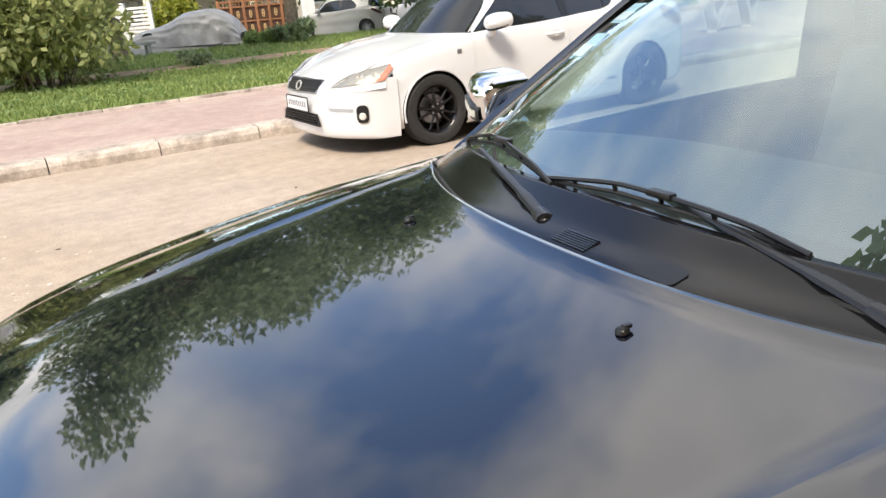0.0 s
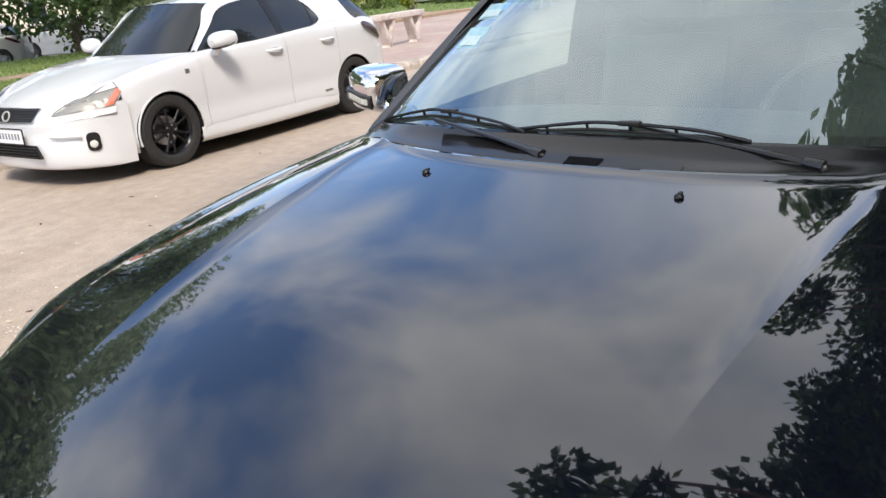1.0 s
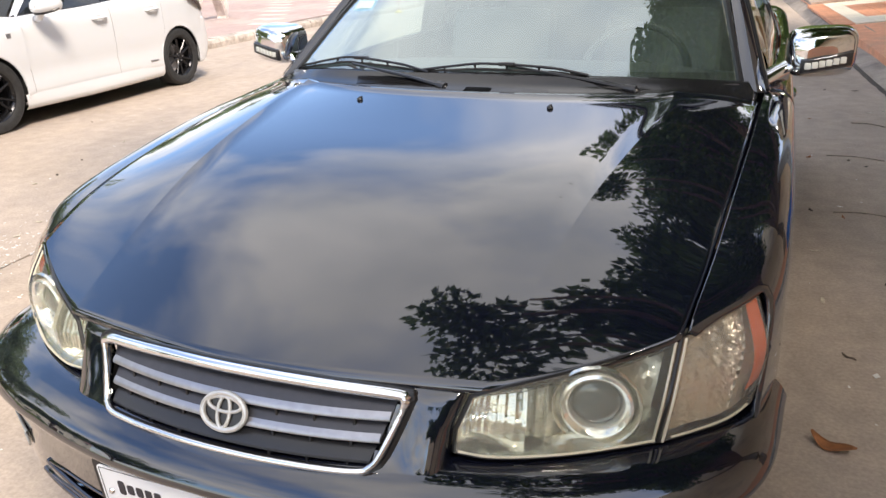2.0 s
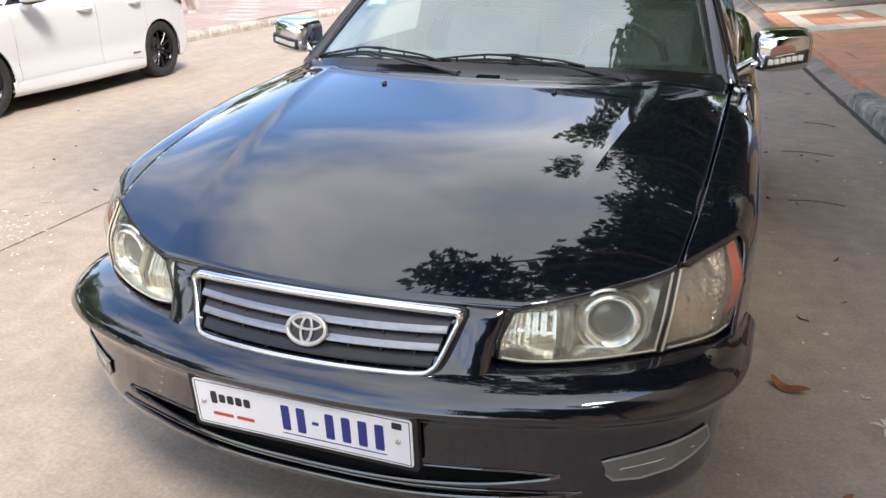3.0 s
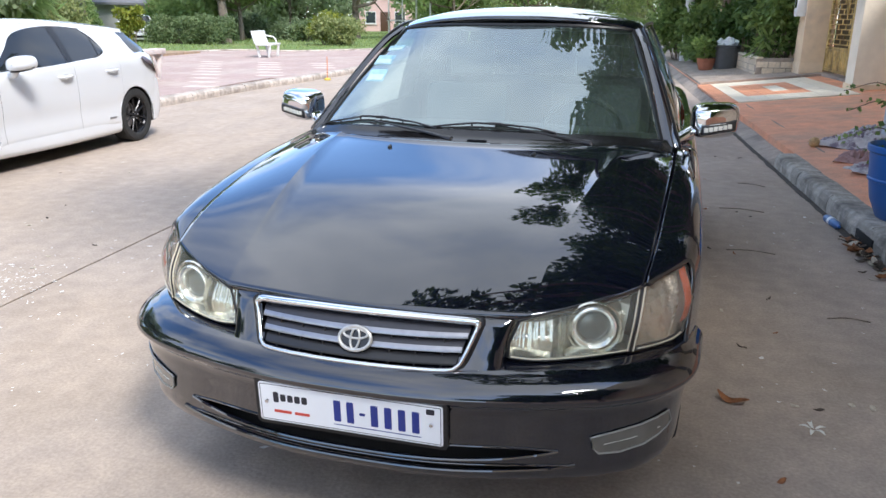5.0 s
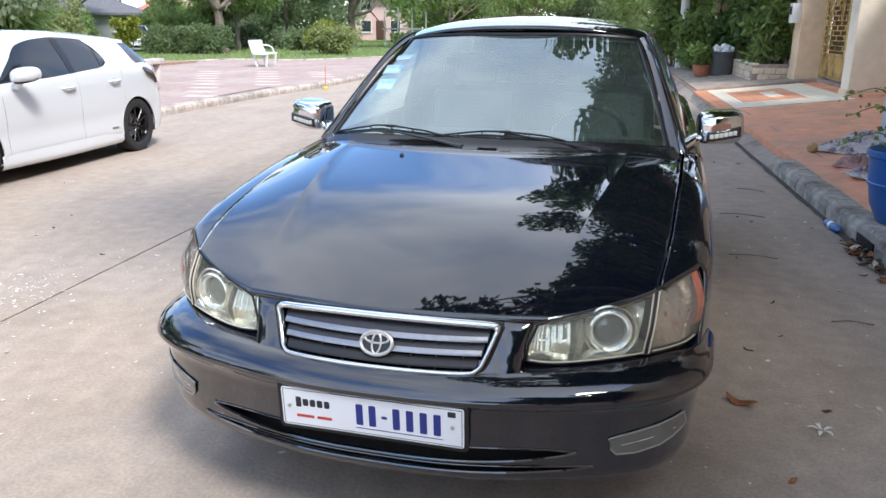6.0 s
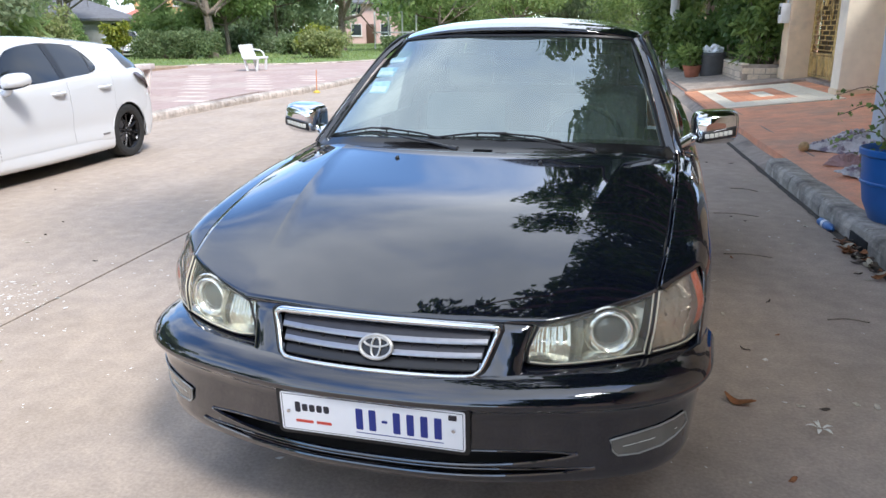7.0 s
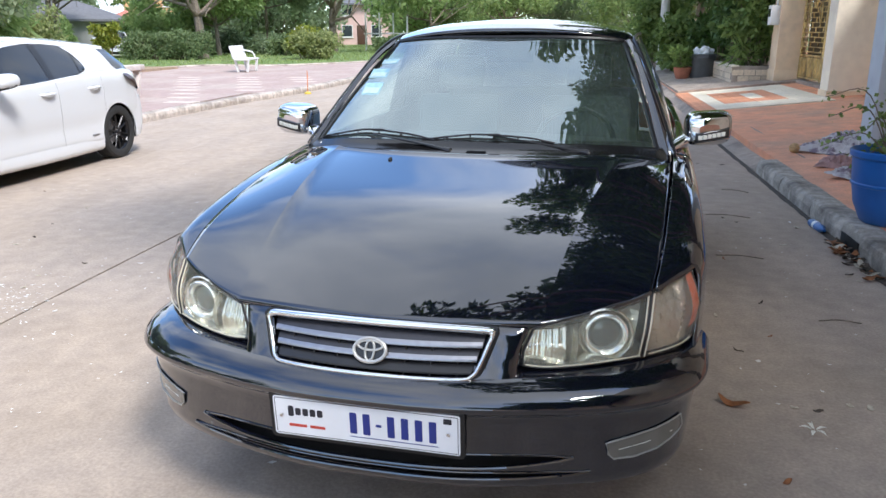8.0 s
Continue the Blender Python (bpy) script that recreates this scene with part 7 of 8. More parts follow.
# planter with shrubs, potted plants and bin
planter = thing("planter", "low cream brick planter against the wall", "planter", m=ENV)
part("planter_wall", join(box(3.86, 3.98, 16.55, 19.35, 0.2, 0.66, 0.01), box(3.98, 5.02, 16.55, 16.67, 0.2, 0.68, 0.01), box(3.98, 5.02, 19.23, 19.35, 0.2, 0.68, 0.01)), "cement", planter)
part("planter_cap", join(box(3.84, 4.0, 16.53, 19.37, 0.66, 0.70, 0.006)), "tile_white", planter)
part("planter_soil", box(3.98, 5.02, 16.67, 19.23, 0.2, 0.60), "soil", planter, smooth=False)
for row in range(3):
    for k in range(9):
        y0 = 16.56 + 0.311 * k + (0.15 if row % 2 else 0)
        part("brick", box(3.848, 3.862, y0, min(y0 + 0.295, 19.34), 0.25 + 0.135 * row, 0.372 + 0.135 * row, 0.003), "brick_cream", planter, smooth=False)
for k in range(4):
    part("brick", box(3.99 + 0.25 * k, 4.225 + 0.25 * k, 16.538, 16.552, 0.34, 0.46, 0.003), "brick_cream", planter, smooth=False)
    part("brick", box(3.87 + 0.25 * k, 4.105 + 0.25 * k, 16.538, 16.552, 0.475, 0.60, 0.003), "brick_cream", planter, smooth=False)
shrub("shrub", 4.45, 17.2, 0.60, 1.1, 1.5, 2.4, 301, 5200, 0.085, "leaf_garden", "tall leafy shrub filling the planter", n=26)
shrub("shrub", 4.40, 18.7, 0.60, 1.1, 1.5, 2.7, 302, 5200, 0.085, "leaf_deep", "tall dark shrub filling the planter", n=26)
shrub("lily_plant", 4.15, 16.95, 0.60, 0.5, 0.8, 0.6, 303, 220, 0.05, "leaf_garden", "strap-leaved plant at the planter's edge", "plant", 6, 5.0)
shrub("shrub", 4.4, 21.0, 0.30, 1.6, 2.6, 3.0, 304, 7000, 0.09, "leaf_deep", "tall dark garden shrub beside the sidewalk", n=30)
shrub("shrub", 3.5, 22.6, 0.28, 1.4, 1.8, 1.6, 305, 4000, 0.09, "leaf_garden", "bushy garden shrub behind the flower pot", n=20)
shrub("shrub", 3.1, 25.6, 0.25, 2.0, 3.0, 2.6, 306, 6000, 0.10, "leaf_garden", "tall garden shrub further along the wall", n=24)
shrub("climber", 4.75, 16.15, 2.0, 0.8, 1.2, 1.6, 307, 1500, 0.07, "leaf_garden", "leafy climber hanging over the gate pier", "plant", 12)


def pot(name, x, y, r0, r1, h, material, label, rim=0.02, z=None):
    root = thing(name, label, "pot", m=street(x, y, walk_z(x) if z is None else z))
    part("body", lathe(((0.001, 0.0), (r0 * 0.92, 0.0), (r0, 0.012), ((r0 + r1) / 2 * 1.06, h * 0.5), (r1, h - rim), (r1 + 0.006, h - 0.008), (r1 - 0.004, h), (r1 - 0.016, h - 0.006), (r1 - 0.02, h * 0.86)), 36), material, root)
    part("rim", lathe(((r1, h - rim - 0.01), (r1 + 0.014, h - rim), (r1 + 0.014, h - 0.004), (r1 + 0.002, h + 0.001)), 36), material, root)
    part("soil", lathe(((0.001, h * 0.88), (r1 - 0.02, h * 0.86)), 24), "soil", root)
    return root


pot("flower_pot", 3.12, 19.2, 0.16, 0.23, 0.30, "terracotta", "terracotta flower pot on the sidewalk", z=0.24)
shrub("pot_plant", 3.12, 19.2, 0.50, 0.6, 0.6, 0.50, 308, 900, 0.05, "leaf_garden", "green plant growing in a terracotta pot", "plant", 8, 2.6)
bin_root = thing("dustbin", "dark grey plastic dustbin full of rubbish", "bin", m=street(3.60, 19.2, 0.24) @ Matrix.Scale(1.12, 4))
part("body", lathe(((0.001, 0.0), (0.235, 0.0), (0.245, 0.02), (0.285, 0.52), (0.30, 0.545), (0.29, 0.56), (0.27, 0.545), (0.262, 0.44)), 36), "grey_plastic", bin_root)
part("band", lathe(((0.288, 0.47), (0.298, 0.48), (0.298, 0.50), (0.29, 0.51)), 36), "grey_plastic", bin_root)
rng = np.random.default_rng(9)
for k in range(6):
    g = bmesh.new()
    bmesh.ops.create_icosphere(g, subdivisions=3, radius=0.105)
    off = Vector(rng.uniform(-0.13, 0.13, 2).tolist() + [0.60])
    for v in g.verts:
        v.co = v.co * (1 + 0.75 * noise.noise(v.co * 14 + off * 20)) + off
    part("rubbish_bag", g, "bag", bin_root, "crumpled pale plastic bag")

# blue pot with its creeping plant
blue = thing("plant_pot", "large round blue plastic plant pot on the kerb", "pot", m=street(2.700, 3.88, 0.150))
part("body", lathe(((0.001, 0.0), (0.17, 0.0), (0.19, 0.015), (0.245, 0.14), (0.272, 0.30), (0.285, 0.455), (0.302, 0.47), (0.304, 0.505), (0.292, 0.512), (0.276, 0.49), (0.268, 0.42)), 48), "blue_plastic", blue)
part("soil", lathe(((0.001, 0.44), (0.268, 0.43)), 24), "soil", blue)
part("ridge", lathe(((0.266, 0.265), (0.277, 0.27), (0.278, 0.285), (0.270, 0.292)), 48), "blue_plastic", blue)
creeper = thing("creeper", "thin creeping plant with small round leaves", "plant", m=street(2.700, 3.88, 0.585))
rng = np.random.default_rng(77)
stems, leaves, count = [], [], 0
for k in range(11):
    a = rng.uniform(2.0, 4.6) if k < 7 else rng.uniform(0, 6.28)
    out, up = rng.uniform(0.25, 0.62), rng.uniform(-0.1, 0.45)
    pts = spline([(0.05 * math.cos(a), 0.05 * math.sin(a), 0.0), (out * 0.5 * math.cos(a), out * 0.5 * math.sin(a), up * 0.8 + 0.12), (out * math.cos(a + 0.2), out * math.sin(a + 0.2), up)], 12)
    stems.append(tube(pts, list(np.linspace(0.006, 0.0025, 12)), 5))
    v, c = leaf_cloud(pts[3:], [0.035] * 9, 26, 0.034, rng, 0.1, 1.0, 1.1)
    leaves.append(v)
    count += c
part("stems", join(*stems), "bark", creeper)
cloud_mesh("leaves", np.vstack(leaves), count, "leaf_garden", creeper)

# pale post with a keypad box
post = thing("post", "pale grey square concrete post with a small panel", "post", m=street(3.62, 6.75, 0.2))
part("shaft", box(-0.17, 0.17, -0.17, 0.17, 0.0, 3.4, 0.012), "post_grey", post)
part("panel", box(-0.07, 0.11, -0.182, -0.168, 1.22, 1.52, 0.006), "white_render", post)
for r in range(4):
    part("panel_button", box(-0.03, 0.07, -0.190, -0.181, 1.26 + 0.06 * r, 1.30 + 0.06 * r, 0.003), "grey_plastic", post)
far_post = thing("lamp_post", "white painted street post among the shrubs", "post", m=street(3.05, 24.0, 0.22))
part("shaft", tube([(0, 0, 0), (0, 0, 4.6)], [0.14, 0.12], 12), "white_render", far_post)
part("base", box(-0.16, 0.16, -0.16, 0.16, 0.0, 0.5, 0.02), "white_render", far_post)


def crumpled(name, x, y, w, d, h, seed, material, label, category):
    """A heap of cloth: a folded sheet that sinks to the ground at its rim."""
    n = 70
    rows = []
    for i in range(n):
        row = []
        for j in range(n):
            u, v = 2 * i / (n - 1) - 1, 2 * j / (n - 1) - 1
            p = Vector((u * 2.2 + seed, v * 2.2, seed * 0.7))
            fold = (0.5 - abs(noise.noise(p * 1.1))) * 0.9 + (0.35 - abs(noise.noise(p * 2.6))) * 0.8 + (0.3 - abs(noise.noise(p * 5.5))) * 0.35
            edge = max(0.0, 1 - max(abs(u), abs(v)) ** 2.2)
            wob = 0.12 * noise.noise(p * 1.7 + Vector((9, 0, 0)))
            row.append((u * w / 2 * (1 + wob), v * d / 2 * (1 + wob), 0.006 + h * max(0.0, 0.1 + fold) * edge))
        rows.append(row)
    ob = part(name, grid(rows, True), material)
    ob.matrix_world = street(x, y, walk_z(x) + 0.004, seed * 30) @ pose(0, 0, 0, 0, -5.7, 0)
    return tagged(thick(ob, 0.006), label, category)


crumpled("rag", 3.36, 6.84, 0.62, 1.0, 0.17, 1.3, "cloth", "heap of crumpled grey patterned cloth on the tiles", "cloth")
crumpled("rag", 3.04, 6.06, 0.32, 0.42, 0.11, 2.1, "cloth_pink", "crumpled dull pink rag beside the cloth heap", "cloth")
crumpled("rag", 3.58, 7.30, 0.5, 0.6, 0.17, 3.4, "cloth_pale", "crumpled grey cloth at the foot of the post", "cloth")
ball = bmesh.new()
bmesh.ops.create_icosphere(ball, subdivisions=3, radius=0.055)
for v in ball.verts:
    v.co *= 1 + 0.10 * noise.noise(v.co * 25)
nut = part("coconut", ball, "straw")
nut.matrix_world = street(2.84, 6.98, walk_z(2.84) + 0.050)
tagged(nut, "small round brown coconut husk on the tiles", "coconut")
crumpled("rag", 3.02, 5.50, 0.36, 0.46, 0.11, 4.2, "cloth_pale", "small heap of crumpled pale cloth beside the pot", "cloth")

# litter on the road
bottle = thing("bottle", "crushed blue plastic bottle lying at the kerb", "bottle", m=street(2.335, 4.20, 0.030, 4) @ pose(0, 0, 0, 90, 0, 0))
part("body", lathe(((0.001, -0.13), (0.028, -0.128), (0.032, -0.10), (0.028, -0.05), (0.032, 0.0), (0.027, 0.04), (0.031, 0.075), (0.012, 0.115), (0.012, 0.135), (0.001, 0.136)), 18), "bottle_blue", bottle)
part("label_band", lathe(((0.033, -0.045), (0.0335, -0.02), (0.033, 0.0)), 18), "bag", bottle)


def fallen_leaf(x, y, rz, length, width, material, label, curl=0.25, z=0.004):
    rows = []
    for i in range(9):
        u = i / 8
        w = width * math.sin(math.pi * min(1, u * 0.92 + 0.04)) ** 0.8
        rows.append([(w * v, (u - 0.5) * length, curl * length * (u - 0.5) ** 2 + 0.25 * w * abs(v) + 0.05 * length * math.sin(7 * u)) for v in (-1, -0.5, 0, 0.5, 1)])
    ob = part("fallen_leaf", grid(rows), material)
    ob.matrix_world = street(x, y, z, rz)
    return tagged(thick(ob, 0.0015), label, "leaf", "fallen leaves on the road")


fallen_leaf(1.19, 1.17, 62, 0.125, 0.026, "leaf_dry", "curled rust-brown dry leaf on the concrete", 0.9, 0.004)
flower = thing("flower", "fallen white flower with narrow petals on the concrete", "flower", m=street(1.45, 1.00, 0.006, 20) @ Matrix.Scale(0.72, 4))
for k in range(5):
    a = 2 * math.pi * k / 5 + 0.2 * (k % 2)
    rows = [[((0.012 + 0.010 * u) * math.cos(a) + 0.05 * u * math.cos(a) - w * math.sin(a), (0.012 + 0.010 * u) * math.sin(a) + 0.05 * u * math.sin(a) + w * math.cos(a), 0.004 + 0.012 * math.sin(3 * u)) for w in (-0.011 * math.sin(math.pi * (0.1 + 0.85 * u)), 0, 0.011 * math.sin(math.pi * (0.1 + 0.85 * u)))] for u in np.linspace(0, 1, 6)]
    part("petal", grid(rows), "petal", flower)
part("stalk", tube(spline([(0, 0, 0.006), (0.02, 0.05, 0.016), (0.035, 0.075, 0.006)], 8), 0.0022, 6), "petal", flower)
rng = np.random.default_rng(123)
for k in range(46):
    x, y = rng.uniform(0.9, 2.32), rng.uniform(0.6, 9.5)
    if x < 1.25 and y < 5.2:
        x = rng.uniform(1.35, 2.3)
    fallen_leaf(x, y, rng.uniform(0, 360), rng.uniform(0.025, 0.07), rng.uniform(0.006, 0.014), rng.choice(["leaf_dry", "leaf_pale", "leaf_pale", "leaf_dark"]), "small withered leaf scrap on the concrete", 0.3, 0.003)
for k in range(34):
    fallen_leaf(rng.uniform(2.27, 2.37), rng.uniform(2.92, 3.75), rng.uniform(0, 360), rng.uniform(0.06, 0.13), rng.uniform(0.014, 0.028), rng.choice(["leaf_dry", "leaf_dark", "leaf_pale", "leaf_dry"]), "dry brown leaf heaped against the kerb", 0.5, rng.uniform(0.004, 0.05))
for k in range(40):
    fallen_leaf(rng.uniform(-4.6, -1.2), rng.uniform(-0.5, 8.0), rng.uniform(0, 360), rng.uniform(0.02, 0.05), rng.uniform(0.006, 0.012), rng.choice(["leaf_pale", "leaf_pale", "leaf_dark"]), "small pale leaf scrap on the road", 0.3, 0.005)
for k, (x, y, rz, ln) in enumerate(((1.75, 4.55, 75, 0.34), (1.62, 3.35, 80, 0.30), (2.0, 5.6, 60, 0.25), (1.9, 2.2, 85, 0.2))):
    tw = part("twig", tube(spline([(0, -ln / 2, 0.004), (0.012, 0, 0.010), (-0.008, ln / 2, 0.004)], 8), [0.0032] * 8, 6), "bark")
    tw.matrix_world = street(x, y, 0.002, rz)
    tagged(tw, "thin dry twig on the concrete", "twig", "twigs on the road")

# dirt washed along the foot of the kerb
rng = np.random.default_rng(55)
rows = []
for yy in np.arange(-4.0, 9.6, 0.08):
    w = 0.030 + 0.035 * abs(noise.noise((yy * 1.7, 0.3, 0.0))) + 0.012 * rng.random()
    rows.append([(2.384 - w, yy, 0.0035), (2.384 - 0.4 * w, yy, 0.006), (2.384, yy, 0.012)])
gutter = part("gutter_dirt", grid(rows, True), "gutter")
gutter.matrix_world = ENV
tagged(gutter, "dark wet dirt along the foot of the kerb", kind="structure")
drain = part("drain_mouth", join(box(2.372, 2.384, 3.46, 3.80, 0.004, 0.098, 0.004)), "void")
drain.matrix_world = ENV
tagged(drain, "dark drain opening in the kerb", kind="structure")
# flakes of lime and blossom strewn over the concrete
n = 620
px = np.concatenate([rng.normal(-2.6, 0.8, 260), rng.normal(-2.62, 0.16, 200), rng.uniform(0.9, 2.2, 70), rng.uniform(-4.5, 1.0, 90)])
py = np.concatenate([rng.normal(0.9, 1.0, 260), rng.normal(1.68, 0.22, 200), rng.uniform(0.4, 5.0, 70), rng.uniform(-1.0, 7.0, 90)])
a, r = rng.uniform(0, 6.28, n), rng.uniform(0.003, 0.013, n) * np.where(rng.random(n) < 0.15, 1.8, 1.0)
verts, quads = [], []
for k in range(n):
    for c in range(4):
        w = a[k] + c * math.pi / 2
        q = r[k] * (1.0 if c % 2 else 0.55)
        verts.append((px[k] + q * math.cos(w), py[k] + q * math.sin(w), 0.0045 + 0.003 * (c == 1)))
    quads.append((4 * k, 4 * k + 1, 4 * k + 2, 4 * k + 3))
flakes = part("flakes", (verts, quads), "flake", smooth=False)
flakes.matrix_world = ENV
tagged(flakes, "pale flakes and petals strewn over the concrete", "litter", kind="stuff")

# ---- plaza, park and the houses beyond ----
def concrete_barrier(x, y, rz, length):
    root = thing("barrier", "white-painted concrete plaza barrier on slanted legs, paint worn", "barrier", m=street(x, y, 0.125, rz))
    part("beam", box(-0.13, 0.13, -length / 2, length / 2, 0.55, 0.66, 0.012), "barrier_white", root)
    for k in (-1, 1):
        for d in (-0.22, 0.22):
            yy = k * length * 0.31
            b = [(sx * 0.10, yy + (d if t else -d * 0.1) + sy * 0.045, 0.56 if t else 0.0) for t in (0, 1) for sx, sy in ((-1, -1), (1, -1), (1, 1), (-1, 1))]
            part("leg", (b, [(0, 3, 2, 1), (4, 5, 6, 7)] + [(i, (i + 1) % 4, 4 + (i + 1) % 4, 4 + i) for i in range(4)]), "barrier_white", root, smooth=False)
    return root


concrete_barrier(-9.05, 13.25, 4, 1.75)


def park_bench(x, y, rz):
    root = thing("bench", "white cast concrete park bench with a curved back", "bench", m=street(x, y, 0.128, rz))
    part("seat", box(-0.02, 0.46, -0.75, 0.75, 0.40, 0.46, 0.015), "white_render", root)
    part("backrest", moved(box(-0.03, 0.03, -0.75, 0.75, 0.0, 0.44, 0.015), pose(-0.03, 0, 0.46, 0, -14, 0)), "white_render", root)
    for yy in (-0.55, 0.55):
        part("front_leg", moved(box(-0.035, 0.035, -0.05, 0.05, 0, 0.41, 0.01), pose(0.38, yy, 0, 0, 6, 0)), "white_render", root)
        part("back_leg", moved(box(-0.035, 0.035, -0.05, 0.05, 0, 0.62, 0.01), pose(0.06, yy, 0, 0, -12, 0)), "white_render", root)
        part("arm", tube(spline([(-0.08, yy, 0.72), (0.10, yy, 0.70), (0.26, yy, 0.66), (0.34, yy, 0.56), (0.36, yy, 0.44)], 12), 0.026, 8), "white_render", root)
    return root


park_bench(-11.25, 24.1, 8)
marker = thing("marker", "thin orange marker stick in a yellow foot at the kerb", "marker", m=street(-5.98, 16.2, 0.01))
part("stick", tube([(0, 0, 0.05), (0.01, 0, 0.55)], 0.010, 8), "marker_orange", marker)
part("foot", lathe(((0.085, 0.0), (0.08, 0.03), (0.04, 0.055), (0.001, 0.06)), 16), "marker_yellow", marker)

# hedges and bushes
shrub("hedge", -19.7, 34.2, 0.14, 4.6, 1.6, 1.35, 401, 20000, 0.07, "leaf_hedge", "clipped dense green hedge in the park", "hedge", 90, 1.4)
shrub("bush", -12.55, 35.3, 0.16, 2.9, 1.7, 1.35, 402, 6000, 0.085, "leaf_bush", "round bush with yellow-green young leaves and brown stems", n=30)
shrub("bush", -13.0, 35.6, 0.16, 1.9, 1.3, 1.65, 419, 2600, 0.09, "leaf_yellow", "round bush with yellow young leaves", n=14)
shrub("bush", -15.9, 40.3, 0.16, 1.6, 1.4, 1.1, 403, 2600, 0.09, "leaf_hedge", "round dark green bush in the park", n=18)
shrub("bush", -17.6, 43.5, 0.16, 3.4, 2.0, 1.3, 404, 4600, 0.11, "leaf_mid", "low green bushes under the park trees", n=22)
shrub("bush", -22.2, 45.0, 0.16, 4.0, 2.0, 1.5, 420, 4600, 0.12, "leaf_mid", "low leafy bushes in the shade of the park trees", n=22)
shrub("bush", -10.9, 47.0, 0.16, 3.4, 2.0, 1.0, 405, 4000, 0.10, "leaf_hedge", "low dark hedge under the park trees", n=24)
shrub("bush", -18.05, 26.7, 0.14, 0.75, 0.75, 1.75, 406, 2600, 0.075, "leaf_yellow", "slender bush with yellow-green leaves", n=16)
for k, (x, y, h) in enumerate(((-24.7, 31.8, 1.95), (-23.85, 32.4, 2.15))):
    cone = thing("cypress", "light green cone-shaped garden cypress", "shrub", "cypresses by the houses", street(x, y, 0.14))
    rng = np.random.default_rng(440 + k)
    part("stem", tube([(0, 0, -0.05), (0.02, 0, h * 0.9)], [0.05, 0.012], 7), "bark", cone)
    up = np.linspace(0.08, 0.95, 40)
    turn_by = rng.uniform(0, 6.3, 40)
    wide_by = 0.48 * (1 - up) ** 0.7
    v, n = leaf_cloud(np.column_stack([wide_by * np.cos(turn_by), wide_by * np.sin(turn_by), h * up]), list(0.10 + 0.20 * (1 - up)), 4200, 0.06, rng, 0.0, 1.1, 1.6)
    cloud_mesh("leaves", v, n, "leaf_fresh", cone)
shrub("bush", -21.5, 26.7, 0.14, 2.0, 2.0, 2.5, 407, 7000, 0.09, "leaf_bush", "tall light green bush with fine leaves", n=24)
shrub("palm_bush", -19.3, 21.6, 0.14, 2.4, 2.4, 2.6, 408, 1500, 0.13, "leaf_fresh", "broad bush with long arching palm leaves", n=16, long=6.0)
shrub("bush", -29.5, 30.0, 0.14, 2.4, 2.4, 2.6, 409, 3600, 0.12, "leaf_mid", "tall green bush beside the houses", n=16)
shrub("bush", -6.2, 62.0, 0.14, 5.0, 3.0, 2.4, 410, 5000, 0.17, "leaf_fresh", "light green bushes at the end of the road", n=22)
shrub("bush", 0.5, 70.0, 0.05, 9.0, 3.0, 2.8, 411, 7000, 0.20, "leaf_mid", "green bushes closing the end of the road", n=30)
shrub("bush", -14.1, 1.75, 0.15, 2.3, 2.1, 2.3, 412, 12000, 0.075, "leaf_bush", "large untidy bush with broad leaves and brown tips", n=26)
shrub("bush", -14.6, -0.6, 0.15, 2.4, 2.4, 2.6, 413, 12000, 0.075, "leaf_bush", "large untidy bush with broad green leaves", n=24)
shrub("bush", -20.5, 8.85, 0.15, 1.3, 1.2, 0.55, 414, 2600, 0.085, "leaf_mid", "leafy bush at the foot of a tree", n=16)
shrub("bush", -21.2, 8.0, 0.15, 0.9, 0.9, 0.32, 415, 1400, 0.08, "leaf_fresh", "low weedy bush on the lawn", n=12)
shrub("bush", -19.8, 15.2, 0.15, 2.2, 3.0, 2.6, 416, 8000, 0.10, "leaf_mid", "tall dense bush beside the service road", n=26)
shrub("bush", -20.6, 18.2, 0.15, 3.0, 3.4, 3.2, 417, 8000, 0.11, "leaf_deep", "tall dense dark bush beside the service road", n=26)
shrub("bush", -36.8, 9.4, low_ground(-36, 9), 1.4, 2.2, 2.0, 418, 2600, 0.11, "leaf_yellow", "yellow-green garden bush over a fence", n=14)
for k, (x, y) in enumerate(((-12.9, -3.4), (-11.2, 9.6), (-15.4, 4.6))):
    shrub("weed", x, y, 0.15, 0.8, 0.8, 0.35, 430 + k, 500, 0.06, "leaf_mid", "patch of broad-leaved weeds in the lawn", "weed", 8)
rng = np.random.default_rng(31)
v, n = leaf_cloud(np.column_stack([rng.uniform(-14.8, -10.3, 260), rng.uniform(-6, 11, 260), np.full(260, 0.19)]), [0.22] * 260, 11000, 0.05, rng, 0.0, 0.25, 1.2)
weeds = cloud_mesh("weeds", v, n, "leaf_fresh")
weeds.matrix_world = ENV
tagged(weeds, "broad-leaved weeds spread through the lawn", "weeds", kind="stuff")

# parked cars on the service road
hatchback("parked_car", "silver_paint", "silver-beige sport utility car with silver alloy wheels on the service road", street(-31.65, 13.1, low_ground(-30, 13.5), -42) @ Matrix.Diagonal((1.0, 1.02, 1.12, 1)), "rim_silver", "cars on the service road")
hatchback("parked_car", "white_paint", "white sport utility car parked behind the silver one", street(-33.8, 18.4, low_ground(-31.6, 18), -44) @ Matrix.Diagonal((1.06, 1.08, 1.25, 1)), "rim_silver", "cars on the service road")
hatchback("parked_car", "silver_paint", "silver car parked behind the hedge", street(-23.4, 35.6, 0.132, 33), "rim_silver", "cars on the service road")

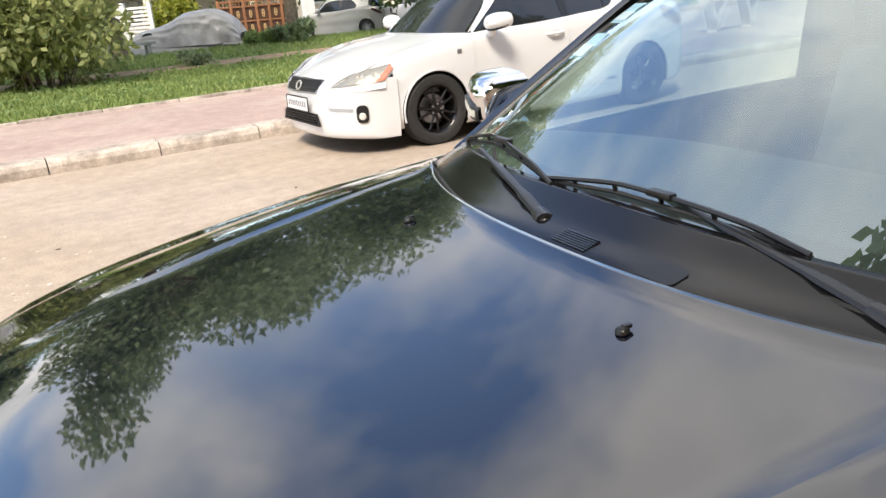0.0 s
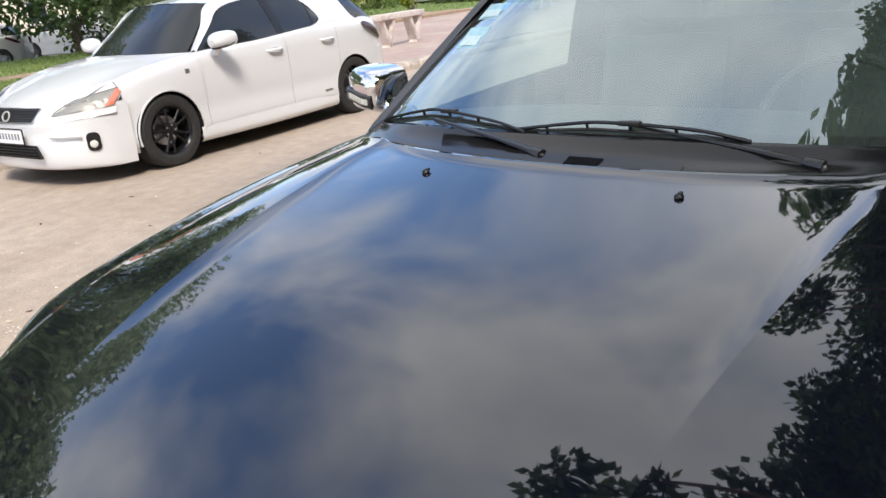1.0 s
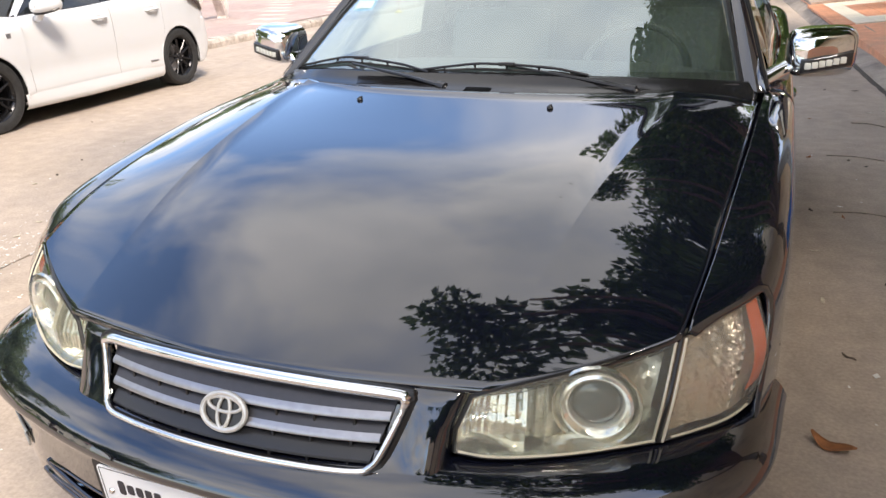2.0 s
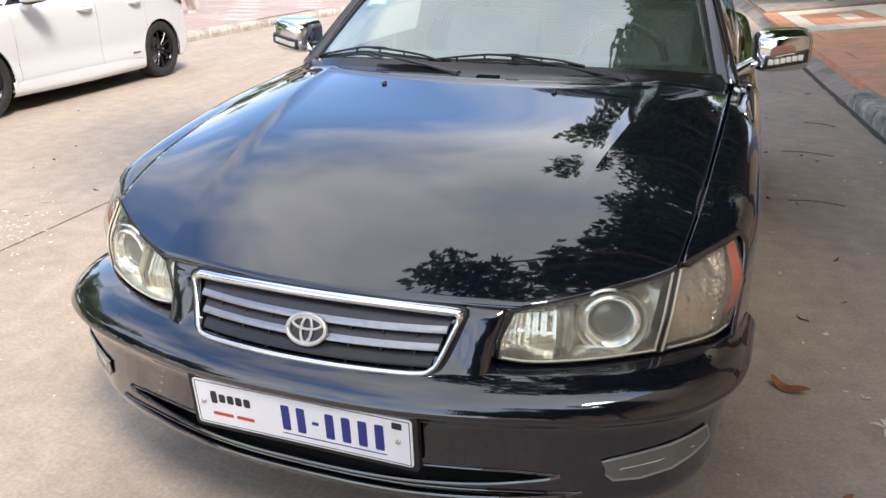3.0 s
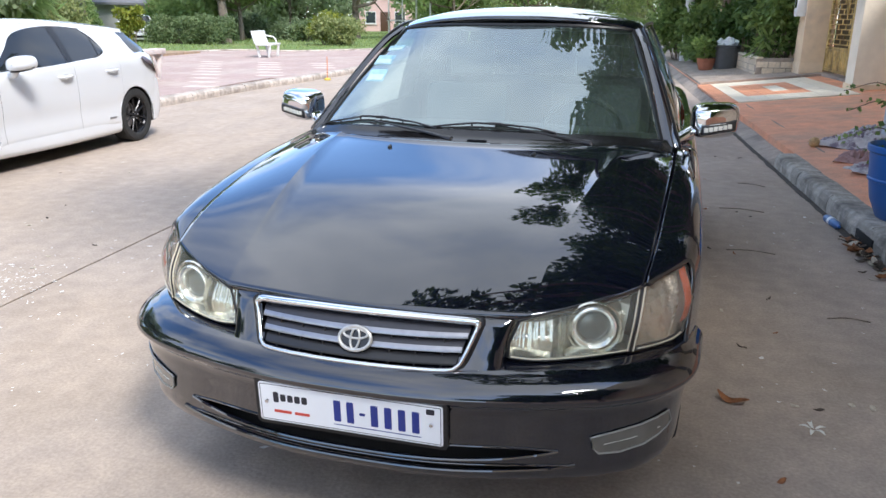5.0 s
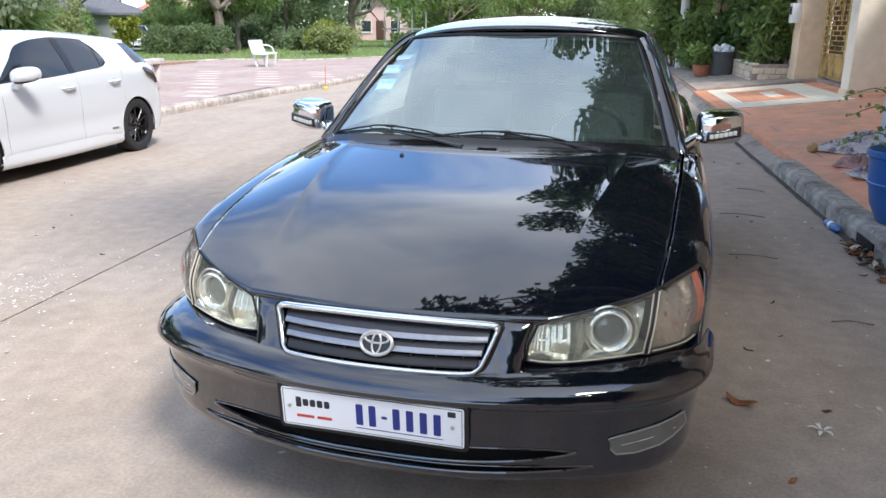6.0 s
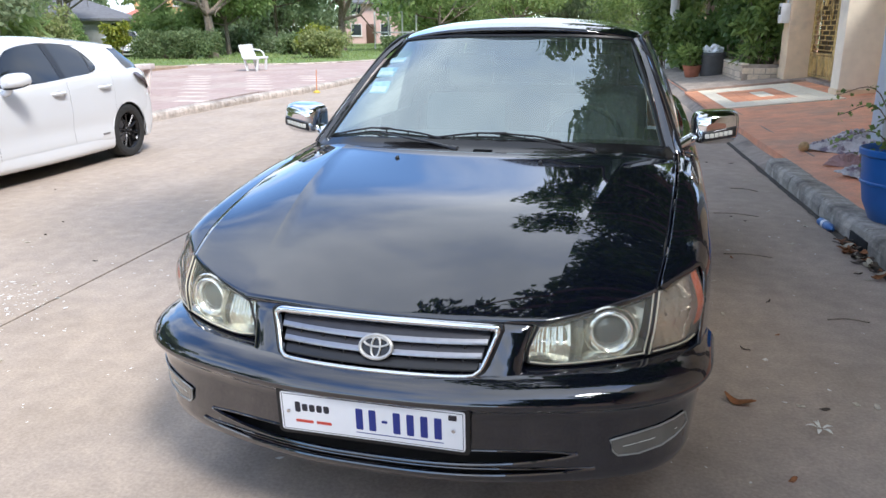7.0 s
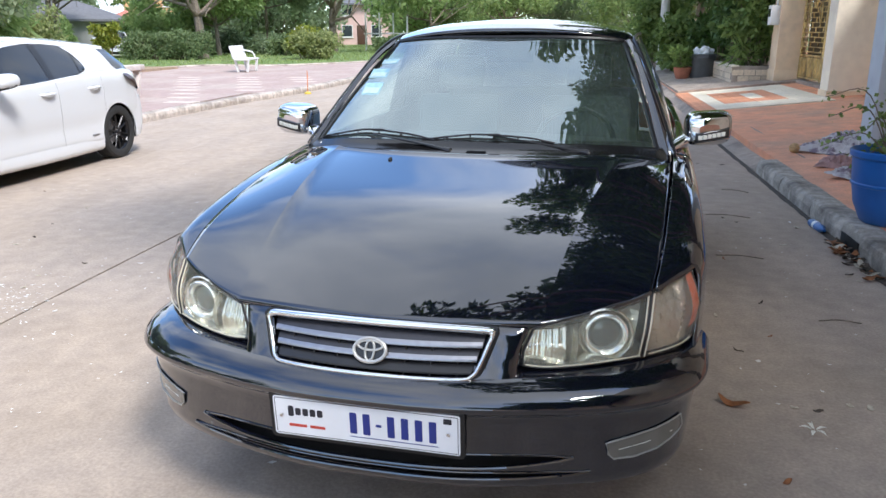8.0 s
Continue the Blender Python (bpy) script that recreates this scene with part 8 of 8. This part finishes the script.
# car under a grey cover
cover_car = thing("covered_car", "car under a wrinkled grey cloth cover", "covered car", m=street(-31.2, 6.5, low_ground(-30, 8), -31))
prof = curve((0, 0.25, 0.6, 1.1, 1.6, 2.1, 2.7, 3.2, 3.7, 4.05, 4.25), (0.42, 0.68, 0.80, 0.90, 1.08, 1.36, 1.46, 1.46, 1.22, 0.86, 0.42))
rows = []
for i in range(70):
    y = 4.25 * i / 69
    top = prof(y)
    row = []
    for j in range(61):
        a = math.pi * j / 60
        c, s = math.cos(a), math.sin(a)
        w = 0.80 + 0.10 * (1 - s) - 0.10 * (abs(y - 2.1) / 2.1) ** 3
        x = w * math.copysign(abs(c) ** 0.55, c)
        z = top * abs(s) ** 0.42
        fold = 0.028 * math.sin(j * 0.9 + 3 * y + 2.0 * noise.noise((y * 1.5, j * 0.1, 0))) * (1.2 - s) + 0.035 * min(1.0, max(0.0, (y - 2.6) / 0.6)) * math.sin(j * 0.75 - 9 * y + 2.5 * noise.noise((y * 1.2, j * 0.08, 4))) * (1.15 - s) + 0.03 * noise.noise((x * 4, y * 4, z * 4))
        row.append((x * (1 + fold), y, max(0.05, z * (1 + 0.4 * fold))))
    rows.append(row)
part("cover", moved(grid(rows), Matrix.Diagonal((1, 1, 0.88, 1))), "tarp", cover_car)
for side in (-1, 1):
    for y in (0.8, 3.4):
        road_wheel(cover_car, side * 0.70, y, 0.31, 0.31, 0.19, 0.2, side, 7, "rim_silver")
plank = thing("low_bench", "low grey stone slab bench on the lawn", "bench", m=street(-22.2, 4.6, 0.14, 3))
part("slab", box(-0.2, 0.2, -0.75, 0.75, 0.30, 0.38, 0.01), "wall_grey", plank)
for yy in (-0.55, 0.55):
    part("support", box(-0.15, 0.15, yy - 0.06, yy + 0.06, 0, 0.30, 0.008), "wall_grey", plank)

# fences and house fronts behind the service road
gate_wood = thing("garden_gate", "orange-brown wooden garden gate with carved pale ornaments", "gate", m=street(-35.5, 11.1, low_ground(-36, 12), -19))
for z0, z1 in ((0.10, 0.20), (0.78, 0.84), (1.42, 1.50), (1.66, 1.75)):
    part("rail", box(-0.03, 0.03, 0, 3.6, z0, z1, 0.006), "gate_wood", gate_wood)
part("backing", box(-0.045, -0.032, 0, 3.6, 0.10, 1.42), "wood_fence", gate_wood, smooth=False)
for k in range(7):
    part("stile", box(-0.04, 0.04, 0.57 * k, 0.57 * k + 0.12, 0.04, 1.80, 0.008), "gate_wood", gate_wood)
for k in range(6):
    for q in range(3):
        y = 0.57 * k + 0.15 + 0.135 * q
        part("cell_post", box(-0.025, 0.025, y, y + 0.035, 1.50, 1.66), "gate_wood", gate_wood, smooth=False)
    for z in (0.48, 1.12):
        part("ornament", moved(oval(0, 0, 0.05, 0.16, 0.022, 20), pose(0.02, 0.57 * k + 0.345, z, 90, 0, 90)), "straw", gate_wood)
        part("ornament", moved(lathe(((0.0001, 0.03), (0.035, 0.02), (0.04, 0.0)), 12), pose(0.0, 0.57 * k + 0.345, z, 0, 90, 0)), "straw", gate_wood)
pier = thing("gate_pier", "white rendered gate pier with a flat cap", "pier", m=street(-34.15, 15.0, low_ground(-35, 15), -19))
part("shaft", box(-0.28, 0.28, -0.30, 0.30, -0.05, 1.95, 0.01), "white_render", pier)
part("cap", box(-0.34, 0.34, -0.36, 0.36, 1.95, 2.05, 0.012), "white_render", pier)
white_fence = thing("white_fence", "white slatted garden fence between square posts", "fence", m=street(-38.0, 5.6, low_ground(-38, 7), -31))
for yy in (0.0, 0.9, 2.0, 3.2):
    part("post", box(-0.09, 0.09, yy - 0.09, yy + 0.09, 0, 1.75, 0.012), "white_render", white_fence)
for k in range(8):
    part("slat", box(-0.02, 0.02, 0.95, 3.2, 0.25 + 0.17 * k, 0.36 + 0.17 * k, 0.006), "white_render", white_fence)


def house(name, x, y, rz, w, d, h, wall, roof, label, storeys=1, hip=1.6, over=0.6):
    """A house: walls, eaves, hipped roof, windows with frames, a door."""
    root = thing(name, label, "house", "houses round the park", street(x, y, low_ground(x, y) - 0.10, rz))
    part("wall", box(-w / 2, w / 2, -d / 2, d / 2, -0.05, h), wall, root, smooth=False)
    a, b = w / 2 + over, d / 2 + over
    r = max(0.3, a - b * 0.8)
    rv = [(-a, -b, h), (a, -b, h), (a, b, h), (-a, b, h), (-r, 0, h + hip), (r, 0, h + hip), (-a, -b, h - 0.15), (a, -b, h - 0.15), (a, b, h - 0.15), (-a, b, h - 0.15)]
    part("roof", (rv, [(0, 1, 5, 4), (1, 2, 5), (2, 3, 4, 5), (3, 0, 4), (6, 7, 1, 0), (7, 8, 2, 1), (8, 9, 3, 2), (9, 6, 0, 3), (9, 8, 7, 6)]), roof, root, smooth=False)
    per = h / storeys
    for s in range(storeys):
        for k in range(max(2, int(w / 2.6))):
            cx = -w / 2 + (k + 0.5) * w / max(2, int(w / 2.6))
            for sy in (-1, 1):
                win = part("window", box(cx - 0.55, cx + 0.55, sy * d / 2 - 0.05, sy * d / 2 + 0.05, s * per + 0.9, s * per + 2.1), "white_render", root, smooth=False)
                part("pane", box(cx - 0.48, cx + 0.48, sy * (d / 2 + 0.03) - 0.04, sy * (d / 2 + 0.03) + 0.04, s * per + 0.97, s * per + 2.03), "window_dark", win, smooth=False)
                part("sill", box(cx - 0.62, cx + 0.62, sy * (d / 2 + 0.05) - 0.06, sy * (d / 2 + 0.05) + 0.06, s * per + 0.82, s * per + 0.9), "white_render", win, smooth=False)
        for k in range(max(2, int(d / 3))):
            cy = -d / 2 + (k + 0.5) * d / max(2, int(d / 3))
            for sx in (-1, 1):
                win = part("window", box(sx * w / 2 - 0.05, sx * w / 2 + 0.05, cy - 0.55, cy + 0.55, s * per + 0.9, s * per + 2.1), "white_render", root, smooth=False)
                part("pane", box(sx * (w / 2 + 0.03) - 0.04, sx * (w / 2 + 0.03) + 0.04, cy - 0.48, cy + 0.48, s * per + 0.97, s * per + 2.03), "window_dark", win, smooth=False)
    part("door", box(-0.5, 0.5, -d / 2 - 0.06, -d / 2 + 0.02, 0.0, 2.05, 0.01), "wood_fence", root)
    return root


house("house", -36.5, 49.0, 42, 8.0, 6.0, 2.35, "wall_grey", "roof_grey", "low grey house with a dark hipped roof", 1, 1.3)
house("house", -42.0, 69.5, 35, 5.5, 5.0, 2.5, "white_render", "roof_red", "small white house with a red roof", 1, 1.2, 1.0)
house("house", -46.5, 80.0, 30, 6.0, 6.0, 6.5, "wall_orange", "roof_red", "tall orange rendered house", 2, 1.6)
house("house", -22.6, 80.0, 15, 6.0, 6.0, 4.2, "wall_pink", "roof_grey", "pink rendered house behind the park trees", 2, 0.8)
house("house", -46.0, 9.0, 59, 18.0, 6.0, 2.6, "stucco_pale", "roof_grey", "low pale house with wide eaves behind garden fences", 1, 1.6, 1.3)
balcony = thing("balcony", "pale balcony with white turned balusters over the garden gate", "balcony", m=street(-40.2, 4.0, 2.10, -17))
part("slab", box(-1.2, 0.3, 0.0, 10.4, -0.02, 0.22, 0.01), "stucco_pale", balcony)
part("hand_rail", box(0.10, 0.26, 0.0, 10.4, 0.92, 1.02, 0.01), "white_render", balcony)
baluster = lathe(((0.06, 0.22), (0.04, 0.30), (0.075, 0.45), (0.035, 0.66), (0.05, 0.80), (0.06, 0.93)), 10)
for k in range(40):
    part("baluster", moved(baluster, pose(0.18, 0.2 + 0.25 * k, 0)), "white_render", balcony)
for y in (0.3, 5.0, 9.9):
    part("post", box(-0.15, 0.15, y - 0.15, y + 0.15, -2.45, 0.0, 0.01), "stucco_pale", balcony)
house("house", -48.0, 25.0, 60, 14.0, 6.0, 6.4, "stucco_pale", "roof_red", "pale two-storey house behind the service road", 2, 1.6)
house("house", -44.0, -14.0, 90, 16.0, 6.0, 6.4, "stucco_pale", "roof_red", "pale two-storey house along the service road", 2, 1.6)
pergola = thing("pergola", "thin white garden pergola posts with a cross bar", "pergola", m=street(-13.0, 52.4, 0.12))
for k in range(4):
    part("post", box(-1.6 + 1.0 * k, -1.5 + 1.0 * k, -0.05, 0.05, 0, 2.6, 0.008), "white_render", pergola)
part("cross_bar", box(-1.7, 1.6, -0.04, 0.04, 1.15, 1.25, 0.008), "white_render", pergola)
